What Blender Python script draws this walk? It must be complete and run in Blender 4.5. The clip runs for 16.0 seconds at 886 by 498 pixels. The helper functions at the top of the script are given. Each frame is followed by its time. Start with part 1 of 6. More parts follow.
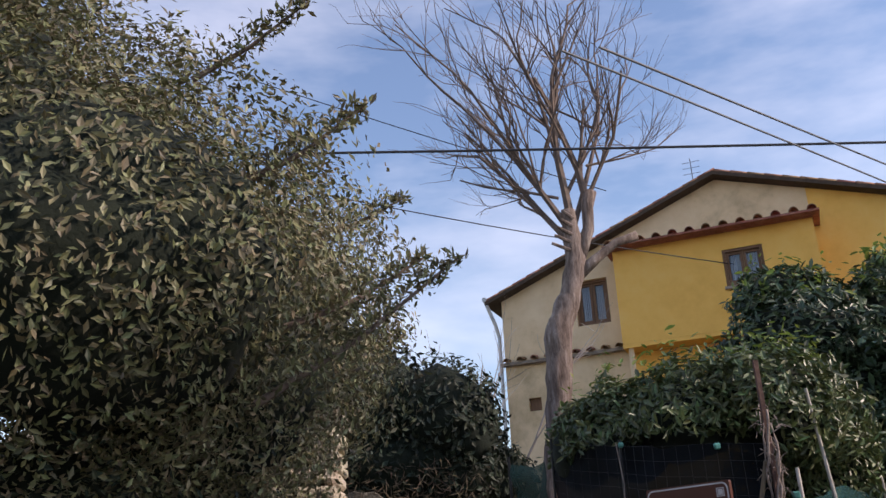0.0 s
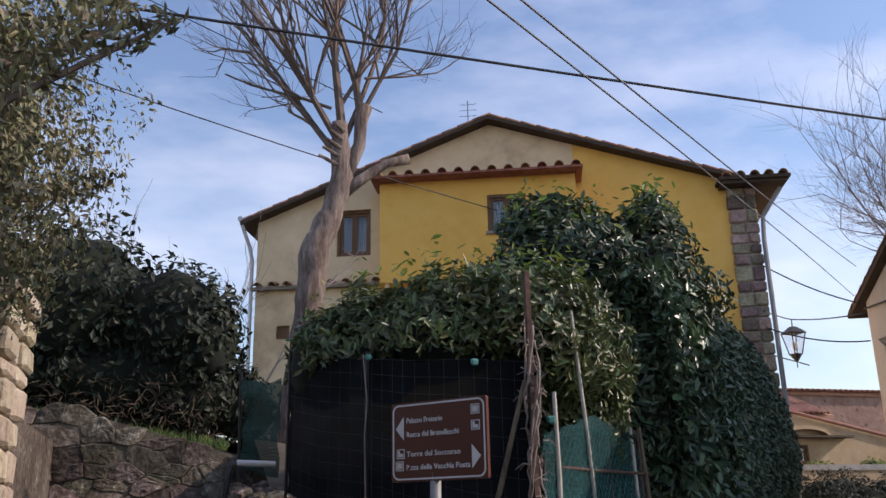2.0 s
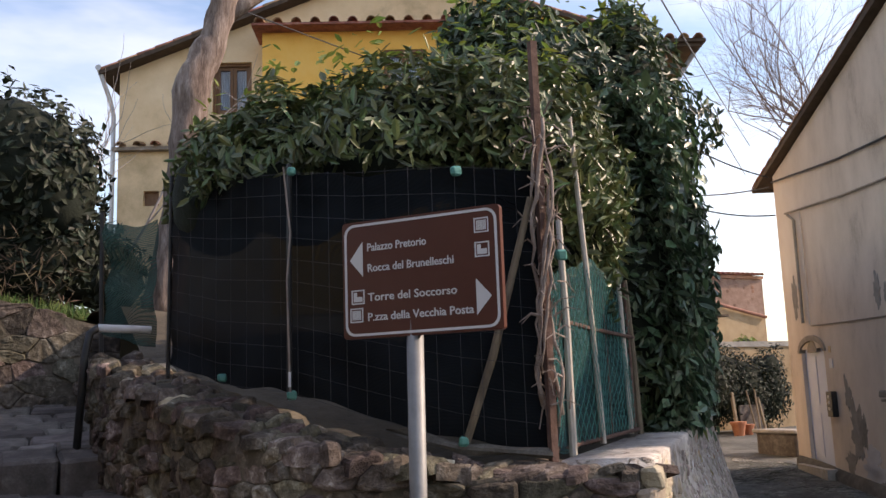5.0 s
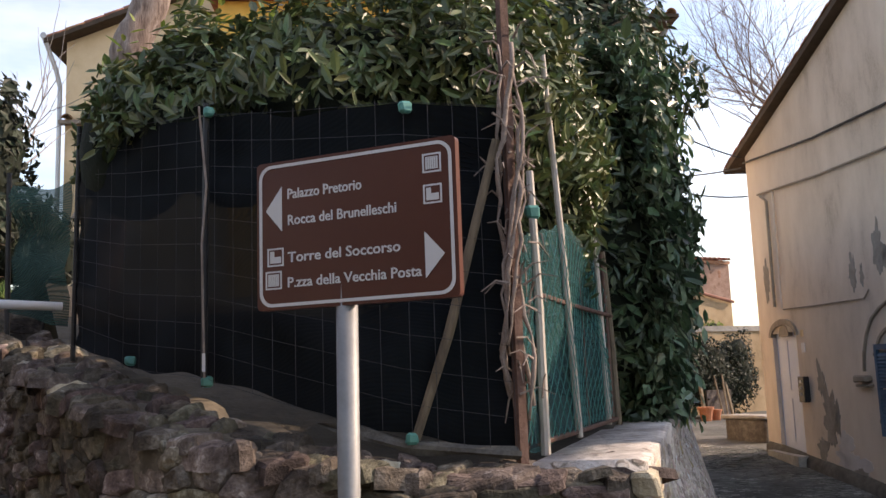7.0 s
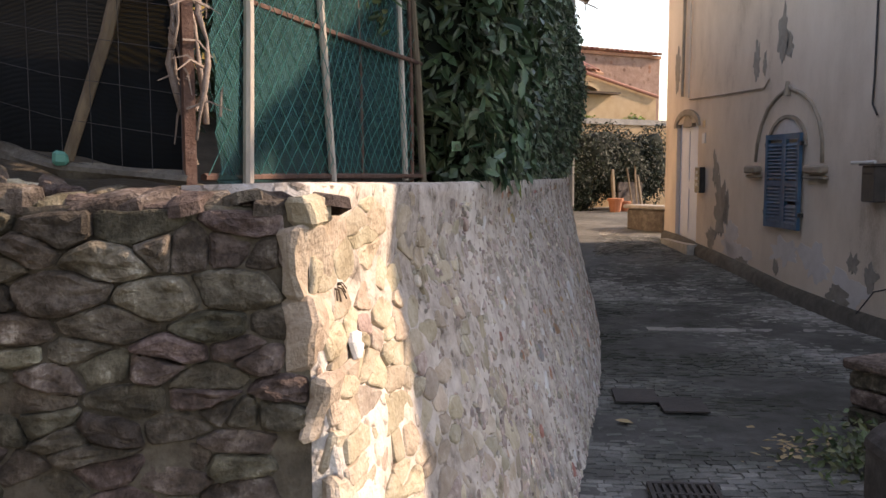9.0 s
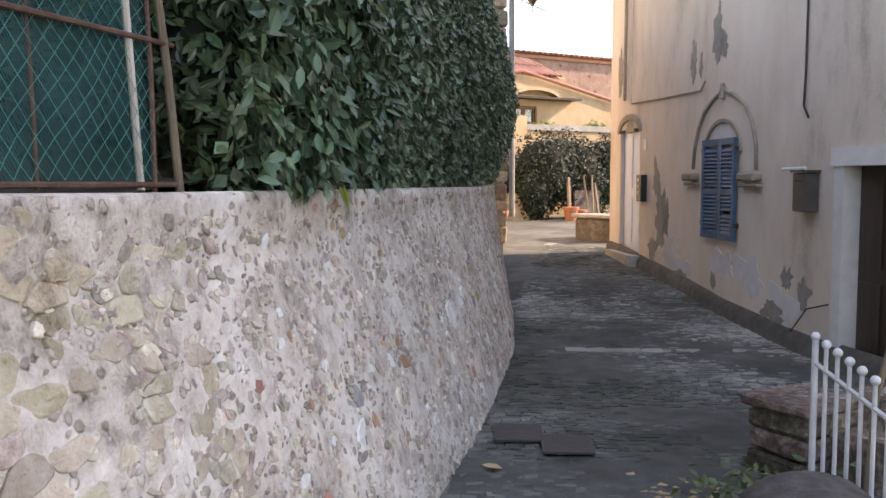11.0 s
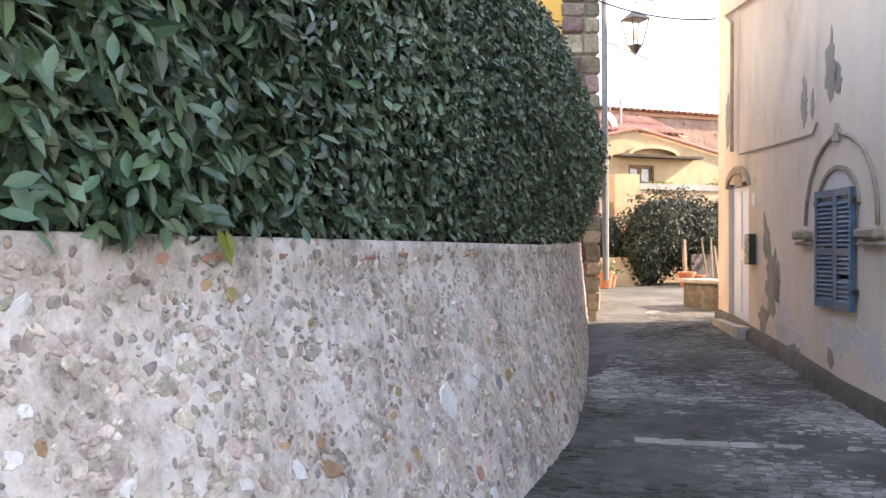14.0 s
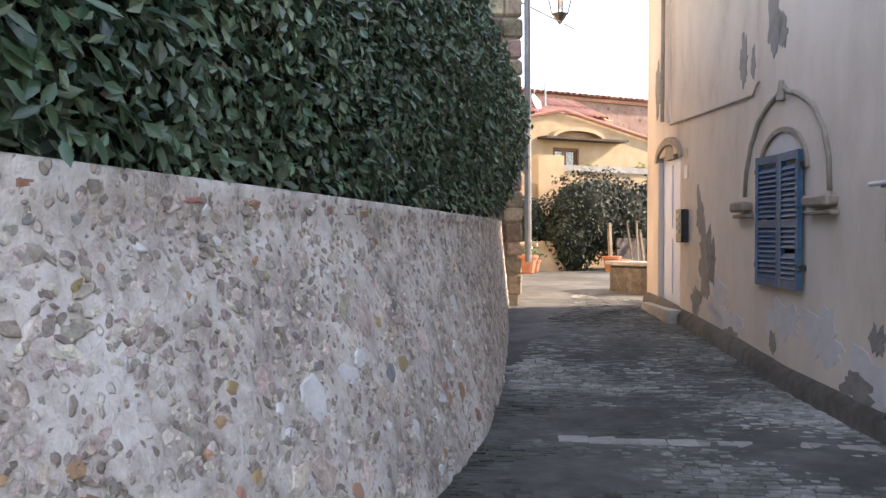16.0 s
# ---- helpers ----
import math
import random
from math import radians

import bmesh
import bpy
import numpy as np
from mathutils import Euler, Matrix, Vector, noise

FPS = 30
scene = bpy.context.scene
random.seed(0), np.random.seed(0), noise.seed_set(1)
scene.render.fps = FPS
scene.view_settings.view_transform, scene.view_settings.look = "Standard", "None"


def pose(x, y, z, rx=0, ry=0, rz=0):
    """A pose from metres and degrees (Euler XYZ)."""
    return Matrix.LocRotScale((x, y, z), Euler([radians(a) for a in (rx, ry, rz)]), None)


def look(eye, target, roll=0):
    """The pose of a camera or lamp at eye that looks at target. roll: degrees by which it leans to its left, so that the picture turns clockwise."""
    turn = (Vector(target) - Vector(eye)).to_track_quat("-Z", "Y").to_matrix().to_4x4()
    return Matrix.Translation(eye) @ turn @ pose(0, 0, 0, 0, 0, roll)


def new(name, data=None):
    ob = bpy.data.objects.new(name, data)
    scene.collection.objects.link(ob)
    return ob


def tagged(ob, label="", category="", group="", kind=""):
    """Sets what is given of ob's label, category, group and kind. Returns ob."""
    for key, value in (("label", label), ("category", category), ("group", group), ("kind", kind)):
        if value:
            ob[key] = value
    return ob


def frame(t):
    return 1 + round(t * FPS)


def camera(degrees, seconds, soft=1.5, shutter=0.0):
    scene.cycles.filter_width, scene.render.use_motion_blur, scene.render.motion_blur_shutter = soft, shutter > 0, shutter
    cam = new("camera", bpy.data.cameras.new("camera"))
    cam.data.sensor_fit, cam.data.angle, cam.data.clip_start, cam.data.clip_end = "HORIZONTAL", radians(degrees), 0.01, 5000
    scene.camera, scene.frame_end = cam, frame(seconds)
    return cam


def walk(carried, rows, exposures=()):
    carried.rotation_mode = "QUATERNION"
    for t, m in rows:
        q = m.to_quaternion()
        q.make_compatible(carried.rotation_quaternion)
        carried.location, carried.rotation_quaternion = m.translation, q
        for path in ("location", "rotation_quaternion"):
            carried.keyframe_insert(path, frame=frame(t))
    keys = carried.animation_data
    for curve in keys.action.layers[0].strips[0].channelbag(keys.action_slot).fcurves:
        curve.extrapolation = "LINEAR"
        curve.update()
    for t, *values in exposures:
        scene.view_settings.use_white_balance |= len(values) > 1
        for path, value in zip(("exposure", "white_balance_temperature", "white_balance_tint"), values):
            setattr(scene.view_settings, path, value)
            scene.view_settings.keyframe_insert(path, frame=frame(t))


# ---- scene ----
cam = camera(53.1, 16.0)
METRES, EYE, TILT, LEAN, TURN = 8.0, 1.5, 21.0, 2.5, 0.0
ROWS = [
    (0.0, 0.0, 0.0, 0.0, 0.0, 0.0, -0.0),
    (0.5, 0.0011, 0.0223, -0.0111, -4.9, -1.5, -2.54),
    (1.0, -0.0002, 0.0498, -0.0216, -9.61, -1.41, -4.07),
    (1.5, 0.0076, 0.0764, -0.0343, -13.53, -2.31, -4.85),
    (2.0, 0.0207, 0.1057, -0.0474, -14.99, -2.78, -7.03),
    (2.5, 0.024, 0.1365, -0.0617, -15.42, -5.86, -7.68),
    (3.0, 0.0223, 0.1707, -0.0757, -17.86, -7.0, -7.4),
    (3.5, 0.0304, 0.2065, -0.0914, -19.15, -8.78, -7.97),
    (4.0, 0.0342, 0.2374, -0.1013, -19.37, -9.62, -9.13),
    (4.5, 0.0337, 0.2691, -0.112, -21.98, -9.0, -8.85),
    (7.0, 0.0757, 0.3593, -0.1445, -25.16, -9.57, -9.5),
    (7.5, 0.089, 0.3606, -0.1474, -27.97, -9.77, -9.1),
    (8.0, 0.1161, 0.358, -0.1507, -27.06, -13.59, -8.58),
    (8.5, 0.1454, 0.3539, -0.1542, -27.2, -18.33, -10.38),
    (9.0, 0.1743, 0.3567, -0.165, -28.4, -22.37, -12.55),
    (9.5, 0.2086, 0.3636, -0.1707, -30.74, -23.16, -13.4),
    (12.0, 0.3742, 0.3997, -0.1715, -26.92, -20.5, -12.38),
    (12.5, 0.4017, 0.4076, -0.1743, -25.07, -20.45, -12.36),
    (13.0, 0.4283, 0.4279, -0.1865, -24.19, -20.45, -12.24),
    (13.5, 0.454, 0.4473, -0.1961, -24.42, -21.42, -10.68),
    (14.0, 0.4806, 0.4667, -0.2063, -21.24, -19.0, -10.19),
    (14.5, 0.502, 0.4947, -0.2226, -19.35, -19.31, -11.61),
    (15.0, 0.5244, 0.5222, -0.2358, -23.12, -17.84, -11.12),
    (15.5, 0.5512, 0.5469, -0.2543, -25.34, -17.37, -10.64),
    (16.0, 0.5716, 0.5772, -0.2705, -25.8, -18.72, -11.8),
]
walk(cam, [(t, pose(0, 0, EYE, TILT, LEAN, TURN) @ pose(METRES * x, METRES * y, METRES * z, 90 + pitch, roll, yaw)) for t, x, y, z, yaw, pitch, roll in ROWS],
     [(0.0, 0.42, 6700, 24), (2.0, 0.32, 6600, 24), (3.0, 0.18, 6600, 25), (3.5, 0.52, 7150, 24), (4.5, 0.82, 7400, 24), (7.0, 1.05, 7600, 24), (9.0, 1.2, 8000, 25), (9.5, 1.4, 8000, 25), (12.0, 2.25, 7500, 23), (14.0, 2.45, 7400, 23), (16.0, 2.15, 7300, 22)])
# ---------- world, sun ----------
SUN_AZ, SUN_EL = -17.0, 31.0          # degrees: from +x towards +y, and above the horizon
world = bpy.data.worlds.new("sky")
scene.world = world
world.use_nodes = True
wn = world.node_tree.nodes
wl = world.node_tree.links
wbg = wn["Background"]
sky = wn.new("ShaderNodeTexSky")
sky.sky_type = "NISHITA"
sky.sun_disc = False
sky.sun_elevation = radians(SUN_EL)
sky.sun_rotation = radians(90 - SUN_AZ)
sky.air_density, sky.dust_density, sky.ozone_density = 1.3, 0.6, 3.0
wtc = wn.new("ShaderNodeTexCoord")
wmap = wn.new("ShaderNodeMapping")
wmap.inputs["Scale"].default_value = (1.4, 2.2, 4.5)
wmap.inputs["Rotation"].default_value = (0.2, 0.1, 0.6)
wno = wn.new("ShaderNodeTexNoise")
wno.inputs["Scale"].default_value, wno.inputs["Detail"].default_value, wno.inputs["Roughness"].default_value = 1.3, 6, 0.55
wra = wn.new("ShaderNodeValToRGB")
wra.color_ramp.elements[0].position, wra.color_ramp.elements[1].position = 0.47, 0.81
wra.color_ramp.elements[0].color, wra.color_ramp.elements[1].color = (0.0, 0.0, 0.0, 1), (0.55, 0.55, 0.55, 1)
wmix = wn.new("ShaderNodeMixRGB")
wmix.inputs["Color2"].default_value = (7.5, 7.8, 8.2, 1)
wl.new(wtc.outputs["Generated"], wmap.inputs["Vector"])
wl.new(wmap.outputs["Vector"], wno.inputs["Vector"])
wl.new(wno.outputs["Fac"], wra.inputs["Fac"])
wl.new(wra.outputs["Color"], wmix.inputs["Fac"])
wl.new(sky.outputs["Color"], wmix.inputs["Color1"])
wl.new(wmix.outputs["Color"], wbg.inputs["Color"])
wbg.inputs["Strength"].default_value = 0.15
sun = new("sun", bpy.data.lights.new("sun", "SUN"))
sun.data.energy, sun.data.angle, sun.data.color = 2.9, radians(0.6), (1.0, 0.90, 0.74)
sd = Vector((math.cos(radians(SUN_EL)) * math.cos(radians(SUN_AZ)), math.cos(radians(SUN_EL)) * math.sin(radians(SUN_AZ)), math.sin(radians(SUN_EL))))
sun.matrix_world = look(sd * 60, (0, 0, 0))


# ---------- materials ----------
def surf(name, cols, scale=6.0, rough=0.85, bump=0.25, fine=60.0, metal=0.0, vary=0.0, stretch=(1, 1, 1), big=0.7, stops=None, island=False, spec=0.4, trans=0.0, rubble=0.0):
    """Two scales of noise through a ramp of colours, with relief; vary shifts brightness piece by piece."""
    m = bpy.data.materials.new(name)
    m.use_nodes = True
    n, l = m.node_tree.nodes, m.node_tree.links
    b = n["Principled BSDF"]
    geo = n.new("ShaderNodeNewGeometry")
    mp = n.new("ShaderNodeMapping")
    mp.inputs["Scale"].default_value = stretch
    l.new(geo.outputs["Position"], mp.inputs["Vector"])
    a = n.new("ShaderNodeTexNoise")
    a.inputs["Scale"].default_value, a.inputs["Detail"].default_value, a.inputs["Roughness"].default_value = scale, 8, 0.62
    f = n.new("ShaderNodeTexNoise")
    f.inputs["Scale"].default_value, f.inputs["Detail"].default_value = fine, 4
    g = n.new("ShaderNodeTexNoise")
    g.inputs["Scale"].default_value, g.inputs["Detail"].default_value = scale * 0.17, 3
    for t in (a, f, g):
        l.new(mp.outputs["Vector"], t.inputs["Vector"])
    mx = n.new("ShaderNodeMath")
    mx.operation = "MULTIPLY_ADD"
    l.new(g.outputs["Fac"], mx.inputs[0])
    mx.inputs[1].default_value = big
    l.new(a.outputs["Fac"], mx.inputs[2])
    m2 = n.new("ShaderNodeMath")
    m2.operation = "MULTIPLY_ADD"
    l.new(f.outputs["Fac"], m2.inputs[0])
    m2.inputs[1].default_value = 0.25
    l.new(mx.outputs[0], m2.inputs[2])
    mr = n.new("ShaderNodeMapRange")
    mid = 0.5 + 0.5 * big + 0.125
    mr.inputs["From Min"].default_value, mr.inputs["From Max"].default_value = mid - 0.30, mid + 0.30
    l.new(m2.outputs[0], mr.inputs["Value"])
    r = n.new("ShaderNodeValToRGB")
    e = r.color_ramp.elements
    stops = stops or [i / (len(cols) - 1) for i in range(len(cols))]
    e[0].position, e[1].position = stops[0], stops[-1]
    e[0].color, e[1].color = (*cols[0], 1), (*cols[-1], 1)
    for s, c in zip(stops[1:-1], cols[1:-1]):
        e.new(s).color = (*c, 1)
    l.new(mr.outputs["Result"], r.inputs["Fac"])
    col = r.outputs["Color"]
    if vary:
        if island:
            rnd = geo.outputs["Random Per Island"]
        else:
            rnd = n.new("ShaderNodeObjectInfo").outputs["Random"]
        hv = n.new("ShaderNodeHueSaturation")
        v1 = n.new("ShaderNodeMapRange")
        v1.inputs["To Min"].default_value, v1.inputs["To Max"].default_value = 1 - vary, 1 + vary
        l.new(rnd, v1.inputs["Value"])
        l.new(v1.outputs["Result"], hv.inputs["Value"])
        wn1 = n.new("ShaderNodeTexWhiteNoise")
        wn1.noise_dimensions = "1D"
        l.new(rnd, wn1.inputs["W"])
        v2 = n.new("ShaderNodeMapRange")
        v2.inputs["To Min"].default_value, v2.inputs["To Max"].default_value = 0.5 - 0.10 * vary, 0.5 + 0.10 * vary
        l.new(wn1.outputs["Value"], v2.inputs["Value"])
        l.new(v2.outputs["Result"], hv.inputs["Hue"])
        l.new(col, hv.inputs["Color"])
        col = hv.outputs["Color"]
    if rubble:
        wob = n.new("ShaderNodeMixRGB")
        wob.blend_type, wob.inputs["Fac"].default_value = "ADD", 0.06
        l.new(mp.outputs["Vector"], wob.inputs["Color1"])
        l.new(a.outputs["Color"], wob.inputs["Color2"])
        vo = n.new("ShaderNodeTexVoronoi")
        vo.inputs["Scale"].default_value, vo.inputs["Randomness"].default_value = rubble, 1.0
        l.new(wob.outputs["Color"], vo.inputs["Vector"])
        tint = n.new("ShaderNodeValToRGB")
        te = tint.color_ramp.elements
        te[0].position, te[1].position = 0.0, 1.0
        te[0].color, te[1].color = (0.55, 0.50, 0.46, 1), (1.12, 1.1, 1.06, 1)
        te.new(0.35).color = (0.80, 0.74, 0.68, 1)
        te.new(0.6).color = (1.0, 0.97, 0.93, 1)
        te.new(0.68).color = (0.92, 0.72, 0.60, 1)
        te.new(0.74).color = (1.0, 0.98, 0.95, 1)
        tint.color_ramp.interpolation = "CONSTANT"
        sx = n.new("ShaderNodeSeparateColor")
        l.new(vo.outputs["Color"], sx.inputs["Color"])
        l.new(sx.outputs[0], tint.inputs["Fac"])
        cov = n.new("ShaderNodeMapRange")
        cov.inputs["From Min"].default_value, cov.inputs["From Max"].default_value = 0.32, 0.20
        l.new(vo.outputs["Distance"], cov.inputs["Value"])
        cv2 = n.new("ShaderNodeMath")
        cv2.operation, cv2.use_clamp = "MULTIPLY", True
        l.new(cov.outputs["Result"], cv2.inputs[0])
        gain = n.new("ShaderNodeMath")
        gain.operation = "MULTIPLY"
        l.new(g.outputs["Fac"], gain.inputs[0])
        gain.inputs[1].default_value = 1.9
        l.new(gain.outputs[0], cv2.inputs[1])
        mt = n.new("ShaderNodeMixRGB")
        mt.blend_type = "MULTIPLY"
        l.new(cv2.outputs[0], mt.inputs["Fac"])
        l.new(col, mt.inputs["Color1"])
        l.new(tint.outputs["Color"], mt.inputs["Color2"])
        col = mt.outputs["Color"]
        rel = n.new("ShaderNodeMath")
        rel.operation = "MULTIPLY_ADD"
        l.new(cv2.outputs[0], rel.inputs[0])
        rel.inputs[1].default_value = 0.5
        l.new(m2.outputs[0], rel.inputs[2])
        m2 = rel
    l.new(col, b.inputs["Base Color"])
    b.inputs["Roughness"].default_value, b.inputs["Metallic"].default_value = rough, metal
    b.inputs["Specular IOR Level"].default_value = spec
    if bump:
        bp = n.new("ShaderNodeBump")
        bp.inputs["Strength"].default_value, bp.inputs["Distance"].default_value = bump, 0.02
        l.new(m2.outputs[0], bp.inputs["Height"])
        l.new(bp.outputs["Normal"], b.inputs["Normal"])
    if trans:
        tr = n.new("ShaderNodeBsdfTranslucent")
        ms = n.new("ShaderNodeMixShader")
        ms.inputs["Fac"].default_value = trans
        l.new(col, tr.inputs["Color"])
        l.new(b.outputs[0], ms.inputs[1])
        l.new(tr.outputs[0], ms.inputs[2])
        l.new(ms.outputs[0], n["Material Output"].inputs["Surface"])
    return m


M_MORTAR = surf("mortar_render", [(0.20, 0.165, 0.135), (0.47, 0.41, 0.355), (0.64, 0.58, 0.52), (0.74, 0.69, 0.63)], 11, 0.92, 1.0, 80, big=1.0, rubble=16.0)
M_PLINTH = surf("damp_cement", [(0.05, 0.046, 0.038), (0.13, 0.118, 0.10)], 9, 0.95, 0.5, 70)
M_RUBBLE = surf("rubble_stone", [(0.13, 0.095, 0.07), (0.28, 0.215, 0.16), (0.42, 0.35, 0.27)], 18, 0.9, 0.6, 110, vary=0.55)
M_PEBBLE = surf("embedded_stone", [(0.22, 0.165, 0.13), (0.47, 0.385, 0.315), (0.70, 0.63, 0.54)], 30, 0.88, 0.6, 130, vary=0.38)
M_PEBBLE_S = surf("embedded_stone_small", [(0.24, 0.19, 0.155), (0.46, 0.39, 0.33), (0.66, 0.60, 0.52)], 26, 0.88, 0.6, 130, vary=0.42, island=True)
M_QUARTZ = surf("white_stone", [(0.55, 0.53, 0.50), (0.80, 0.79, 0.77)], 22, 0.7, 0.5, 90)
M_OCHRE = surf("ochre_stone", [(0.30, 0.20, 0.10), (0.50, 0.37, 0.20)], 20, 0.9, 0.5, 90, vary=0.2)
M_BRICK = surf("red_brick", [(0.34, 0.17, 0.12), (0.50, 0.28, 0.19)], 20, 0.9, 0.5, 100, vary=0.25)
M_SLATE = surf("grey_stone", [(0.20, 0.19, 0.185), (0.34, 0.325, 0.315)], 22, 0.85, 0.5, 90, vary=0.2)
# front wall: mossy stone, darkened further to carry the shade of its face
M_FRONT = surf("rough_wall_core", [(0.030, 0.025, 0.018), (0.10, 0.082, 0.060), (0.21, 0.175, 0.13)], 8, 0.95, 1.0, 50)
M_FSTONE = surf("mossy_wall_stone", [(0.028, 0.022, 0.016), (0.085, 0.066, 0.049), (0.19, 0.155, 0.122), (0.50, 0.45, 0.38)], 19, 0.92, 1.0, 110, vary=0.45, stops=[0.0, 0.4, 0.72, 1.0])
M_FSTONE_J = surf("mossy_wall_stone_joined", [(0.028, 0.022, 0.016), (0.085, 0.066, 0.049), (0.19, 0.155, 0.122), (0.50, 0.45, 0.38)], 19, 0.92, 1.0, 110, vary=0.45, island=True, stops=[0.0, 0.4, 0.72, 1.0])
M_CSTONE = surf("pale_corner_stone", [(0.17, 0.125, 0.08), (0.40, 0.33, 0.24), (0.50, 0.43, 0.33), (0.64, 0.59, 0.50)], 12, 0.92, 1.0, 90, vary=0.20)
M_STEP = surf("step_stone", [(0.045, 0.04, 0.034), (0.095, 0.084, 0.074), (0.19, 0.17, 0.15)], 9, 0.9, 0.6, 80, vary=0.3)
M_PAVE = surf("alley_bed", [(0.036, 0.037, 0.030), (0.072, 0.072, 0.065), (0.125, 0.122, 0.115)], 4, 0.92, 0.7, 60, big=1.1)
M_SETT = surf("paving_sett", [(0.034, 0.038, 0.027), (0.115, 0.117, 0.104), (0.31, 0.305, 0.285)], 2.0, 0.88, 0.6, 90, vary=0.34, big=1.5)
M_SETT_J = surf("paving_sett_joined", [(0.034, 0.038, 0.027), (0.115, 0.117, 0.104), (0.31, 0.305, 0.285)], 2.0, 0.88, 0.6, 90, vary=0.34, big=1.5, island=True)
M_KERB = surf("pale_kerb", [(0.20, 0.19, 0.175), (0.36, 0.345, 0.32)], 12, 0.9, 0.5, 90, vary=0.15)
M_SOIL = surf("garden_soil", [(0.05, 0.04, 0.028), (0.12, 0.095, 0.065)], 7, 0.97, 0.8, 60)
M_GROUND = surf("far_ground", [(0.10, 0.10, 0.07), (0.22, 0.20, 0.15)], 2, 0.95, 0.5, 30)
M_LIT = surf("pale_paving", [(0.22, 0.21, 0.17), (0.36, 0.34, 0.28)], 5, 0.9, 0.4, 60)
M_YELLOW = surf("yellow_plaster", [(0.80, 0.43, 0.09), (0.89, 0.51, 0.12), (0.91, 0.56, 0.16)], 2.5, 0.9, 0.15, 90)
M_COTTAGE = surf("ochre_cottage_plaster", [(0.26, 0.185, 0.105), (0.40, 0.29, 0.175), (0.47, 0.36, 0.23)], 2.2, 0.92, 0.25, 70, big=1.0)
M_CREAM = surf("weathered_cream_plaster", [(0.50, 0.365, 0.21), (0.74, 0.555, 0.34), (0.82, 0.64, 0.42)], 2.2, 0.92, 0.25, 70, big=1.0)
M_ALLEYWALL = surf("stained_beige_plaster", [(0.34, 0.275, 0.22), (0.56, 0.47, 0.39), (0.64, 0.545, 0.46), (0.68, 0.59, 0.505)], 1.6, 0.92, 0.2, 70, big=1.0, stretch=(1.2, 1.2, 0.55))
M_OLDWALL = surf("old_brick_and_stone", [(0.17, 0.10, 0.075), (0.28, 0.175, 0.135), (0.38, 0.26, 0.205)], 3, 0.92, 0.6, 30, rubble=3.0)
M_SPALL = surf("bare_render_patch", [(0.20, 0.18, 0.155), (0.32, 0.29, 0.26)], 9, 0.95, 0.6, 70)
M_WHITEWASH = surf("flaked_pale_paint", [(0.50, 0.47, 0.46), (0.62, 0.59, 0.58)], 8, 0.9, 0.3, 70)
M_TRIM = surf("stone_moulding", [(0.20, 0.165, 0.13), (0.38, 0.32, 0.26)], 9, 0.92, 0.5, 80)
M_TILE = surf("terracotta_tile", [(0.16, 0.085, 0.055), (0.33, 0.16, 0.095), (0.42, 0.25, 0.17)], 10, 0.9, 0.4, 70, vary=0.25)
M_TILE_FAR = surf("old_red_roof_tile", [(0.28, 0.13, 0.09), (0.45, 0.22, 0.16)], 6, 0.9, 0.4, 50, vary=0.2)
M_EAVE = surf("dark_eave_board", [(0.045, 0.03, 0.02), (0.10, 0.07, 0.05)], 9, 0.85, 0.3, 60)
M_WOODWIN = surf("brown_window_wood", [(0.12, 0.06, 0.03), (0.22, 0.12, 0.06)], 12, 0.6, 0.2, 90, stretch=(1, 1, 0.2))
M_CURTAIN = surf("pale_curtain", [(0.30, 0.34, 0.40), (0.50, 0.53, 0.57)], 3, 0.9, 0.2, 20, stretch=(6, 6, 0.4))
M_SHUTTER = surf("blue_shutter_paint", [(0.014, 0.058, 0.115), (0.026, 0.095, 0.175), (0.045, 0.135, 0.225)], 14, 0.55, 0.15, 120)
M_DOOR = surf("white_door_paint", [(0.48, 0.55, 0.70), (0.58, 0.64, 0.78)], 5, 0.5, 0.05, 80)
M_DARKDOOR = surf("dark_wood_door", [(0.03, 0.018, 0.012), (0.07, 0.045, 0.03)], 9, 0.5, 0.2, 80, stretch=(1, 1, 0.2))
M_WHITEFRAME = surf("white_door_frame", [(0.55, 0.53, 0.50), (0.68, 0.66, 0.63)], 8, 0.7, 0.1, 80)
M_BLACK = surf("black_painted_metal", [(0.014, 0.014, 0.015), (0.035, 0.034, 0.034)], 14, 0.45, 0.1, 90)
M_MAILGREY = surf("grey_mailbox", [(0.05, 0.045, 0.042), (0.09, 0.08, 0.075)], 14, 0.4, 0.1, 90)
M_STEEL = surf("galvanised_steel", [(0.20, 0.20, 0.20), (0.32, 0.32, 0.315)], 14, 0.55, 0.06, 90, metal=0.3)
M_WHITEBAR = surf("white_railing_paint", [(0.45, 0.45, 0.46), (0.66, 0.66, 0.67)], 16, 0.5, 0.1, 90)
M_SIGN = surf("brown_sign_sheet", [(0.088, 0.028, 0.018), (0.110, 0.036, 0.023)], 5, 0.42, 0.02, 60)
M_SIGNWHITE = surf("white_sign_film", [(0.60, 0.58, 0.57), (0.68, 0.66, 0.65)], 5, 0.5, 0.0, 60)
M_SIGNBACK = surf("sign_aluminium", [(0.36, 0.36, 0.36), (0.46, 0.46, 0.46)], 8, 0.4, 0.05, 60, metal=0.6)
M_RUST = surf("rusty_iron", [(0.05, 0.027, 0.022), (0.115, 0.062, 0.046), (0.19, 0.115, 0.088)], 22, 0.85, 0.4, 120)
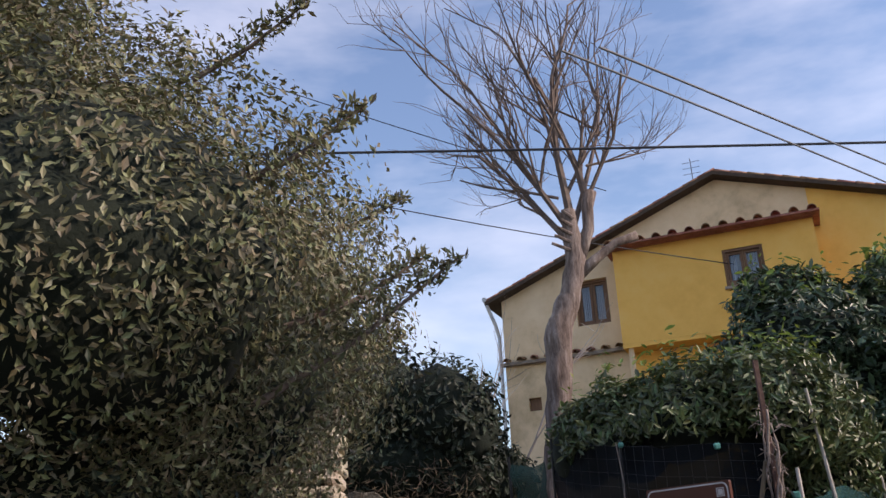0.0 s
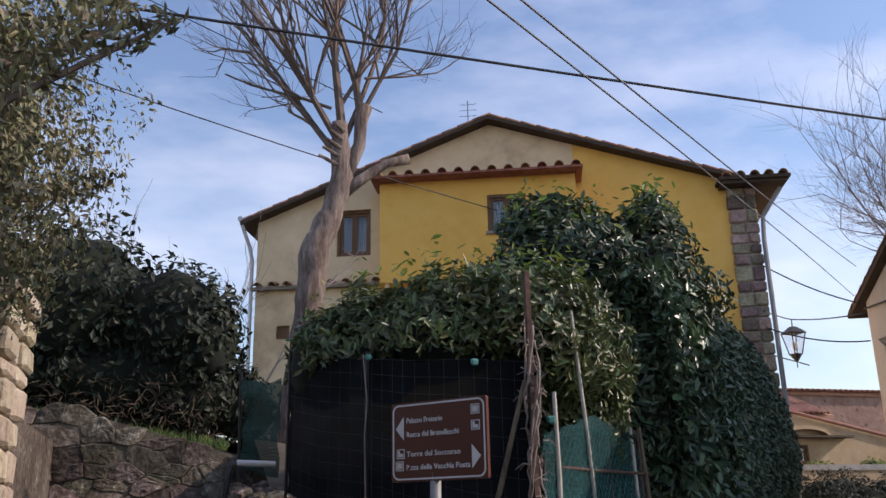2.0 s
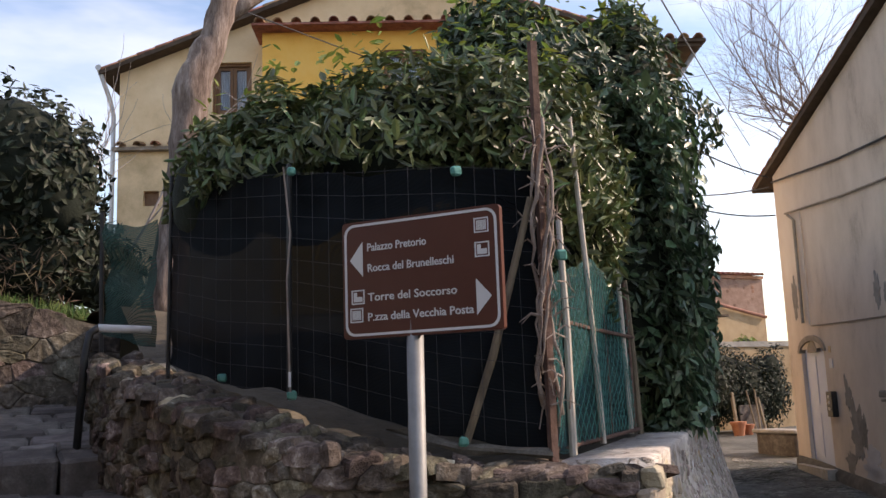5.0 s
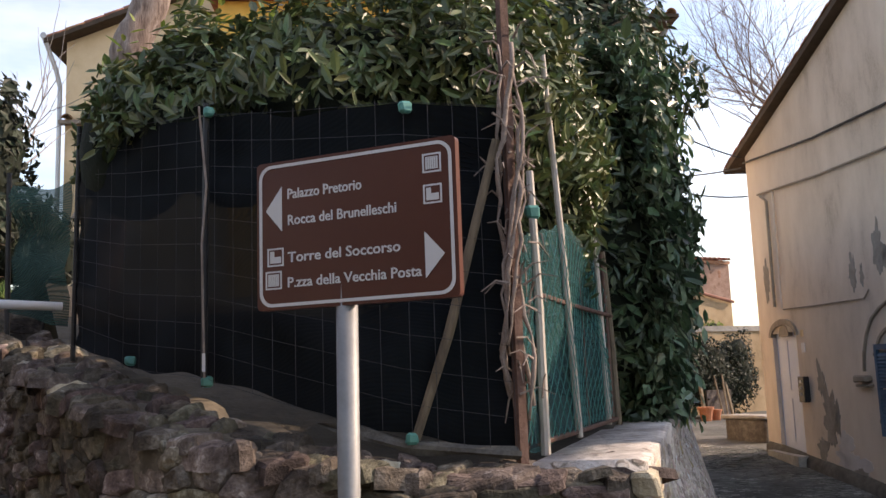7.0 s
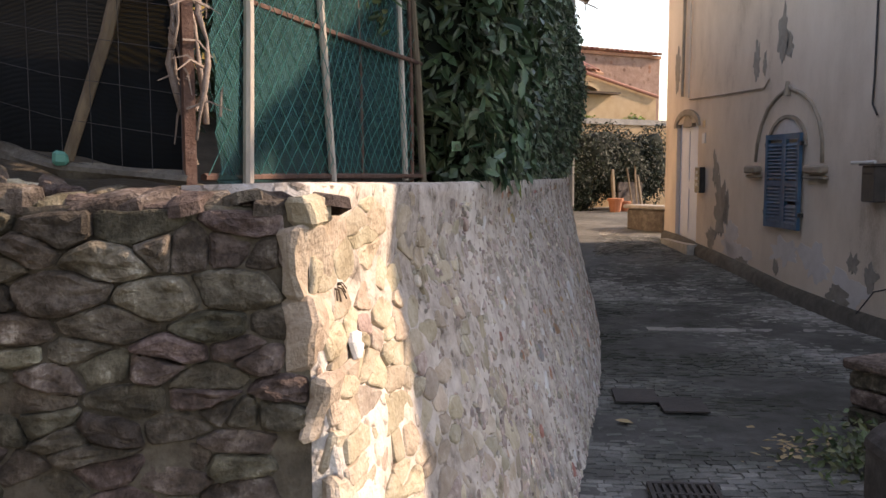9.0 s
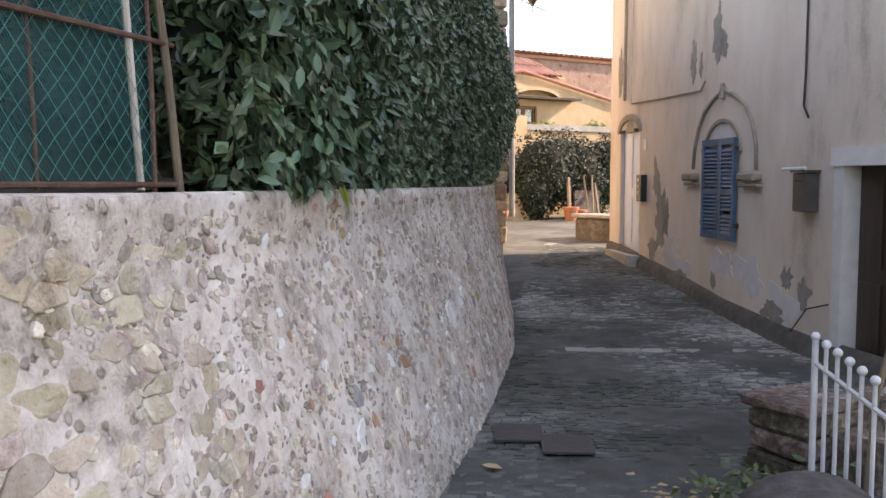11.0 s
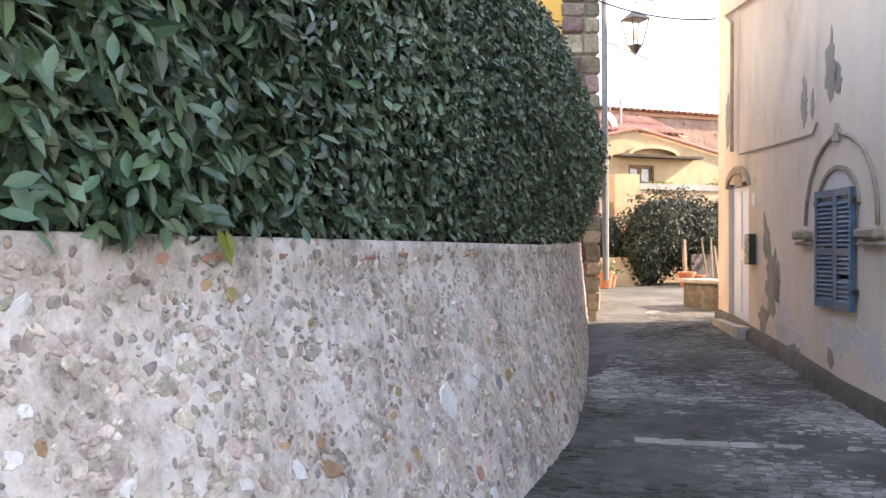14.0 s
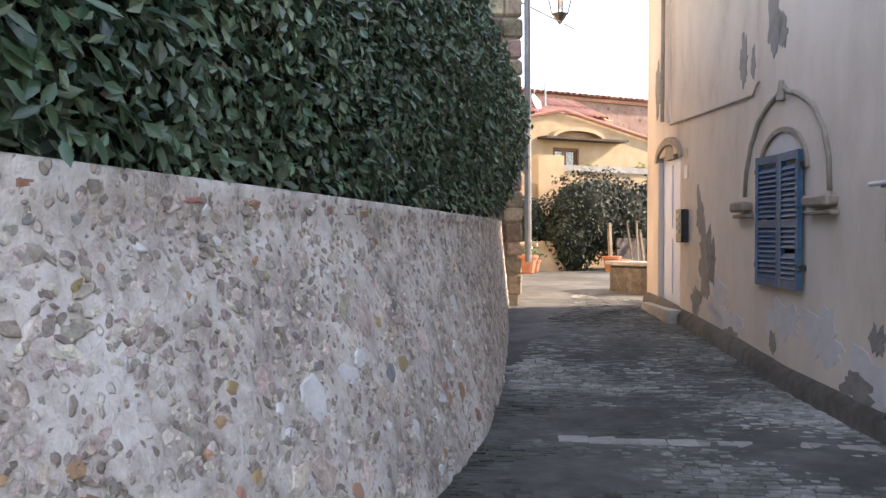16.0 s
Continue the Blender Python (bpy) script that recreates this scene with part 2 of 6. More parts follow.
M_CANE = surf("grey_cane", [(0.34, 0.29, 0.24), (0.60, 0.54, 0.47)], 22, 0.8, 0.3, 120, stretch=(1, 1, 0.3))
M_BAMBOO = surf("old_wood_stake", [(0.09, 0.068, 0.048), (0.27, 0.21, 0.14)], 18, 0.85, 0.4, 100, stretch=(1, 1, 0.25))
M_VINE = surf("dry_vine", [(0.16, 0.12, 0.095), (0.36, 0.29, 0.25)], 26, 0.9, 0.5, 120)
M_WIRE = surf("dark_wire", [(0.02, 0.02, 0.024), (0.04, 0.04, 0.045)], 8, 0.6, 0.0, 60)
M_PALEWIRE = surf("pale_wire", [(0.10, 0.10, 0.105), (0.17, 0.17, 0.175)], 8, 0.6, 0.0, 60)
M_GREENWIRE = surf("green_coated_wire", [(0.05, 0.20, 0.17), (0.09, 0.30, 0.25)], 8, 0.5, 0.0, 60)
M_BARK = surf("pale_peeling_bark", [(0.05, 0.033, 0.026), (0.15, 0.108, 0.088), (0.27, 0.21, 0.18), (0.50, 0.43, 0.38)], 11, 0.92, 1.0, 60, stretch=(1.8, 1.8, 0.3))
M_TWIG = surf("brown_twig", [(0.10, 0.072, 0.058), (0.21, 0.155, 0.125)], 14, 0.9, 0.2, 60)
M_PALETWIG = surf("pale_twig", [(0.26, 0.22, 0.20), (0.42, 0.37, 0.34)], 14, 0.9, 0.2, 60)
M_POT = surf("terracotta_pot", [(0.34, 0.13, 0.07), (0.46, 0.20, 0.11)], 12, 0.85, 0.2, 80)
M_GRATE = surf("cast_iron", [(0.025, 0.022, 0.02), (0.06, 0.05, 0.045)], 20, 0.7, 0.4, 120)
M_LEAFDEAD = surf("dry_leaf", [(0.28, 0.19, 0.10), (0.42, 0.33, 0.18)], 20, 0.8, 0.2, 90)
M_HEDGE = surf("clipped_hedge_leaf", [(0.054, 0.090, 0.054), (0.098, 0.150, 0.086), (0.155, 0.220, 0.128)], 2.5, 0.34, 0.1, 60, vary=0.55, island=True, trans=0.12, spec=0.55)
M_LAUREL = surf("laurel_leaf", [(0.046, 0.068, 0.024), (0.092, 0.122, 0.043), (0.165, 0.192, 0.074)], 2.5, 0.42, 0.1, 60, vary=0.5, island=True, trans=0.16, spec=0.6)
M_LAURELBIG = surf("broad_laurel_leaf", [(0.036, 0.085, 0.042), (0.062, 0.130, 0.062), (0.100, 0.180, 0.085)], 5, 0.36, 0.12, 70, vary=0.4, trans=0.14, spec=0.6)
M_LAURELMASS = surf("broad_laurel_mass", [(0.030, 0.070, 0.036), (0.055, 0.112, 0.056), (0.095, 0.165, 0.080)], 5, 0.36, 0.12, 70, vary=0.5, island=True, trans=0.14, spec=0.6)
M_TALL = surf("dark_laurel_leaf", [(0.021, 0.043, 0.019), (0.042, 0.074, 0.032), (0.078, 0.115, 0.052)], 2.5, 0.42, 0.1, 60, vary=0.5, island=True, trans=0.12, spec=0.55)
M_YOUNG = surf("young_yellow_leaf", [(0.13, 0.19, 0.035), (0.24, 0.30, 0.06)], 4, 0.40, 0.1, 60, vary=0.3, island=True, trans=0.3)
M_OLIVE = surf("grey_green_leaf", [(0.080, 0.076, 0.032), (0.145, 0.138, 0.062), (0.26, 0.245, 0.14)], 1.6, 0.5, 0.1, 60, vary=0.55, island=True, trans=0.18)
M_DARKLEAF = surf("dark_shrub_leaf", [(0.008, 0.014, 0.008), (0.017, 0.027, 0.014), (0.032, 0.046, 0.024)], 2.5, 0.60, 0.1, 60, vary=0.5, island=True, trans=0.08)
# near-black filler: the deep shade between leaves is put into this colour
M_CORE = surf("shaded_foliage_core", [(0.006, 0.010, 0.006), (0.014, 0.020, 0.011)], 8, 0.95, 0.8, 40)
M_GRASS = surf("short_grass", [(0.05, 0.09, 0.02), (0.11, 0.16, 0.04)], 6, 0.8, 0.2, 60, vary=0.4, island=True, trans=0.2)
M_DRYSTEM = surf("dry_plant_stem", [(0.045, 0.033, 0.02), (0.11, 0.082, 0.05)], 8, 0.9, 0.2, 60, vary=0.3, island=True)


def net_material(name, col, hole, cell):
    """Woven shade net: threads with real gaps between them."""
    m = bpy.data.materials.new(name)
    m.use_nodes = True
    n, l = m.node_tree.nodes, m.node_tree.links
    b = n["Principled BSDF"]
    no = n.new("ShaderNodeTexNoise")
    no.inputs["Scale"].default_value, no.inputs["Detail"].default_value = 3.0, 5
    geo = n.new("ShaderNodeNewGeometry")
    l.new(geo.outputs["Position"], no.inputs["Vector"])
    r = n.new("ShaderNodeValToRGB")
    r.color_ramp.elements[0].position, r.color_ramp.elements[1].position = 0.3, 0.7
    r.color_ramp.elements[0].color = (*[c * 0.65 for c in col], 1)
    r.color_ramp.elements[1].color = (*[c * 1.4 for c in col], 1)
    l.new(no.outputs["Fac"], r.inputs["Fac"])
    l.new(r.outputs["Color"], b.inputs["Base Color"])
    b.inputs["Roughness"].default_value = 0.9
    b.inputs["Specular IOR Level"].default_value = 0.12
    wv = n.new("ShaderNodeTexWave")
    wv.inputs["Scale"].default_value, wv.inputs["Distortion"].default_value = cell, 1.5
    wv.bands_direction = "DIAGONAL"
    l.new(geo.outputs["Position"], wv.inputs["Vector"])
    bp = n.new("ShaderNodeBump")
    bp.inputs["Strength"].default_value, bp.inputs["Distance"].default_value = 0.12, 0.006
    l.new(wv.outputs["Fac"], bp.inputs["Height"])
    l.new(bp.outputs["Normal"], b.inputs["Normal"])
    tp = n.new("ShaderNodeBsdfTransparent")
    mr = n.new("ShaderNodeMapRange")
    mr.inputs["To Min"].default_value, mr.inputs["To Max"].default_value = hole * 0.4, hole * 1.6
    l.new(wv.outputs["Fac"], mr.inputs["Value"])
    ms = n.new("ShaderNodeMixShader")
    l.new(mr.outputs["Result"], ms.inputs["Fac"])
    l.new(b.outputs[0], ms.inputs[1])
    l.new(tp.outputs[0], ms.inputs[2])
    l.new(ms.outputs[0], n["Material Output"].inputs["Surface"])
    return m


M_NETDARK = net_material("black_green_shade_net", (0.0065, 0.0085, 0.0105), 0.02, 45)
M_NETGREEN = net_material("green_shade_net", (0.020, 0.066, 0.068), 0.26, 30)
M_NETPALE = net_material("dusty_green_net", (0.028, 0.060, 0.050), 0.15, 40)
M_GLASS = bpy.data.materials.new("lantern_glass")
M_GLASS.use_nodes = True
M_GLASS.node_tree.nodes["Principled BSDF"].inputs["Roughness"].default_value = 0.08
M_GLASS.node_tree.nodes["Principled BSDF"].inputs["IOR"].default_value = 1.06
M_GLASS.node_tree.nodes["Principled BSDF"].inputs["Transmission Weight"].default_value = 0.9
M_GLASS.node_tree.nodes["Principled BSDF"].inputs["Base Color"].default_value = (0.85, 0.85, 0.84, 1)
M_PANE = bpy.data.materials.new("window_glass")
M_PANE.use_nodes = True
M_PANE.node_tree.nodes["Principled BSDF"].inputs["Roughness"].default_value = 0.04
M_PANE.node_tree.nodes["Principled BSDF"].inputs["Transmission Weight"].default_value = 1.0
M_PANE.node_tree.nodes["Principled BSDF"].inputs["Base Color"].default_value = (0.9, 0.93, 0.95, 1)


# ---------- mesh helpers ----------
def mesh_from(name, verts, faces, material, smooth=False):
    me = bpy.data.meshes.new(name)
    me.from_pydata([tuple(v) for v in verts], [], [tuple(f) for f in faces])
    me.materials.append(material)
    if smooth:
        me.polygons.foreach_set("use_smooth", [True] * len(me.polygons))
    me.update()
    return me


def part(name, bm, material, parent=None, label="", smooth=False):
    """Links a bmesh, a mesh or (verts, faces) as one mesh object, under a parent where one is given."""
    if isinstance(bm, bpy.types.Mesh):
        me = bm
    elif isinstance(bm, tuple):
        me = mesh_from(name, bm[0], bm[1], material, smooth)
    else:
        me = bpy.data.meshes.new(name)
        bmesh.ops.recalc_face_normals(bm, faces=bm.faces)
        bm.to_mesh(me)
        bm.free()
        me.materials.append(material)
        if smooth:
            me.polygons.foreach_set("use_smooth", [True] * len(me.polygons))
    ob = new(name, me)
    if parent is not None:
        ob.parent = parent
    if label:
        tagged(ob, label)
    return ob


def thing(name, label, category, group="", kind="", at=None):
    return tagged(at_pose(new(name), at), label, category, group, kind)


def at_pose(ob, m):
    if m is not None:
        ob.matrix_basis = m
    return ob


def box(bm, c, s, m=None, bevel=0.0, jitter=0.0):
    """A bevelled block with centre c and sides s, turned and moved by m."""
    g = bmesh.ops.create_cube(bm, size=1.0)
    vs = g["verts"]
    for v in vs:
        v.co = Vector((v.co.x * s[0] + c[0], v.co.y * s[1] + c[1], v.co.z * s[2] + c[2]))
        if jitter:
            v.co += Vector([random.uniform(-jitter, jitter) for _ in range(3)])
    if bevel:
        es = list({e for v in vs for e in v.link_edges})
        r = bmesh.ops.bevel(bm, geom=es, offset=bevel, segments=1, affect="EDGES", profile=0.6)
        vs = list({v for f in r["faces"] for v in f.verts} | {v for v in vs if v.is_valid})
    if m is not None:
        bmesh.ops.transform(bm, matrix=m, verts=vs)
    return vs


def boxpart(name, c, s, material, parent=None, label="", m=None, bevel=0.004, jitter=0.0):
    bm = bmesh.new()
    box(bm, c, s, m, bevel, jitter)
    return part(name, bm, material, parent, label)


def tube(points, radii, n=8, cap=True):
    """Verts and faces of a round bar along points."""
    pts = [Vector(p) for p in points]
    if not hasattr(radii, "__len__"):
        radii = [radii] * len(pts)
    verts, faces = [], []
    side = None
    for i, p in enumerate(pts):
        d = (pts[min(i + 1, len(pts) - 1)] - pts[max(i - 1, 0)]).normalized()
        if side is None:
            side = d.orthogonal().normalized()
        side = (side - d * side.dot(d)).normalized()
        up = d.cross(side)
        for k in range(n):
            a = 2 * math.pi * k / n
            verts.append(p + radii[i] * (math.cos(a) * side + math.sin(a) * up))
    for i in range(len(pts) - 1):
        for k in range(n):
            faces.append((i * n + k, i * n + (k + 1) % n, (i + 1) * n + (k + 1) % n, (i + 1) * n + k))
    if cap:
        faces.append(tuple(range(n - 1, -1, -1)))
        faces.append(tuple(range((len(pts) - 1) * n, len(pts) * n)))
    return verts, faces


def merge(*chunks):
    verts, faces = [], []
    for v, f in chunks:
        o = len(verts)
        verts += list(v)
        faces += [tuple(i + o for i in q) for q in f]
    return verts, faces


def sag(a, b, drop, n=14):
    """A hanging line between two points."""
    a, b = Vector(a), Vector(b)
    return [a.lerp(b, i / n) - Vector((0, 0, drop * 4 * (i / n) * (1 - i / n))) for i in range(n + 1)]


def leaf_mesh(P, N, size, ratio, spread=0.8, droop=0.3, fine=False, seed=1):
    """Many small folded leaves at P, facing about N."""
    r = np.random.RandomState(seed)
    P, N = np.asarray(P, float), np.asarray(N, float)
    n = len(P)
    N = N / np.maximum(np.linalg.norm(N, axis=1, keepdims=True), 1e-6)
    nn = N + spread * r.normal(size=(n, 3)) * 0.6
    nn[:, 2] += 0.25
    nn /= np.linalg.norm(nn, axis=1, keepdims=True)
    ax = r.normal(size=(n, 3))
    ax[:, 2] -= droop * 2
    ax -= nn * (ax * nn).sum(1, keepdims=True)
    ax /= np.maximum(np.linalg.norm(ax, axis=1, keepdims=True), 1e-6)
    sd_ = np.cross(nn, ax)
    L = size * r.uniform(0.65, 1.3, (n, 1))
    W = L * ratio * r.uniform(0.8, 1.2, (n, 1)) * 0.5
    if fine:
        rows = [P, P + ax * L * 0.3 + sd_ * W * 0.85, P + ax * L * 0.65 + sd_ * W * 0.9 - nn * L * 0.02, P + ax * L - nn * L * 0.12,
                P + ax * L * 0.65 - sd_ * W * 0.9 - nn * L * 0.02, P + ax * L * 0.3 - sd_ * W * 0.85, P + ax * L * 0.3 - nn * W * 0.35, P + ax * L * 0.65 - nn * (W * 0.35 + L * 0.03)]
        F = [(0, 1, 6), (1, 2, 7, 6), (2, 3, 7), (0, 6, 5), (6, 7, 4, 5), (7, 3, 4)]
    else:
        rows = [P, P + ax * L * 0.5 + sd_ * W, P + ax * L - nn * L * 0.12, P + ax * L * 0.5 - sd_ * W, P + ax * L * 0.5 - nn * W * 0.35]
        F = [(0, 1, 4), (1, 2, 4), (0, 4, 3), (4, 2, 3)]
    k = len(rows)
    V = np.stack(rows, 1).reshape(-1, 3)
    faces = []
    base = np.arange(n) * k
    cols = [np.stack([base + i for i in f], 1).tolist() for f in F]
    for c in cols:
        faces += c
    return V.tolist(), faces


def clump_points(balls, n, seed, shell=0.35, rough=0.35, freq=1.6):
    """Points near the uneven outside of a union of ellipsoids (centre, radii), with outward directions."""
    r = np.random.RandomState(seed)
    area = np.array([(b[1][0] * b[1][1] + b[1][1] * b[1][2] + b[1][0] * b[1][2]) for b in balls])
    pick = r.choice(len(balls), n, p=area / area.sum())
    out, nor = [], []
    for i in pick:
        c, s = balls[i]
        d = r.normal(size=3)
        d /= np.linalg.norm(d)
        p = Vector((c[0] + d[0] * s[0], c[1] + d[1] * s[1], c[2] + d[2] * s[2]))
        k = 1 + rough * noise.noise(p * freq) + 0.5 * rough * noise.noise(p * freq * 2.7) - shell * r.uniform(0, 1) ** 2
        q = (c[0] + d[0] * s[0] * k, c[1] + d[1] * s[1] * k, c[2] + d[2] * s[2] * k)
        inside = False
        for j, (c2, s2) in enumerate(balls):
            if j != i and sum(((q[a] - c2[a]) / (s2[a] * 0.72)) ** 2 for a in range(3)) < 1:
                inside = True
                break
        if not inside:
            out.append(q)
            nor.append((d[0] / s[0], d[1] / s[1], d[2] / s[2]))
    return np.array(out), np.array(nor)


def core_mesh(balls, shrink, freq=1.6, rough=0.3):
    """Lumpy inside of a shrub, which stops the light; its near-black colour stands for inner shade."""
    bm = bmesh.new()
    for c, s in balls:
        g = bmesh.ops.create_icosphere(bm, subdivisions=3, radius=1.0)
        for v in g["verts"]:
            p = Vector((c[0] + v.co.x * s[0], c[1] + v.co.y * s[1], c[2] + v.co.z * s[2]))
            k = shrink * (1 + rough * noise.noise(p * freq))
            v.co = Vector((c[0] + v.co.x * s[0] * k, c[1] + v.co.y * s[1] * k, c[2] + v.co.z * s[2] * k))
    return bm


def shrub(name, label, category, balls, n, size, ratio, material, seed, shrink=0.72, fine=False, shell=0.35, rough=0.35, freq=1.6, droop=0.3, young=0, core=M_CORE, keep=None):
    root = thing(name, label, category)
    P, N = clump_points(balls, n, seed, shell, rough, freq)
    if keep:
        ok = np.array([bool(keep(p)) for p in P])
        P, N = P[ok], N[ok]
    part("crown", leaf_mesh(P, N, size, ratio, 0.9, droop, fine, seed), material, root)["kind"] = "stuff"
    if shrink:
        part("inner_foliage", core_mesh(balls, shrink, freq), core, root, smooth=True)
    if young:
        hi = np.argsort(-P[:, 2])[:len(P) // 6]
        q = np.random.RandomState(seed).choice(hi, young)
        part("young_growth", leaf_mesh(P[q] + np.array([0, 0, 1.0]) * np.random.RandomState(seed + 2).uniform(0.0, 0.2, (len(q), 1)), N[q] + np.array([0, 0, 1.0]), size, ratio, 0.8, -0.8, fine, seed + 5), M_YOUNG, root, "pale yellow-green young shoots")["kind"] = "stuff"
    return root


def chip_proto(seed, n=7, square=0.0):
    """A broken stone face: an angular outline, a steep edge and an almost flat, tilted front."""
    r = random.Random(seed)
    tx, ty = r.uniform(-0.22, 0.22), r.uniform(-0.22, 0.22)
    ring = []
    for k in range(n):
        a = 2 * math.pi * (k + r.uniform(-0.38, 0.38)) / n
        c, s = math.cos(a), math.sin(a)
        q = (1 - square) + square / max(abs(c), abs(s))
        rad = q * r.uniform(0.70, 1.15)
        ring.append((c * rad, s * rad))
    verts = []
    for k, z0, wob in ((1.0, -0.6, 0.0), (0.95, 0.22, 0.10), (0.84, 0.42, 0.10), (0.45, 0.50, 0.16)):
        for x, y in ring:
            verts.append((x * k, y * k, z0 + tx * x + ty * y + r.uniform(-wob, wob)))
    verts.append((0, 0, 0.52))
    faces = [(j * n + k, j * n + (k + 1) % n, (j + 1) * n + (k + 1) % n, (j + 1) * n + k) for j in range(3) for k in range(n)]
    faces += [(3 * n + k, 3 * n + (k + 1) % n, 4 * n) for k in range(n)]
    return verts, faces


PROTO_CHIP = [chip_proto(10 + i, 6 + i % 3) for i in range(12)]
PROTO_SLAB = [chip_proto(40 + i, 7, 0.5) for i in range(10)]


def rubble_cells(u0, u1, z0, z1, du, dz, seed):
    """Polygons that share out a wall face as random rubble: uneven courses of stones du wide and dz high."""
    r = random.Random(seed)
    pts = []
    v, row = z0 - dz, 0
    while v < z1 + dz:
        u = u0 - du * (1.0 if row % 2 else 1.5)
        while u < u1 + du:
            pts.append((u + r.uniform(-0.42, 0.42) * du, v + r.uniform(-0.46, 0.46) * dz))
            u += du * r.choice((0.55, 0.8, 1.0, 1.3, 1.6))
        v += dz * r.uniform(0.5, 1.6)
        row += 1
    k = du / dz
    cells_ = []
    for i, (a, b) in enumerate(pts):
        if not (u0 <= a <= u1 and z0 <= b <= z1):
            continue
        poly = [(max(u0, a - 2 * du), b - 2 * dz), (min(u1, a + 2 * du), b - 2 * dz), (min(u1, a + 2 * du), min(z1 + 0.01, b + 2 * dz)), (max(u0, a - 2 * du), min(z1 + 0.01, b + 2 * dz))]
        for j, (c, d) in enumerate(pts):
            if j == i or abs(c - a) > 3.2 * du or abs(d - b) > 3.2 * dz:
                continue
            nx, ny = c - a, (d - b) * k * k
            lim = nx * (a + c) / 2 + ny * (b + d) / 2
            out = []
            for (p, q), (p2, q2) in zip(poly, poly[1:] + poly[:1]):
                e, e2 = nx * p + ny * q - lim, nx * p2 + ny * q2 - lim
                if e <= 0:
                    out.append((p, q))
                if e * e2 < 0:
                    t_ = e / (e - e2)
                    out.append((p + (p2 - p) * t_, q + (q2 - q) * t_))
            poly = out
            if len(poly) < 3:
                break
        if len(poly) >= 3:
            cells_.append(poly)
    return cells_


def rubble_stone(poly, place, out, joint, r):
    """One fitted stone: place(u, z, o) gives the point o in front of the wall face."""
    cu, cz = sum(p[0] for p in poly) / len(poly), sum(p[1] for p in poly) / len(poly)
    size = sum(math.hypot(p[0] - cu, p[1] - cz) for p in poly) / len(poly)
    cut = []
    for (a, b), (c, d) in zip(poly, poly[1:] + poly[:1]):
        far_ = math.hypot(c - a, d - b)
        if far_ < 0.012:
            cut.append((a, b))
            continue
        for f in (0.08, 0.36, 0.64, 0.92) if far_ > 0.09 else (0.12, 0.5, 0.88):
            w = 0.0 if f < 0.2 or f > 0.8 else r.uniform(-0.055, 0.03) * far_
            cut.append((a + (c - a) * f - (d - b) / far_ * w, b + (d - b) * f + (c - a) / far_ * w))
    n = len(cut)
    tu, tz = r.uniform(-0.10, 0.10), r.uniform(-0.16, 0.10)
    ph = Vector((r.uniform(0, 50), r.uniform(0, 50), 0))
    verts = []
    rings = ((0.0, -0.03), (joint, out * 0.3), (joint + 0.006, out * 0.8), (joint + 0.018, out), (size * 0.35, out * 1.02), (size * 0.65, out * 1.04))
    for inset, o in rings:
        f = max(0.12, 1 - inset / max(size, 0.02))
        for p, q in cut:
            u, z_ = cu + (p - cu) * f, cz + (q - cz) * f
            w = 0.0 if o < 0 else 0.5 * out * noise.noise(Vector((u * 13, z_ * 19, 0)) + ph) + 0.35 * out * noise.noise(Vector((u * 34, z_ * 60, 0)) + ph) + (tu * (u - cu) + tz * (z_ - cz))
            verts.append(place(u, z_, o + w))
    verts.append(place(cu, cz, out * r.uniform(0.8, 1.15)))
    m = len(rings)
    faces = [(j * n + k, j * n + (k + 1) % n, (j + 1) * n + (k + 1) % n, (j + 1) * n + k) for j in range(m - 1) for k in range(n)]
    faces += [((m - 1) * n + k, (m - 1) * n + (k + 1) % n, m * n) for k in range(n)]
    return verts, faces


def facing(p, nrm, w, h, d, spin=0.0):
    """Pose and scale of a stone at p that looks along nrm, w wide, h high, d deep."""
    z = Vector(nrm).normalized()
    x = Vector((0, 0, 1)).cross(z)
    x = x.normalized() if x.length > 1e-4 else Vector((1, 0, 0))
    y = z.cross(x)
    rot = Matrix((x, y, z)).transposed().to_4x4()
    return Matrix.Translation(p) @ rot @ Matrix.Rotation(spin, 4, "Z") @ Matrix.Diagonal((w / 2, h / 2, d, 1))


# ---------- ground and alley ----------
AL = Vector((0.586, 0.81, 0))          # along the alley
CR = Vector((0.81, -0.586, 0))         # across it
S_KNOTS = (-60.0, 0.0, 2.6, 3.6, 6.8, 11.4, 13.2, 15.2, 16.6, 19.8, 24.0, 60.0)
Z_KNOTS = (0.3, 0.02, -0.03, -0.17, -0.45, -0.52, -0.56, -0.48, -0.35, -0.15, 0.0, 0.0)


def gz(x, y):
    return float(np.interp(0.586 * x + 0.81 * y, S_KNOTS, Z_KNOTS))


def grid(x0, x1, y0, y1, step, zf):
    nx, ny = int((x1 - x0) / step) + 1, int((y1 - y0) / step) + 1
    v = [(x0 + i * step, y0 + j * step, zf(x0 + i * step, y0 + j * step)) for j in range(ny) for i in range(nx)]
    f = [(j * nx + i, j * nx + i + 1, (j + 1) * nx + i + 1, (j + 1) * nx + i) for j in range(ny - 1) for i in range(nx - 1)]
    return v, f


def ground_z(x, y):
    return gz(x, y) - 0.004 + 0.02 * noise.noise(Vector((x, y, 0)) * 0.9)


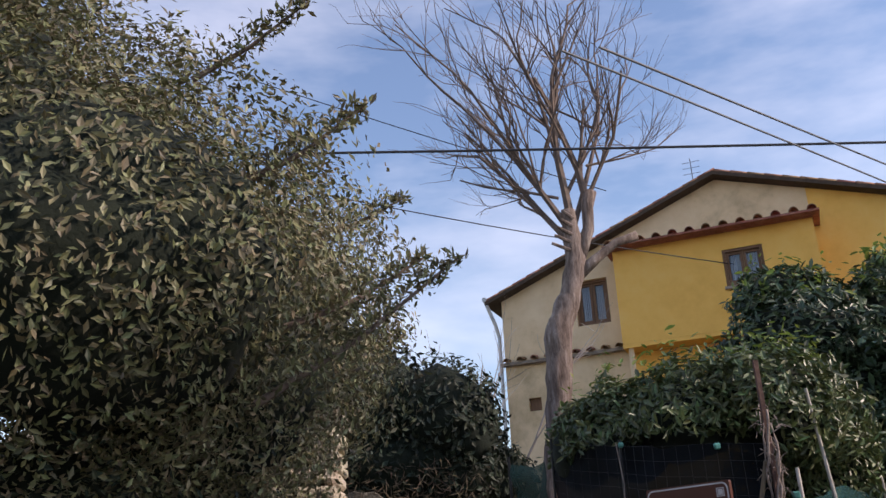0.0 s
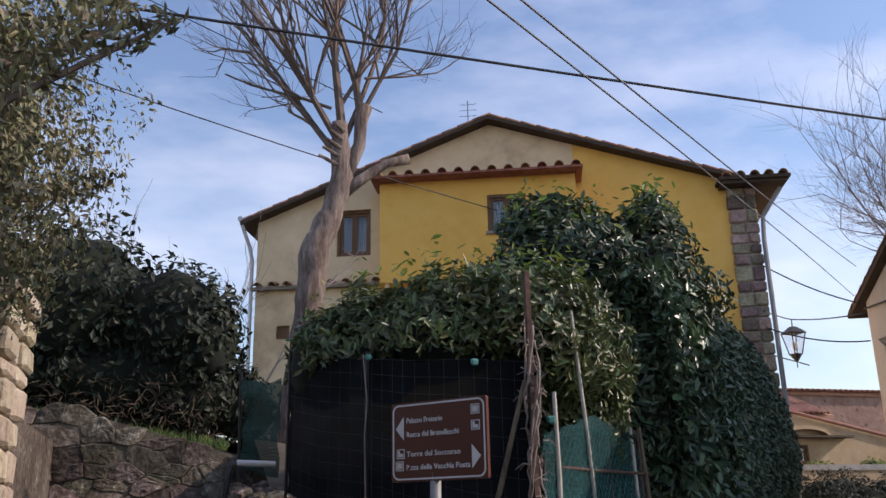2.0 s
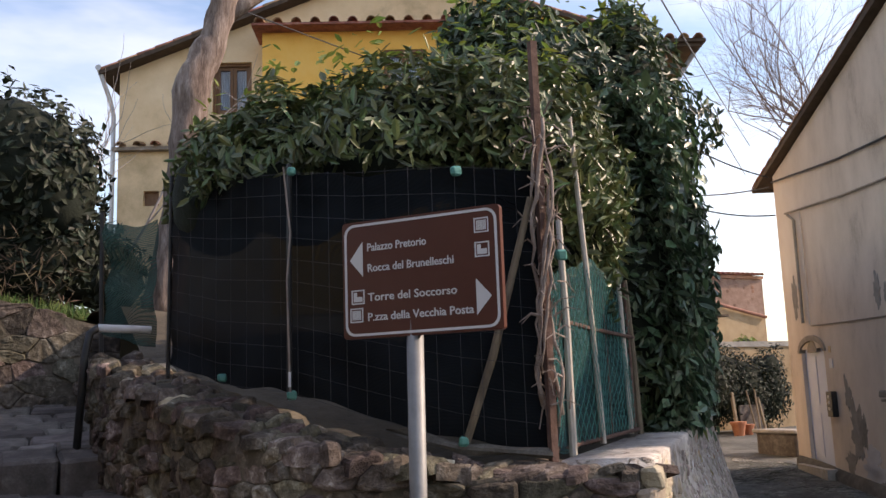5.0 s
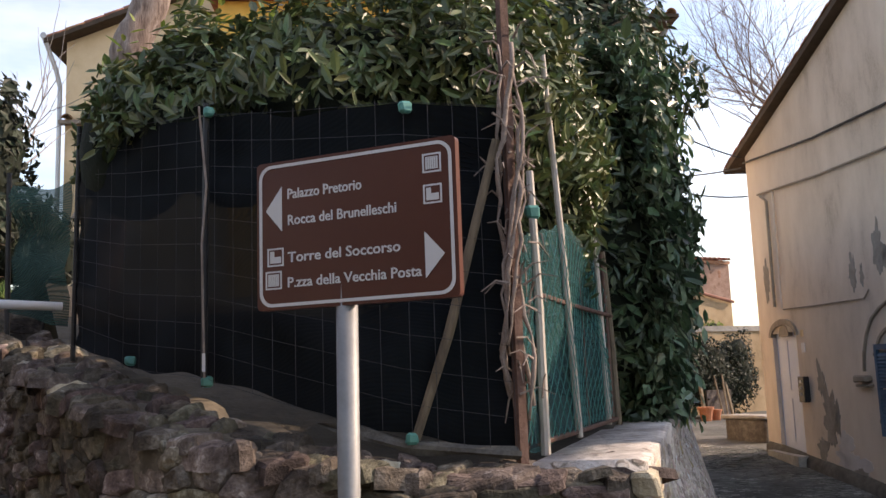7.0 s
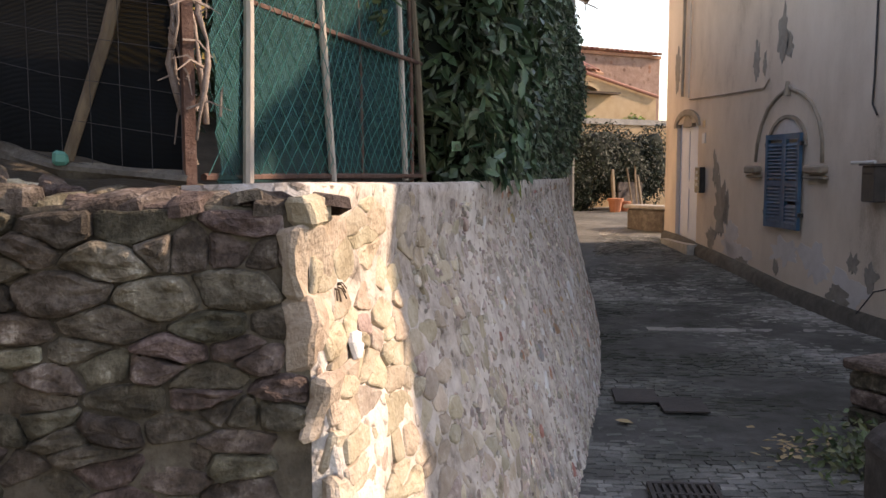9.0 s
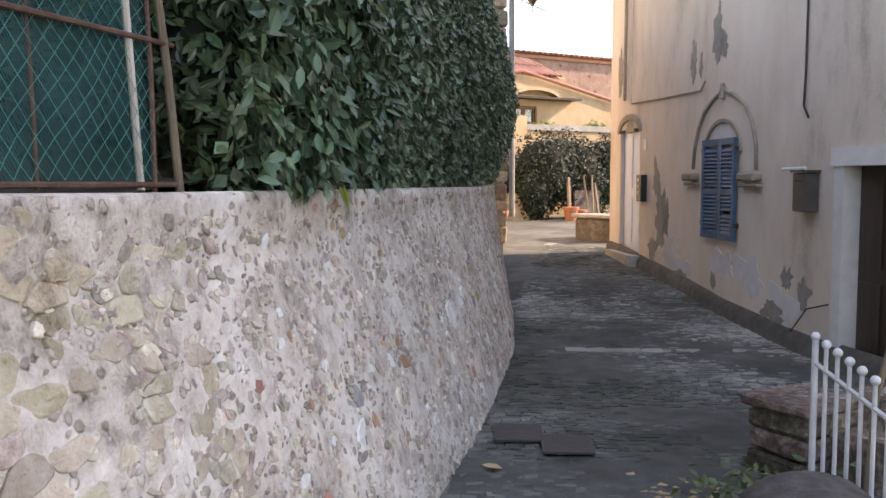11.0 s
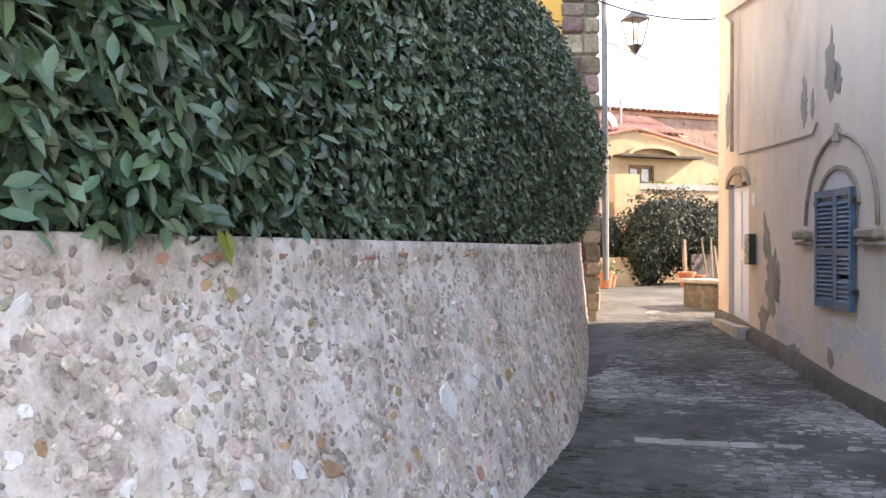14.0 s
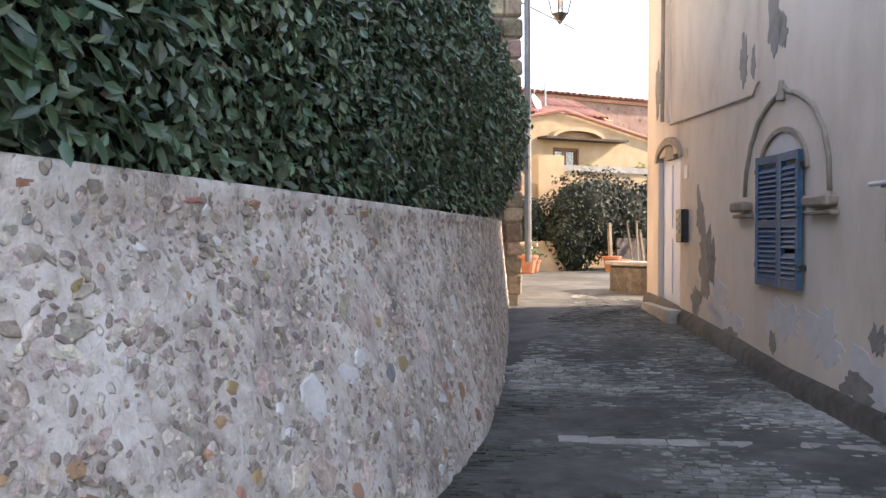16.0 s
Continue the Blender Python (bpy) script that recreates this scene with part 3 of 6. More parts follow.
gv, gf = grid(-14, 30, -14, 34, 0.25, ground_z)
ground = part("ground", (gv, gf), M_PAVE, smooth=True)
tagged(ground, "worn grey stone alley ground with mossy dark patches", "ground", kind="structure")
far_ring = [(-600, -600), (600, -600), (600, 600), (-600, 600)]
inner = [(-13.9, -13.9), (29.9, -13.9), (29.9, 33.9), (-13.9, 33.9)]
far = part("ground_far", ([(x, y, -0.25) for x, y in far_ring] + [(x, y, -0.1) for x, y in inner], [(i, (i + 1) % 4, 4 + (i + 1) % 4, 4 + i) for i in range(4)]), M_GROUND)
tagged(far, "distant brown and green ground beyond the village", "ground", kind="structure")

# ---------- alley retaining wall ----------
TOP = [(2.12, 4.95), (3.5, 6.45), (5.0, 8.07), (6.5, 9.70), (7.6, 10.92), (8.6, 12.12), (9.5, 13.30), (10.3, 14.45), (10.95, 15.45), (11.5, 16.25)]
CUM = [0.0]
for (xa, ya), (xb, yb) in zip(TOP, TOP[1:]):
    CUM.append(CUM[-1] + math.hypot(xb - xa, yb - ya))
WALL_LEN = CUM[-1]


def wall_at(s):
    x, y = float(np.interp(s, CUM, [p[0] for p in TOP])), float(np.interp(s, CUM, [p[1] for p in TOP]))
    x2, y2 = float(np.interp(s + 0.3, CUM, [p[0] for p in TOP])), float(np.interp(s + 0.3, CUM, [p[1] for p in TOP]))
    x1, y1 = float(np.interp(s - 0.3, CUM, [p[0] for p in TOP])), float(np.interp(s - 0.3, CUM, [p[1] for p in TOP]))
    d = Vector((x2 - x1, y2 - y1, 0)).normalized()
    return Vector((x, y, 0)), d, Vector((d.y, -d.x, 0))


def wall_top(s):
    return float(np.interp(s, (0, 1.5, 5, 9, 14), (1.19, 1.165, 1.13, 1.09, 1.10)))


def batter(z, s=5.0):
    return 0.33 * max(0.0, 0.95 - z) * float(np.interp(s, (0, 1.2, 5, 8, 11, 14), (0.5, 0.95, 1.0, 0.8, 0.45, 0.3)))


def wall_face(s, z, out=0.0):
    p, d, nrm = wall_at(s)
    k = batter(z, s) + out
    return Vector((p.x + nrm.x * k, p.y + nrm.y * k, z)), (nrm + Vector((0, 0, 0.3 if z < 0.95 else 0.0))).normalized()


ns, nz = 300, 40
wv, wf = [], []
for i in range(ns + 1):
    s = WALL_LEN * i / ns
    top = wall_top(s)
    for j in range(nz + 1):
        z = -0.75 + (top + 0.75) * j / nz
        q = Vector((s * 5, z * 5, 3.1))
        o = 0.018 * noise.noise(q) + 0.009 * noise.noise(q * 3.3)
        wv.append(wall_face(s, z, o if j < nz else 0.0)[0])
    for dd in (0.03, 0.30):
        p = wall_face(s, top, -dd)[0]
        wv.append((p.x, p.y, top + (0.008 if dd < 0.1 else 0.0)))
    p = wall_face(s, top, -0.30)[0]
    wv.append((p.x, p.y, -0.75))
row = nz + 4
for i in range(ns):
    for j in range(row - 1):
        wf.append((i * row + j, (i + 1) * row + j, (i + 1) * row + j + 1, i * row + j + 1))
wf.append(tuple(range(row)))
wall_alley = part("wall_alley", (wv, wf), M_MORTAR, smooth=True)
tagged(wall_alley, "battered retaining wall of mortared rubble with pale lime mortar", "wall", kind="structure")

# ---------- rough front wall ----------
FACE = [(2.12, 4.95), (1.60, 5.17), (1.16, 5.50), (0.92, 5.95), (0.80, 6.6), (0.70, 7.3), (0.60, 8.05)]
FTOP = [1.15, 1.15, 1.22, 1.32, 1.42, 1.52, 1.68]
FC = [0.0]
for (xa, ya), (xb, yb) in zip(FACE, FACE[1:]):
    FC.append(FC[-1] + math.hypot(xb - xa, yb - ya))


def front_at(s):
    x, y = [float(np.interp(s, FC, [p[k] for p in FACE])) for k in (0, 1)]
    a = [float(np.interp(s - 0.12, FC, [p[k] for p in FACE])) for k in (0, 1)]
    b = [float(np.interp(s + 0.12, FC, [p[k] for p in FACE])) for k in (0, 1)]
    d = Vector((b[0] - a[0], b[1] - a[1], 0)).normalized()
    return Vector((x, y, 0)), d, Vector((-d.y, d.x, 0))


fv, ff = [], []
nf, nz2 = 260, 70
for i in range(nf + 1):
    s = FC[-1] * i / nf
    p, d, nrm = front_at(s)
    top = float(np.interp(s, FC, FTOP)) + 0.03 * noise.noise(Vector((s * 4, 0, 1)))
    for j in range(nz2 + 1):
        z = -0.6 + (top + 0.6) * j / nz2
        q = Vector((s * 4, z * 4, 9.3))
        o = 0.06 * max(0.0, 0.9 - z) * min(1.0, s / 0.5 + 0.25) + min(1.0, s * 4) * (0.035 * noise.noise(Vector((s * 2.2, z * 2.2, 9.3))) + 0.014 * noise.noise(q * 1.3) + 0.008 * noise.noise(q * 6)) + 0.002
        fv.append((p.x + nrm.x * o, p.y + nrm.y * o, z))
    fv.append((p.x - nrm.x * 0.42, p.y - nrm.y * 0.42, top + 0.01))
    fv.append((p.x - nrm.x * 0.42, p.y - nrm.y * 0.42, -0.6))
row = nz2 + 3
for i in range(nf):
    for j in range(row - 1):
        ff.append((i * row + j, i * row + j + 1, (i + 1) * row + j + 1, (i + 1) * row + j))
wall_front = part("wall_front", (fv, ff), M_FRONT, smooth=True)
tagged(wall_front, "crumbling dry-stone wall of mossy boulders, shade worked into their brown", "wall", kind="structure")


# ---------- garden terrace behind the walls ----------
def terrace_z(x, y):
    return 1.06 + 0.30 * max(0.0, min(y - 6.5, 6.0)) * max(0.0, min(1.0, (9.0 - x) / 6.0)) + 0.03 * noise.noise(Vector((x, y, 0)) * 2)


inset = [wall_at(s)[0] - wall_at(s)[2] * 0.25 for s in (0.4, 3, 6, 9, 12, WALL_LEN)]
ring = [(p.x, p.y) for p in inset] + [(13.0, 26.0), (-3.0, 30.0), (0.95, 10.4), (0.95, 8.1), (1.0, 7.3), (1.2, 6.5), (1.4, 6.0), (1.75, 5.55)]
bm = bmesh.new()
tv = [bm.verts.new((x, y, terrace_z(x, y))) for x, y in ring]
bm.faces.new(tv)
bmesh.ops.triangulate(bm, faces=bm.faces[:])
terrace = part("terrace_soil", bm, M_SOIL)
tagged(terrace, "dark garden soil bank behind the retaining walls", "soil", kind="structure")

# ---------- steps on the left ----------
stairs = tagged(new("stairs"), "old shallow steps of dark worn stone slabs", "stairs", kind="structure")
STEPS = [(3.75, 0.10), (4.4, 0.28), (5.05, 0.46), (5.7, 0.64), (6.35, 0.82), (7.0, 0.985), (7.6, 1.15)]
for i, (y0, z1) in enumerate(STEPS):
    y1 = STEPS[i + 1][0] + 0.06 if i + 1 < len(STEPS) else 10.5
    rise = 0.3 if i + 1 == len(STEPS) else 0.02
    nrow = 2 if i + 1 < len(STEPS) else 9
    for k in range(nrow):
        ya, yb = y0 + (y1 - y0) * k / nrow, y0 + (y1 - y0) * (k + 1) / nrow
        x = -0.95
        while x < 0.95:
            w = random.uniform(0.16, 0.42)
            bm = bmesh.new()
            box(bm, (x + w / 2, (ya + yb) / 2, z1 - 0.14), (w - 0.008, yb - ya - 0.006, 0.28), None, 0.018, 0.012)
            tilt = random.uniform(-0.01, 0.012)
            for v in bm.verts:
                if v.co.z > z1 - 0.1:
                    v.co.z += rise * (v.co.y - y0) / (y1 - y0) + 0.02 * noise.noise(v.co * 4) + tilt
            part("step_slab", bm, M_STEP, stairs)
            x += w
boxpart("stair_bed", (0.0, 8.0, 0.15), (1.9, 6.4, 1.2), M_FRONT, stairs)

# ---------- yellow house ----------
HO, HX, HY = Vector((1.5, 20.5, 0)), Vector((0.9221, -0.387, 0)), Vector((0.387, 0.9221, 0))
HM = Matrix.Translation(HO) @ Matrix((HX, HY, Vector((0, 0, 1)))).transposed().to_4x4()


def cells(us, zs, holes, topf, y0, y1):
    """A wall with real openings: us across, zs up, topf the sloping head, between y0 and y1 in depth."""
    full = {}
    for i, (a, b) in enumerate(zip(us, us[1:])):
        for j, (c, d) in enumerate(zip(zs, zs[1:])):
            if any(h[0] - 1e-4 <= a and b <= h[1] + 1e-4 and h[2] - 1e-4 <= c and d <= h[3] + 1e-4 for h in holes):
                continue
            la, lb = min(d, topf(a)), min(d, topf(b))
            if la <= c and lb <= c:
                continue
            full[i, j] = (a, b, c, max(la, c), max(lb, c))
    verts, faces = [], []
    for (i, j), (a, b, c, la, lb) in full.items():
        o = len(verts)
        verts += [(a, y0, c), (b, y0, c), (b, y0, lb), (a, y0, la), (a, y1, c), (b, y1, c), (b, y1, lb), (a, y1, la)]
        sides = [(0, 1, 2, 3), (7, 6, 5, 4)]
        if (i, j - 1) not in full:
            sides.append((0, 4, 5, 1))
        if (i, j + 1) not in full:
            sides.append((3, 2, 6, 7))
        if (i - 1, j) not in full:
            sides.append((0, 3, 7, 4))
        if (i + 1, j) not in full:
            sides.append((1, 5, 6, 2))
        faces += [tuple(o + k for k in q) for q in sides]
    bm = bmesh.new()
    vs = [bm.verts.new(v) for v in verts]
    for q in faces:
        bm.faces.new([vs[k] for k in q])
    bmesh.ops.remove_doubles(bm, verts=bm.verts[:], dist=0.0008)
    return bm


def wood_window(parent, x0, x1, z0, z1, yf, leaves=2):
    w = part("window", merge(*[bx for bx in [block((x0 - 0.06, yf - 0.02, z0 - 0.07), (x1 + 0.06, yf + 0.06, z0)), block((x0 - 0.06, yf - 0.02, z1), (x1 + 0.06, yf + 0.06, z1 + 0.07)),
                                             block((x0 - 0.06, yf - 0.02, z0), (x0, yf + 0.06, z1)), block((x1, yf - 0.02, z0), (x1 + 0.06, yf + 0.06, z1))]]), M_WOODWIN, parent, "brown wooden window with pale curtains")
    step = (x1 - x0) / leaves
    for k in range(leaves):
        a, b = x0 + k * step + 0.005, x0 + (k + 1) * step - 0.005
        part("sash", merge(block((a, yf + 0.03, z0), (a + 0.06, yf + 0.09, z1)), block((b - 0.06, yf + 0.03, z0), (b, yf + 0.09, z1)), block((a + 0.06, yf + 0.03, z0), (b - 0.06, yf + 0.09, z0 + 0.07)), block((a + 0.06, yf + 0.03, z1 - 0.06), (b - 0.06, yf + 0.09, z1))), M_WOODWIN, w)
        part("pane", block((a + 0.05, yf + 0.055, z0 + 0.06), (b - 0.05, yf + 0.063, z1 - 0.05)), M_PANE, w).visible_shadow = False
        cv, cf = [], []
        for i in range(25):
            x = a + 0.02 + (b - a - 0.04) * i / 24
            for z in (z0 + 0.02, z1 - 0.02):
                cv.append((x, yf + 0.14 + 0.018 * math.sin(i * 1.7), z))
        part("curtain", (cv, [(2 * i, 2 * i + 2, 2 * i + 3, 2 * i + 1) for i in range(24)]), M_CURTAIN, w)
    part("sill", block((x0 - 0.1, yf - 0.09, z0 - 0.13), (x1 + 0.1, yf + 0.05, z0 - 0.07)), M_TRIM, w)
    return w


def block(lo, hi):
    v = [(x, y, z) for z in (lo[2], hi[2]) for y in (lo[1], hi[1]) for x in (lo[0], hi[0])]
    return v, [(0, 2, 3, 1), (4, 5, 7, 6), (0, 1, 5, 4), (2, 6, 7, 3), (0, 4, 6, 2), (1, 3, 7, 5)]


house = thing("house", "yellow and cream plastered village house with a tiled gable roof", "house", at=HM)
RIDGE_X, RIDGE_Z, EL_Z, ER_Z = 5.5, 9.97, 7.90, 8.29


def house_head(u):
    return RIDGE_Z - (RIDGE_X - u) * (RIDGE_Z - EL_Z) / (RIDGE_X - 0.2) if u < RIDGE_X else RIDGE_Z - (u - RIDGE_X) * (RIDGE_Z - ER_Z) / (10.6 - RIDGE_X)


part("wall", cells([0.2, 0.7, 1.0, 2.02, 2.79, 3.1, RIDGE_X, 7.35], [-0.4, 5.2, 5.5, 6.36, 7.01, 8.09, 11], [(2.02, 2.79, 7.01, 8.09), (0.7, 1.0, 5.2, 5.5)], house_head, 0.0, 0.4), M_CREAM, house, "weathered cream plaster gable wall")
part("wall", cells([7.35, 9.0, 10.6], [-0.4, 4, 11], [], house_head, -0.004, 0.4), M_YELLOW, house, "bright yellow plaster wall")
part("wall", cells([11.1, 11.12], [-0.4, 8.0], [], lambda u: 99, 0.0, 9.0), M_CREAM, house)
part("wall", cells([0.2, 0.5], [-0.4, 7.9], [], lambda u: 99, 0.4, 9.0), M_CREAM, house)
part("wall", block((0.5, 8.6, -0.4), (11.1, 9.0, 7.9)), M_CREAM, house)
# bay that stands forward of the gable
part("bay_wall", cells([3.1, 5.44, 6.27, 7.35], [6.29, 7.23, 8.05, 8.45], [(5.44, 6.27, 7.23, 8.05)], lambda u: 99, -0.6, -0.35), M_YELLOW, house, "yellow projecting upper bay")
part("bay_wall", block((3.1, -0.35, 6.29), (3.3, 0.0, 8.45)), M_YELLOW, house)
part("bay_wall", block((7.15, -0.35, 6.29), (7.35, 0.0, 8.45)), M_YELLOW, house)
part("bay_floor", block((3.1, -0.6, 6.20), (7.35, 0.0, 6.286)), M_YELLOW, house)
part("lower_wall", block((3.2, -0.06, 3.0), (7.3, -0.006, 6.19)), M_YELLOW, house, "deep yellow lower wall under the bay")
wood_window(house, 5.50, 6.21, 7.29, 7.99, -0.56)
wood_window(house, 2.08, 2.73, 7.07, 8.03, 0.10)
part("small_window", block((0.7, 0.1, 5.2), (1.0, 0.14, 5.5)), M_WOODWIN, house)


def tile(length=0.42, r=0.085, n=6):
    """A half-round clay tile along y, with thickness."""
    v, f = [], []
    for j, (y, k) in enumerate(((0, 1.0), (length, 0.82))):
        for rr in (r * k, r * k - 0.016):
            for i in range(n + 1):
                a = math.pi * i / n
                v.append((math.cos(a) * rr, y, math.sin(a) * rr))
    m = n + 1
    for i in range(n):
        f += [(i, i + 1, 2 * m + i + 1, 2 * m + i), (m + i + 1, m + i, 3 * m + i, 3 * m + i + 1), (i + 1, i, m + i, m + i + 1), (2 * m + i, 2 * m + i + 1, 3 * m + i + 1, 3 * m + i)]
    f += [(0, 2 * m, 3 * m, m), (n, m + n, 3 * m + n, 2 * m + n)]
    return v, f


TILE = mesh_from("roof_tile", *tile(), M_TILE, True)
TILE_BIG = mesh_from("roof_tile_big", *tile(0.55, 0.10), M_TILE, True)
TILE_FAR = mesh_from("roof_tile_far", *tile(1.2, 0.12), M_TILE_FAR, True)
canopy = part("canopy", block((2.95, -0.98, 8.44), (7.5, 0.02, 8.485)), M_TILE, house, "row of curved clay tiles over the bay")
for k in range(13):
    t_ = new("roof_tile", TILE_BIG)
    t_.parent = canopy
    t_.matrix_basis = pose(3.10 + k * 0.355, -1.02, 8.475 + random.uniform(-0.012, 0.012), 12, 0, random.uniform(-4, 4))
    u_ = new("roof_tile", TILE_BIG)
    u_.parent = canopy
    u_.matrix_basis = pose(3.10 + k * 0.355, -0.55, 8.575, 12, 0, random.uniform(-4, 4))
# main roof: two slabs with verge tiles
for sgn, (xa, za, xb, zb) in enumerate(((-0.12, 7.76, RIDGE_X, 9.97), (RIDGE_X, 9.97, 10.75, 8.22))):
    v = [(xa, -0.30, za + 0.02), (xb, -0.30, zb + 0.02), (xb, 9.3, zb + 0.02), (xa, 9.3, za + 0.02)]
    v += [(x, y, z + 0.09) for x, y, z in v]
    roof = part("roof", (v, [(0, 1, 2, 3), (7, 6, 5, 4), (0, 4, 5, 1), (1, 5, 6, 2), (2, 6, 7, 3), (3, 7, 4, 0)]), M_EAVE, house, "low clay-tile roof with a dark verge")
    cnt = int(math.hypot(xb - xa, zb - za) / 0.36)
    ang = math.atan2(zb - za, xb - xa)
    for k in range(cnt):
        f_ = (k + 0.1) / cnt
        t_ = new("roof_tile", TILE)
        t_.parent = roof
        t_.matrix_basis = Matrix.Translation((xa + (xb - xa) * f_, -0.22, za + (zb - za) * f_ + 0.10)) @ Matrix.Rotation(-ang, 4, "Y") @ Matrix.Rotation(radians(-90), 4, "Z")
part("gutter", tube([(-0.13, -0.3, 7.93), (-0.13, 9.0, 7.93)], 0.06), M_SIGNBACK, house)
part("downpipe", tube([(-0.13, -0.25, 7.9), (0.06, -0.12, 7.3), (0.12, -0.08, 7.0), (0.12, -0.08, 4.5)], 0.045), M_SIGNBACK, house, "grey metal downpipe")
# string course, small canopy under the left windows
part("string_course", block((0.12, -0.14, 6.29), (3.09, 0.0, 6.36)), M_TRIM, house)
for k in range(9):
    t_ = new("roof_tile", TILE)
    t_.parent = house
    t_.matrix_basis = pose(0.3 + k * 0.33, -0.24, 6.36, 14, 0, random.uniform(-8, 8))
part("post", tube([(3.25, -0.5, 5.0), (3.25, -0.5, 6.2)], 0.06), M_CREAM, house)
# stone corner tower
corner = part("corner_pier", block((10.60, -0.05, -0.4), (11.10, 0.6, 8.05)), M_TRIM, house, "rough stone corner pier")
z = 0.0
while z < 7.9:
    h = random.uniform(0.22, 0.36)
    wv_ = random.uniform(0.0, 0.09)
    for (xa, xb) in ((10.58 - wv_ * 0.3, 10.85 + wv_), (10.86 + wv_, 11.17)):
        bm = bmesh.new()
        box(bm, ((xa + xb) / 2, 0.0, z + h / 2), (xb - xa - 0.012, 0.20, h - 0.02), None, 0.03, 0.018)
        part("stone", bm, M_RUBBLE, corner)
    z += h
part("pier_roof", merge(block((10.42, -0.45, 8.06), (11.75, 3.0, 8.13)), block((10.36, -0.52, 8.13), (11.82, 3.0, 8.20))), M_EAVE, house)
for k in range(5):
    t_ = new("roof_tile", TILE_BIG)
    t_.parent = house
    t_.matrix_basis = pose(10.5 + k * 0.29, -0.58, 8.19, 0, 0, 0)
part("downpipe", tube([(11.66, -0.2, 8.0), (11.25, -0.12, 7.4), (11.22, -0.10, 6.9), (11.25, -0.10, 0.5)], 0.05), M_STEEL, house, "pale downpipe on the house corner")
part("antenna", merge(tube([(5.0, 0.6, 9.6), (5.0, 0.6, 10.9)], 0.010, 6), *[tube([(4.8, 0.6, z_), (5.2, 0.6, z_)], 0.006, 5) for z_ in (10.5, 10.65, 10.8)]), M_WIRE, house)

# ---------- house along the right of the alley ----------
RO, RX = Vector((7.98, 4.56, 0)), Vector((0.454, 0.891, 0)).normalized()
RY = Vector((RX.y, -RX.x, 0))              # into the house
RM = Matrix.Translation(RO) @ Matrix((RX, RY, Vector((0, 0, 1)))).transposed().to_4x4()


def rhead(u):
    return 5.42 + 0.235 * (12.05 - u) if u > 6.0 else 4.75 + 0.349 * u


alley_house = thing("house", "two-storey house with stained and flaking beige plaster", "house", at=RM)
part("wall", cells([0, 3.25, 4.30, 6.0, 6.62, 7.42, 10.34, 11.42, 12.05], [-1.0, -0.58, -0.06, 0.5, 1.38, 1.60, 1.98, 2.2, 4.5, 8], [(10.34, 11.42, -0.06, 1.98), (3.25, 4.30, -0.58, 1.38), (6.62, 7.42, 0.5, 1.60)], rhead, 0.0, 0.4), M_ALLEYWALL, alley_house, "beige plaster gable wall with spalled patches")
part("wall", block((11.65, 0.4, -1), (12.05, 7.0, 5.4)), M_ALLEYWALL, alley_house)
part("wall", block((0.0, 0.4, -1), (0.4, 7.0, 4.7)), M_ALLEYWALL, alley_house)
part("wall", block((0.4, 6.6, -1), (11.65, 7.0, 4.8)), M_ALLEYWALL, alley_house)
for (ua, za, ub, zb) in ((6.0, 6.86, 12.75, 5.28), (-0.6, 4.56, 6.0, 6.86)):
    v = [(ua, -0.16, za), (ub, -0.16, zb), (ub, 7.3, zb), (ua, 7.3, za)]
    v += [(x, y, z_ + 0.11) for x, y, z_ in v]
    rf = part("roof", (v, [(0, 1, 2, 3), (7, 6, 5, 4), (0, 4, 5, 1), (1, 5, 6, 2), (2, 6, 7, 3), (3, 7, 4, 0)]), M_EAVE, alley_house, "low tiled roof with a dark verge")
    for k in range(17):
        f_ = (k + 0.2) / 17
        ang = math.atan2(zb - za, ub - ua)
        t_ = new("roof_tile", TILE)
        t_.parent = rf
        t_.matrix_basis = Matrix.Translation((ua + (ub - ua) * f_, -0.10, za + (zb - za) * f_ + 0.11)) @ Matrix.Rotation(-ang, 4, "Y") @ Matrix.Rotation(radians(-90 if ub > 10 else 90), 4, "Z")
part("gutter", tube([(12.72, -0.2, 5.30), (12.72, 7.0, 5.30)], 0.06), M_EAVE, alley_house)

# unseen house-like block behind the walker, added to shade the lower evergreen tree
sun_blocker = thing("house", "unseen plain block added to keep sun off the lower evergreen tree", "house")
part("wall", merge(block((8.4, -0.9, -0.5), (8.8, 1.3, 7.6)), block((8.8, 0.9, -0.5), (11.0, 1.3, 7.6)), block((8.8, -0.9, -0.5), (11.0, -0.5, 7.6)), block((10.6, -0.5, -0.5), (11.0, 0.9, 7.6))), M_ALLEYWALL, sun_blocker)
part("roof", block((8.25, -1.05, 7.6), (11.15, 1.45, 7.75)), M_EAVE, sun_blocker)

# white front door under a small segmental arch
wd = part("door", merge(block((10.34, 0.07, -0.06), (11.42, 0.12, 1.98))), M_DOOR, alley_house, "plain white front door in a shallow arched recess")
for a, b, c, d in ((10.46, 10.84, 0.1, 0.85), (10.92, 11.30, 0.1, 0.85), (10.46, 10.84, 1.0, 1.85), (10.92, 11.30, 1.0, 1.85)):
    part("panel", block((a, 0.058, c), (b, 0.066, d)), M_DOOR, wd)
part("handle", tube([(10.44, 0.045, 0.95), (10.44, 0.045, 1.05)], 0.02), M_STEEL, wd)
part("door_step", block((10.2, -0.20, -0.40), (11.6, 0.16, -0.065)), M_KERB, alley_house)


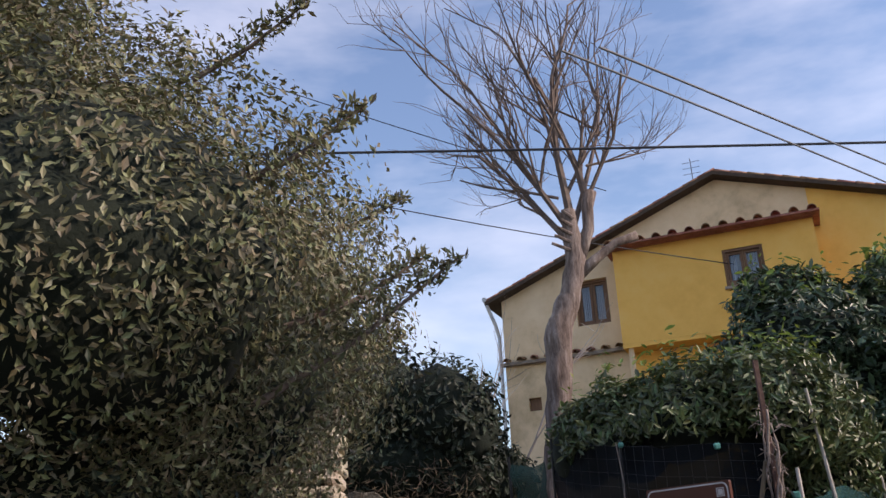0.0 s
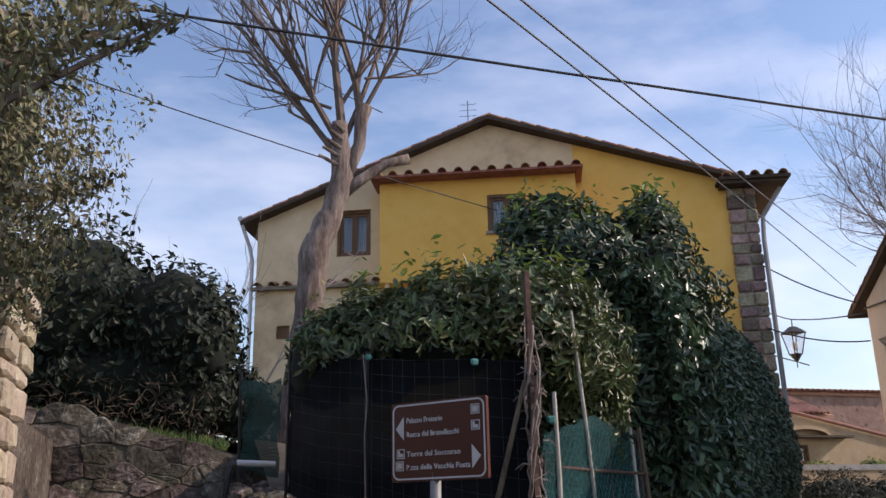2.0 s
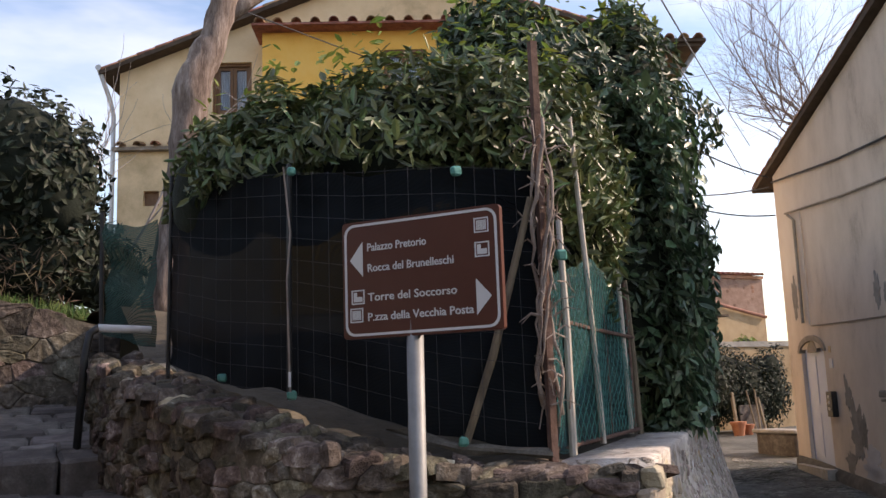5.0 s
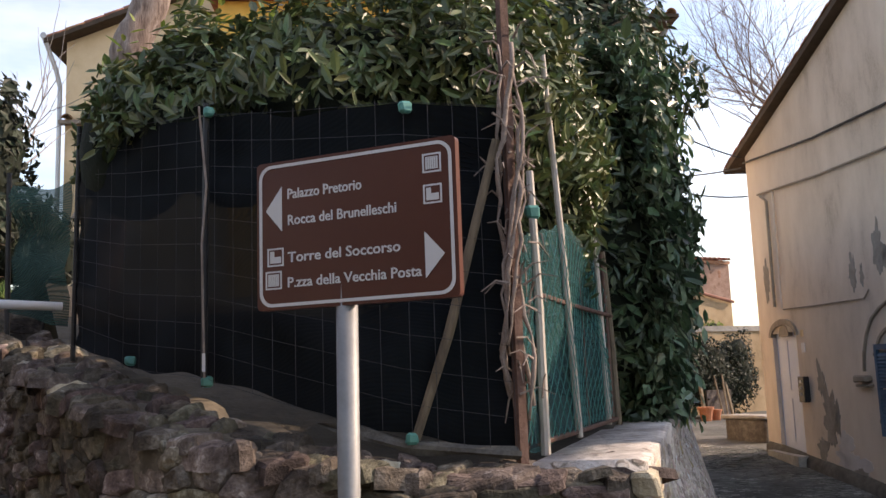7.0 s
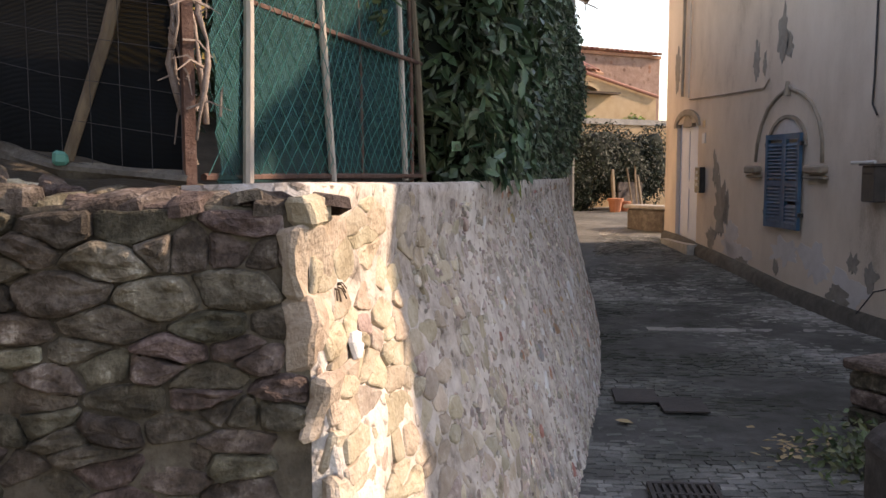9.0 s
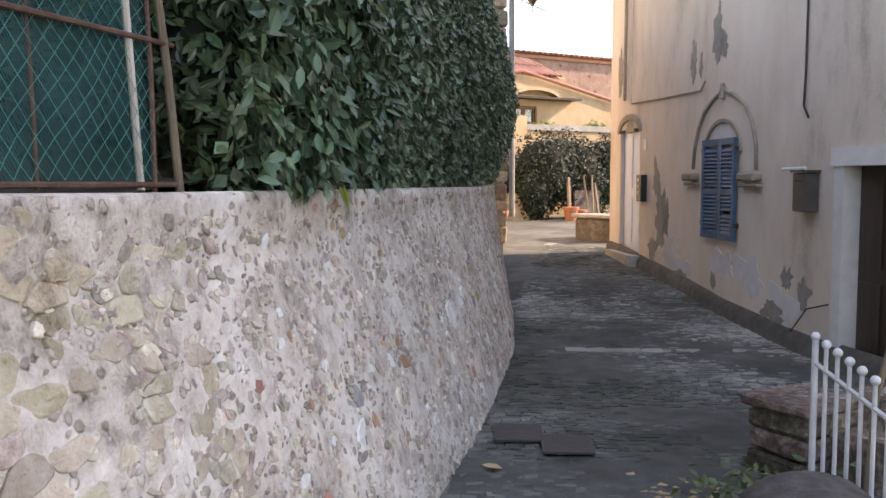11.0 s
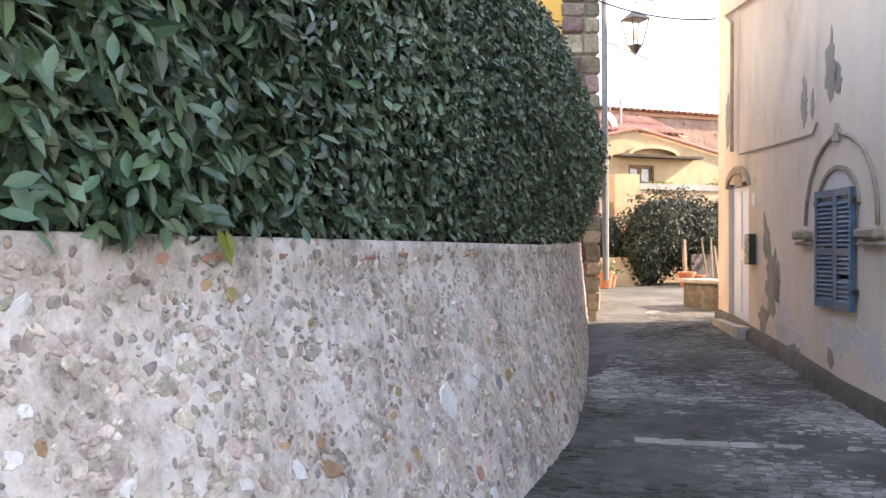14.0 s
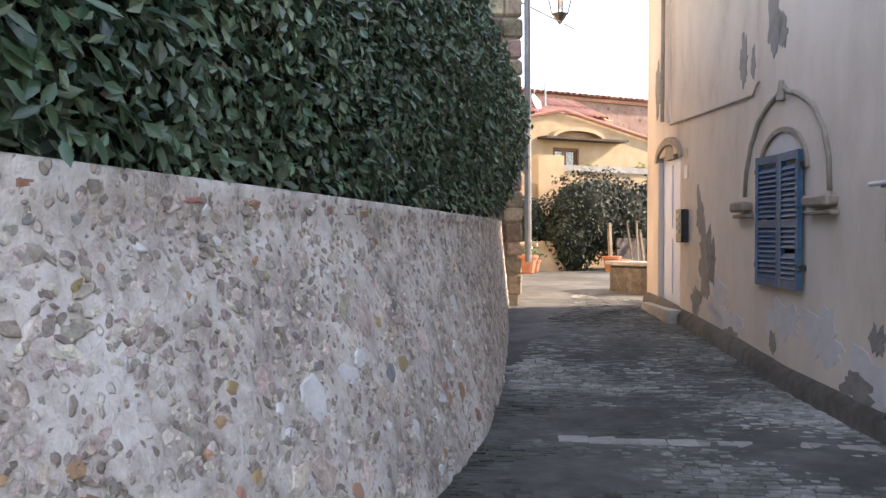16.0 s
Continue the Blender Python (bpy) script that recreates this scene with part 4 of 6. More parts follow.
def arc_band(u, z, rx, rz, a0, a1, thick, y0, y1, n=18):
    """An arched moulding in the wall plane."""
    v, f = [], []
    for i in range(n + 1):
        a = radians(a0 + (a1 - a0) * i / n)
        for k in (0, thick):
            for y in (y0, y1):
                v.append((u + math.cos(a) * (rx + k), y, z + math.sin(a) * (rz + k)))
    for i in range(n):
        b = 4 * i
        f += [(b, b + 4, b + 5, b + 1), (b + 2, b + 3, b + 7, b + 6), (b, b + 2, b + 6, b + 4), (b + 1, b + 5, b + 7, b + 3)]
    f += [(0, 1, 3, 2), (4 * n, 4 * n + 2, 4 * n + 3, 4 * n + 1)]
    return v, f


part("door_arch", arc_band(10.88, 1.92, 0.54, 0.20, 0, 180, 0.10, -0.035, 0.1), M_TRIM, alley_house, "worn brick arch over the door")
part("arch_infill", arc_band(10.88, 1.92, 0.02, 0.005, 0, 180, 0.20, -0.006, 0.1), M_TRIM, alley_house)
# dark doorway with a white surround
dd = part("door", block((3.35, 0.14, -0.6), (4.20, 0.19, 1.30)), M_DARKDOOR, alley_house, "dark wooden door with a white surround")
for a, b in ((3.40, 3.74), (3.81, 4.15)):
    for c, d in ((-0.45, 0.25), (0.38, 1.2)):
        part("panel", block((a, 0.12, c), (b, 0.135, d)), M_DARKDOOR, dd)
part("door_frame", merge(block((4.20, -0.03, -0.6), (4.36, 0.2, 1.38)), block((3.20, -0.03, -0.6), (3.35, 0.2, 1.38)), block((3.16, -0.05, 1.30), (4.40, 0.2, 1.47))), M_WHITEFRAME, alley_house, "white plaster door surround")
# blue shutters
win = part("window", merge(block((6.62, 0.12, 0.5), (7.42, 0.16, 1.6))), M_DARKDOOR, alley_house, "window closed by blue louvred shutters")
for a, b, sw in ((6.54, 7.02, 3), (7.035, 7.53, -4)):
    m_ = Matrix.Translation(((a if sw > 0 else b), -0.06, 0)) @ Matrix.Rotation(radians(sw), 4, "Z") @ Matrix.Translation((-(a if sw > 0 else b), 0.06, 0))
    fr = merge(block((a, -0.075, 0.43), (a + 0.06, -0.030, 1.66)), block((b - 0.06, -0.075, 0.43), (b, -0.030, 1.66)), *[block((a + 0.06, -0.073, z_), (b - 0.06, -0.032, z_ + 0.075)) for z_ in (0.43, 0.98, 1.585)])
    sh = part("shutter", fr, M_SHUTTER, win, "blue painted louvred shutter")
    sh.matrix_basis = m_
    zz = 0.53
    while zz < 1.56:
        if not 0.96 < zz < 1.06 and not (sw > 0 and 0.74 < zz < 0.79):
            sl = part("slat", ([(a + 0.055, -0.070, zz - 0.022), (b - 0.055, -0.070, zz - 0.022), (b - 0.055, -0.038, zz + 0.022), (a + 0.055, -0.038, zz + 0.022),
                               (a + 0.055, -0.075, zz - 0.015), (b - 0.055, -0.075, zz - 0.015), (b - 0.055, -0.043, zz + 0.029), (a + 0.055, -0.043, zz + 0.029)],
                              [(0, 1, 2, 3), (7, 6, 5, 4), (0, 4, 5, 1), (1, 5, 6, 2), (2, 6, 7, 3), (3, 7, 4, 0)]), M_SHUTTER, sh)
        zz += 0.047
    for z_ in (0.6, 1.5):
        part("hinge", block(((a - 0.03) if sw > 0 else (b - 0.01), -0.07, z_), ((a + 0.01) if sw > 0 else (b + 0.03), -0.005, z_ + 0.05)), M_BLACK, sh)
part("window_arch", arc_band(7.03, 1.50, 0.52, 0.36, 0, 180, 0.045, -0.03, 0.02), M_TRIM, alley_house)
part("arch_infill", arc_band(7.03, 1.50, 0.02, 0.01, 0, 180, 0.36, -0.006, 0.02), M_WHITEWASH, alley_house)
# pointed hood mould on two corbels
hv, hf = [], []
hood = [(6.06, 1.28), (6.08, 1.55), (6.18, 1.80), (6.38, 2.02), (6.68, 2.16), (6.92, 2.22), (7.02, 2.28), (7.12, 2.22), (7.36, 2.15), (7.62, 2.02), (7.82, 1.80), (7.94, 1.55), (7.98, 1.30)]
part("hood_mould", tube([(u_, -0.012, z_) for u_, z_ in hood], [0.026] * len(hood), 8), M_TRIM, alley_house, "pointed stone hood mould over the window", smooth=True)
part("hood_knob", tube([(7.02, -0.03, 2.15), (7.02, -0.03, 2.33)], [0.05, 0.025]), M_TRIM, alley_house)
for u0, u1 in ((5.93, 6.40), (7.78, 8.14)):
    bm = bmesh.new()
    box(bm, ((u0 + u1) / 2, -0.05, 1.20), (u1 - u0, 0.13, 0.10), None, 0.02, 0.012)
    box(bm, ((u0 + u1) / 2, -0.03, 1.10), (u1 - u0 + 0.04, 0.10, 0.035), None, 0.008, 0.004)
    part("corbel", bm, M_TRIM, alley_house, "broken stone corbel")


def patch(cu, cz, w, h, seed, mat, out=0.007, n=34):
    """A flaked area with a ragged edge, a thin layer on the plaster."""
    v = [(cu, -out, cz)]
    for k in range(n):
        a = 2 * math.pi * k / n
        q = 1 + 0.55 * noise.noise(Vector((math.cos(a) * 1.3, math.sin(a) * 1.3, seed))) + 0.6 * noise.noise(Vector((math.cos(a) * 3.2, math.sin(a) * 3.2, seed + 9)))
        v.append((cu + math.cos(a) * w / 2 * q, -out, cz + math.sin(a) * h / 2 * q))
    ring_ = v[1:]
    v += [(x, 0.0, z_) for x, y, z_ in ring_]
    f = [(0, 1 + (k + 1) % n, 1 + k) for k in range(n)] + [(1 + k, 1 + (k + 1) % n, 1 + n + (k + 1) % n, 1 + n + k) for k in range(n)]
    return v, f


for k, (u_, z_, w_, h_) in enumerate(((9.3, 0.55, 0.55, 0.75), (9.5, 1.15, 0.25, 0.55), (9.05, 0.6, 0.2, 0.5), (9.65, 0.1, 0.3, 0.4), (7.25, 2.95, 0.30, 0.55), (7.05, 2.78, 0.2, 0.3), (8.05, 2.7, 0.22, 0.45), (7.8, 2.62, 0.10, 0.3),
                                      (5.3, 0.15, 0.22, 0.25), (7.25, -0.12, 0.14, 0.2), (5.6, -0.25, 0.5, 0.25), (11.45, 2.9, 0.25, 0.6), (4.9, 0.05, 0.25, 0.3), (8.4, -0.2, 0.5, 0.2), (2.4, 0.4, 0.5, 0.5), (2.2, 3.0, 0.6, 0.8))):
    part("spalled_patch", patch(u_, z_, w_, h_, k * 3.7, M_SPALL), M_SPALL, alley_house, "bare grey render where plaster fell off")
for k, (u_, z_, w_, h_) in enumerate(((8.85, 0.15, 0.5, 0.5), (8.6, -0.05, 0.9, 0.35), (6.2, 0.05, 0.7, 0.5), (5.4, -0.2, 0.8, 0.4), (7.0, 0.1, 0.8, 0.35))):
    part("flaked_patch", patch(u_, z_, w_, h_, 50 + k * 2.9, M_WHITEWASH, 0.004), M_WHITEWASH, alley_house, "patch of pale flaking paint")
# low skirting of dark cement that follows the slope
pv, pf = [], []
for i in range(41):
    u_ = 0.3 * i
    p = RM @ Vector((u_, -0.08, 0))
    g_ = gz(p.x, p.y)
    pv += [(u_, -0.10, g_ - 0.2), (u_, -0.07, g_ + 0.13 + 0.05 * noise.noise(Vector((u_ * 2, 0, 4)))), (u_, 0.01, g_ + 0.20)]
for i in range(40):
    for j in (0, 1):
        pf.append((3 * i + j, 3 * i + 3 + j, 3 * i + 4 + j, 3 * i + 1 + j))
part("plinth", (pv, pf), M_PLINTH, alley_house, "dark damp cement skirting", smooth=True)
# pipes and cables on the plaster
for nm, pts, r_, mt in (("drainpipe", [(11.05, -0.05, 2.45), (11.02, -0.05, 4.35), (11.3, -0.05, 4.5)], 0.028, M_TRIM), ("drainpipe", [(10.75, -0.04, 2.4), (10.72, -0.04, 4.5)], 0.018, M_ALLEYWALL),
                        ("cable", [(12.0, -0.06, 5.29), (8.92, -0.04, 4.94), (6.65, -0.04, 4.77), (3, -0.04, 4.7), (0.2, -0.04, 4.7)], 0.02, M_WIRE),
                        ("cable", [(11.43, -0.05, 4.55), (8.86, -0.04, 4.33), (6.77, -0.04, 4.21), (3, -0.04, 4.15)], 0.02, M_TRIM),
                        ("cable", [(10.75, -0.02, 2.38), (9.3, -0.02, 2.34), (7.75, -0.02, 2.31), (7.6, -0.02, 2.42)], 0.012, M_TRIM),
                        ("cable", [(4.97, -0.02, 3.4), (4.98, -0.02, 2.2), (5.0, -0.02, 1.9), (4.9, -0.02, 1.78)], 0.012, M_WIRE),
                        ("cable", [(4.4, -0.03, 0.0), (4.8, -0.03, -0.1), (5.2, -0.03, -0.45)], 0.008, M_WIRE)):
    part(nm, tube(pts, r_, 6), mt, alley_house)
# things fixed to the wall
mb = thing("mailbox", "dark grey metal mailbox with a white newspaper in its slot", "mailbox", at=RM)
bm = bmesh.new()
box(bm, (4.80, -0.08, 1.05), (0.26, 0.14, 0.38), None, 0.012)
part("body", bm, M_MAILGREY, mb)
part("lid", merge(block((4.65, -0.17, 1.243), (4.95, -0.005, 1.265))), M_MAILGREY, mb)
part("newspaper", tube([(4.72, -0.12, 1.283), (5.12, -0.16, 1.275)], 0.018), M_WHITEFRAME, mb, "rolled white newspaper")
part("slot", block((4.72, -0.156, 1.15), (4.90, -0.150, 1.17)), M_BLACK, mb)
ic = thing("intercom", "black door intercom box with pale buttons", "intercom", at=RM)
bm = bmesh.new()
box(bm, (10.08, -0.05, 1.02), (0.24, 0.10, 0.42), None, 0.012)
part("body", bm, M_BLACK, ic)
for z_ in (0.92, 1.02, 1.12):
    part("button", block((10.05, -0.112, z_), (10.11, -0.101, z_ + 0.05)), M_WHITEFRAME, ic)
hn = thing("house_number", "small white ceramic house number plate", "plate", at=RM)
part("plate", block((10.0, -0.015, 1.62), (10.13, -0.001, 1.78)), M_SIGNWHITE, hn)
hn2 = thing("house_number", "small cream doorbell plate", "plate", at=RM)
part("plate", block((10.02, -0.015, 1.88), (10.12, -0.001, 1.99)), M_CREAM, hn2)

# ---------- stone gatepost wall by the steps ----------
gp = tagged(new("wall_left"), "pale sandstone wall end beside the steps", "wall", kind="structure")
for (a, b, c, d, z0, z1) in ((-5.0, -0.72, 5.75, 6.2, -0.2, 2.5),):
    boxpart("core", ((a + b) / 2, (c + d) / 2, (z0 + z1) / 2), (b - a, d - c, z1 - z0), M_FSTONE, gp)
z = 0.0
PILLAR = []
while z < 2.52:
    h = random.uniform(0.10, 0.22)
    y = 5.68
    while y < 6.2:
        w = random.uniform(0.18, 0.34)
        PILLAR.append(((-0.80, y + w / 2, z + h / 2), (0.30 + random.uniform(-0.03, 0.03), w - 0.012, h - 0.012)))
        y += w
    x = -0.95
    while x > -2.6:
        w = random.uniform(0.2, 0.4)
        PILLAR.append(((x - w / 2, 5.72, z + h / 2), (w - 0.012, 0.12 + random.uniform(-0.02, 0.02), h - 0.012)))
        x -= w
    z += h
for c, s in PILLAR:
    bm = bmesh.new()
    box(bm, c, s, None, 0.02, 0.010)
    part("stone", bm, M_CSTONE, gp)
bm = bmesh.new()
box(bm, (-0.82, 5.95, 2.58), (0.42, 0.62, 0.09), None, 0.02, 0.015)
part("coping_stone", bm, M_CSTONE, gp)

# ---------- retaining wall behind the landing ----------
rw = tagged(new("wall_terrace"), "shaded brown stone retaining wall behind the steps", "wall", kind="structure")
rv = [(-7, 10.34, 0.3), (0.95, 10.34, 0.3), (0.95, 10.34, 2.02), (-0.63, 10.34, 2.46), (-7, 10.34, 2.9)]
rv += [(x, 10.8, z_) for x, y, z_ in rv]
part("core", (rv, [(0, 1, 2, 3, 4), (9, 8, 7, 6, 5), (0, 5, 6, 1), (1, 6, 7, 2), (2, 7, 8, 3), (3, 8, 9, 4), (4, 9, 5, 0)]), M_FRONT, rw)
rt_ = random.Random(77)
for poly in rubble_cells(-2.2, 0.95, 1.15, 2.75, 0.27, 0.15, 5):
    if sum(q[1] for q in poly) / len(poly) < 2.0 + (0.95 - sum(q[0] for q in poly) / len(poly)) * 0.27:
        part("stone", rubble_stone(poly, lambda u, z_, o: (u, 10.34 - o, z_), rt_.uniform(0.008, 0.024), 0.003, rt_), M_FSTONE, rw)
part("wall_side", block((-1.3, 6.2, 0.2), (-0.95, 10.34, 2.2)), M_FSTONE, rw)
bank = tagged(part("garden_bank", grid(-8, 1.0, 10.5, 16.5, 0.25, lambda x, y: 2.05 + 0.12 * (y - 10.5) + max(0, -x + 0.9) * 0.16 * (1 if x > -2 else 1) * min(1, 1) - max(0, -x - 2) * 0.16 + 0.06 * noise.noise(Vector((x, y, 0)) * 2)), M_SOIL, smooth=True), "planted garden bank above the retaining wall", "soil", kind="structure")


# ---------- greenery ----------
# clipped hedge along the alley wall
hedge = thing("hedge", "tall clipped evergreen hedge on top of the alley wall", "hedge")
H0, H1 = 2.25, 13.6


def hedge_top(s):
    return float(np.interp(s, (1.6, 3.0, 5, 9, 13.6), (3.1, 3.35, 3.45, 3.55, 3.6)))


def hedge_pt(s, f, out):
    p, d, nrm = wall_at(s)
    top = hedge_top(s)
    z = 1.16 + (top - 1.16) * f
    bulge = 0.04 + float(np.interp(s, (0, 8.0, 13.6), (0.08, 0.10, 0.40))) * math.sin(math.pi * min(1, f * 1.1)) - (0.30 * max(0, f - 0.82) / 0.18) ** 2 * 0.9
    o = -0.10 + bulge + out + 0.05 * noise.noise(Vector((s * 1.6, z * 1.6, 0)))
    return Vector((p.x + nrm.x * o, p.y + nrm.y * o, z)), nrm


rs = np.random.RandomState(3)
HP, HN = [], []
for k in range(46000):
    s = H0 + (H1 - H0) * rs.uniform() ** 0.9
    f = rs.uniform(0.0, 1.0)
    p, nrm = hedge_pt(s, f, -0.10 * rs.uniform() ** 1.5 + 0.035 * rs.normal())
    HP.append(p)
    HN.append(nrm + Vector((0, 0, 0.25)))
for k in range(4000):
    s = H0 + (H1 - H0) * rs.uniform()
    p, nrm = hedge_pt(s, 1.0, -0.8 * rs.uniform())
    HP.append(p + Vector((0, 0, 0.06 * rs.normal())))
    HN.append(Vector((0, 0, 1)))
part("foliage", leaf_mesh(HP, HN, 0.075, 0.55, 0.95, 0.35, False, 7), M_HEDGE, hedge)["kind"] = "stuff"
# rounded end of the hedge
EP, EN = [], []
for k in range(4000):
    a, f = rs.uniform(-0.2, 1.7), rs.uniform()
    p, d, nrm = wall_at(H1)
    q, _ = hedge_pt(H1, f, 0)
    c = q - nrm * 0.45
    rad = 0.45
    dirv = nrm * math.cos(a) + d * math.sin(a)
    EP.append(Vector((c.x, c.y, q.z)) + dirv * (rad + 0.05 * rs.normal()))
    EN.append(dirv)
part("foliage_end", leaf_mesh(EP, EN, 0.075, 0.55, 0.95, 0.35, False, 8), M_HEDGE, hedge)["kind"] = "stuff"
# solid filler behind the leaves, coloured near-black as the hedge's inner shade
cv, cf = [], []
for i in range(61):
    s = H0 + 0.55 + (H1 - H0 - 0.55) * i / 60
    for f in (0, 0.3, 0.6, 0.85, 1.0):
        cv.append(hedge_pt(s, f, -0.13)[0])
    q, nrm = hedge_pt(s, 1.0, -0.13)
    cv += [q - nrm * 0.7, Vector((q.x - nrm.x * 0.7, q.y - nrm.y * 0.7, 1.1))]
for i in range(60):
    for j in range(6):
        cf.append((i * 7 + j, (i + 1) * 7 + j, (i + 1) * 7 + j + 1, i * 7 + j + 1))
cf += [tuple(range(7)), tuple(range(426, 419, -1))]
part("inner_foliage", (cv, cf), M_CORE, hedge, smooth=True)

# low laurel over the net fence
shrub("laurel_hedge", "glossy laurel hedge bulging over the net fence", "hedge",
      [((1.42, 6.75, 2.50), (0.50, 0.45, 0.45)), ((1.85, 6.45, 2.56), (0.55, 0.55, 0.42)), ((2.35, 6.35, 2.60), (0.50, 0.55, 0.42)), ((2.72, 6.45, 2.52), (0.42, 0.42, 0.46)), ((2.75, 6.5, 2.15), (0.34, 0.30, 0.5)), ((1.15, 7.2, 2.5), (0.35, 0.5, 0.4))],
      25000, 0.076, 0.34, M_LAUREL, 11, 0.70, True, 0.35, 0.35, 2.4, -0.3, 420, keep=lambda p: p[2] > (2.40 if p[0] < 2.3 else 1.7) and p[0] > 0.95)
# tall laurel tree behind it
shrub("laurel_tree", "tall dark laurel tree with yellow-green top shoots", "tree",
      [((3.35, 7.75, 3.35), (0.80, 0.7, 0.72)), ((3.95, 7.55, 3.2), (0.62, 0.6, 0.75)), ((3.75, 7.25, 2.5), (0.62, 0.42, 0.9)), ((4.1, 7.55, 2.2), (0.50, 0.35, 1.0)), ((3.3, 7.9, 2.2), (0.7, 0.6, 1.0)), ((4.12, 7.6, 3.85), (0.30, 0.3, 0.40)), ((3.25, 7.8, 3.9), (0.5, 0.4, 0.28)), ((3.62, 7.0, 2.0), (0.36, 0.30, 0.92)), ((3.45, 7.2, 2.6), (0.4, 0.35, 0.6))],
      32000, 0.088, 0.36, M_TALL, 21, 0.72, True, 0.35, 0.4, 2.1, 0.0, 420)
# broad leaves that hang over the wall
broad = thing("laurel_shrub", "broad-leaved laurel shrub spilling over the wall top", "shrub")
BP, BN = [], []
for k in range(2600):
    s = float(rs.uniform(2.25, 3.8) if rs.uniform() < 0.8 else rs.uniform(3.4, 4.6))
    f = rs.uniform(0.0, 1.0)
    p, nrm = hedge_pt(s, f, 0.02 + 0.14 * max(0, 1 - (s - 2.2) / 2.2) * (0.5 + noise.noise(Vector((s * 2.2, f * 4, 6)))) - 0.12 * rs.uniform())
    BP.append(p)
    BN.append(nrm + Vector((0, 0, 0.35)))
part("foliage", leaf_mesh(BP[280:], BN[280:], 0.115, 0.44, 0.85, 0.30, True, 17), M_LAURELMASS, broad)["kind"] = "stuff"
protos = []
for k in range(8):
    v, f = leaf_mesh([(0, 0, 0)], [(0, -1, 0.3)], 0.115, 0.42, 0.5, 0.5, True, 60 + k)
    protos.append(mesh_from("broad_leaf", v, f, M_LAURELBIG, True))
for k in range(280):
    s = 2.28 + 2.0 * rs.uniform() ** 1.2
    f = rs.uniform(0.0, 0.95)
    p, nrm = hedge_pt(s, f, 0.07 + 0.15 * max(0, 1 - (s - 2.2) / 2.4) * rs.uniform())
    lf = new("leaf", protos[k % 8])
    lf.parent = broad
    yaw_ = math.degrees(math.atan2(nrm.y, nrm.x)) + 90
    lf.matrix_basis = pose(p.x, p.y, p.z, rs.uniform(-25, 25), rs.uniform(-25, 25), yaw_ + rs.uniform(-35, 35))
for k, s in enumerate((2.75, 3.25, 3.5)):
    p, nrm = wall_face(s, 1.20, 0.03)
    for q in range(2):
        v, f = leaf_mesh([p + Vector((0.04 * q, 0.03 * q, random.uniform(-0.03, 0.03)))], [nrm], 0.12, 0.42, 0.4, 1.6, True, 80 + 2 * k + q)
        part("hanging_leaf", (v, f), M_YOUNG if k == 1 else M_LAURELMASS, broad)

# grey-green tree close on the left
OL = [((-1.10, 2.55, 2.45), (0.90, 0.80, 0.72)), ((-1.80, 2.9, 3.0), (0.95, 0.95, 0.9)), ((-2.6, 2.7, 3.7), (1.2, 1.1, 1.0)), ((-1.0, 3.6, 2.5), (0.85, 0.8, 0.85)), ((-1.0, 4.5, 2.9), (0.85, 0.8, 0.9)), ((-1.75, 4.2, 3.5), (0.85, 0.9, 0.9)),
      ((-2.5, 2.3, 2.9), (0.9, 1.0, 0.7)), ((-3.6, 3.6, 4.0), (1.5, 1.5, 1.4)), ((-2.4, 3.4, 4.1), (0.9, 0.9, 0.9)), ((-1.05, 4.3, 1.5), (0.50, 0.7, 0.8)), ((-1.38, 5.25, 1.75), (0.5, 0.35, 0.95))]
# undergrowth in near-black leaves: the shade below the crown is put into their colour
shrub("shade_undergrowth", "twiggy undergrowth, its dark leaves standing for shade beneath the evergreen tree", "shrub", [((-1.35, 3.0, 1.45), (0.75, 0.7, 0.85)), ((-2.2, 2.8, 1.7), (0.8, 0.8, 0.9)), ((-3.2, 2.8, 1.9), (1.0, 1.0, 1.2)), ((-2.0, 3.8, 1.2), (0.9, 0.9, 1.0))], 24000, 0.04, 0.35, M_DARKLEAF, 36, 0.60, False, 0.5, 0.5, 2.4, 0.2)
olive = shrub("evergreen_tree", "dense grey-green evergreen tree in sunlight", "tree", OL, 300000, 0.032, 0.42, M_OLIVE, 31, 0.66, False, 0.36, 0.32, 3.2, -0.3)
part("trunk", tube([(-2.1, 3.4, -0.1), (-2.05, 3.35, 1.0), (-2.2, 3.3, 2.0), (-2.3, 3.2, 3.4)], [0.17, 0.14, 0.12, 0.06], 10), M_BARK, olive, "grey trunk")
for bi, (a, b) in enumerate((((-0.55, 2.7, 2.05), (0.10, 2.85, 2.56)), ((-0.5, 2.9, 2.35), (-0.02, 3.0, 2.62)), ((-0.6, 2.6, 2.75), (-0.20, 2.6, 3.02)), ((-0.9, 3.0, 3.4), (-0.45, 3.0, 3.75)), ((-0.6, 4.2, 3.2), (-0.12, 4.3, 3.45)), ((-0.6, 4.4, 2.6), (-0.15, 4.5, 2.75)))):
    a, b = Vector(a), Vector(b)
    br = part("branch", tube([a, a.lerp(b, 0.5) + Vector((0, 0, -0.03)), b], [0.014, 0.009, 0.004], 6), M_TWIG, olive)
    P_ = [a.lerp(b, t_ ** 0.8) + Vector([rs.normal() * 0.045 * (1.1 - t_ * 0.75) for _ in range(3)]) for t_ in rs.uniform(0, 1, 420)]
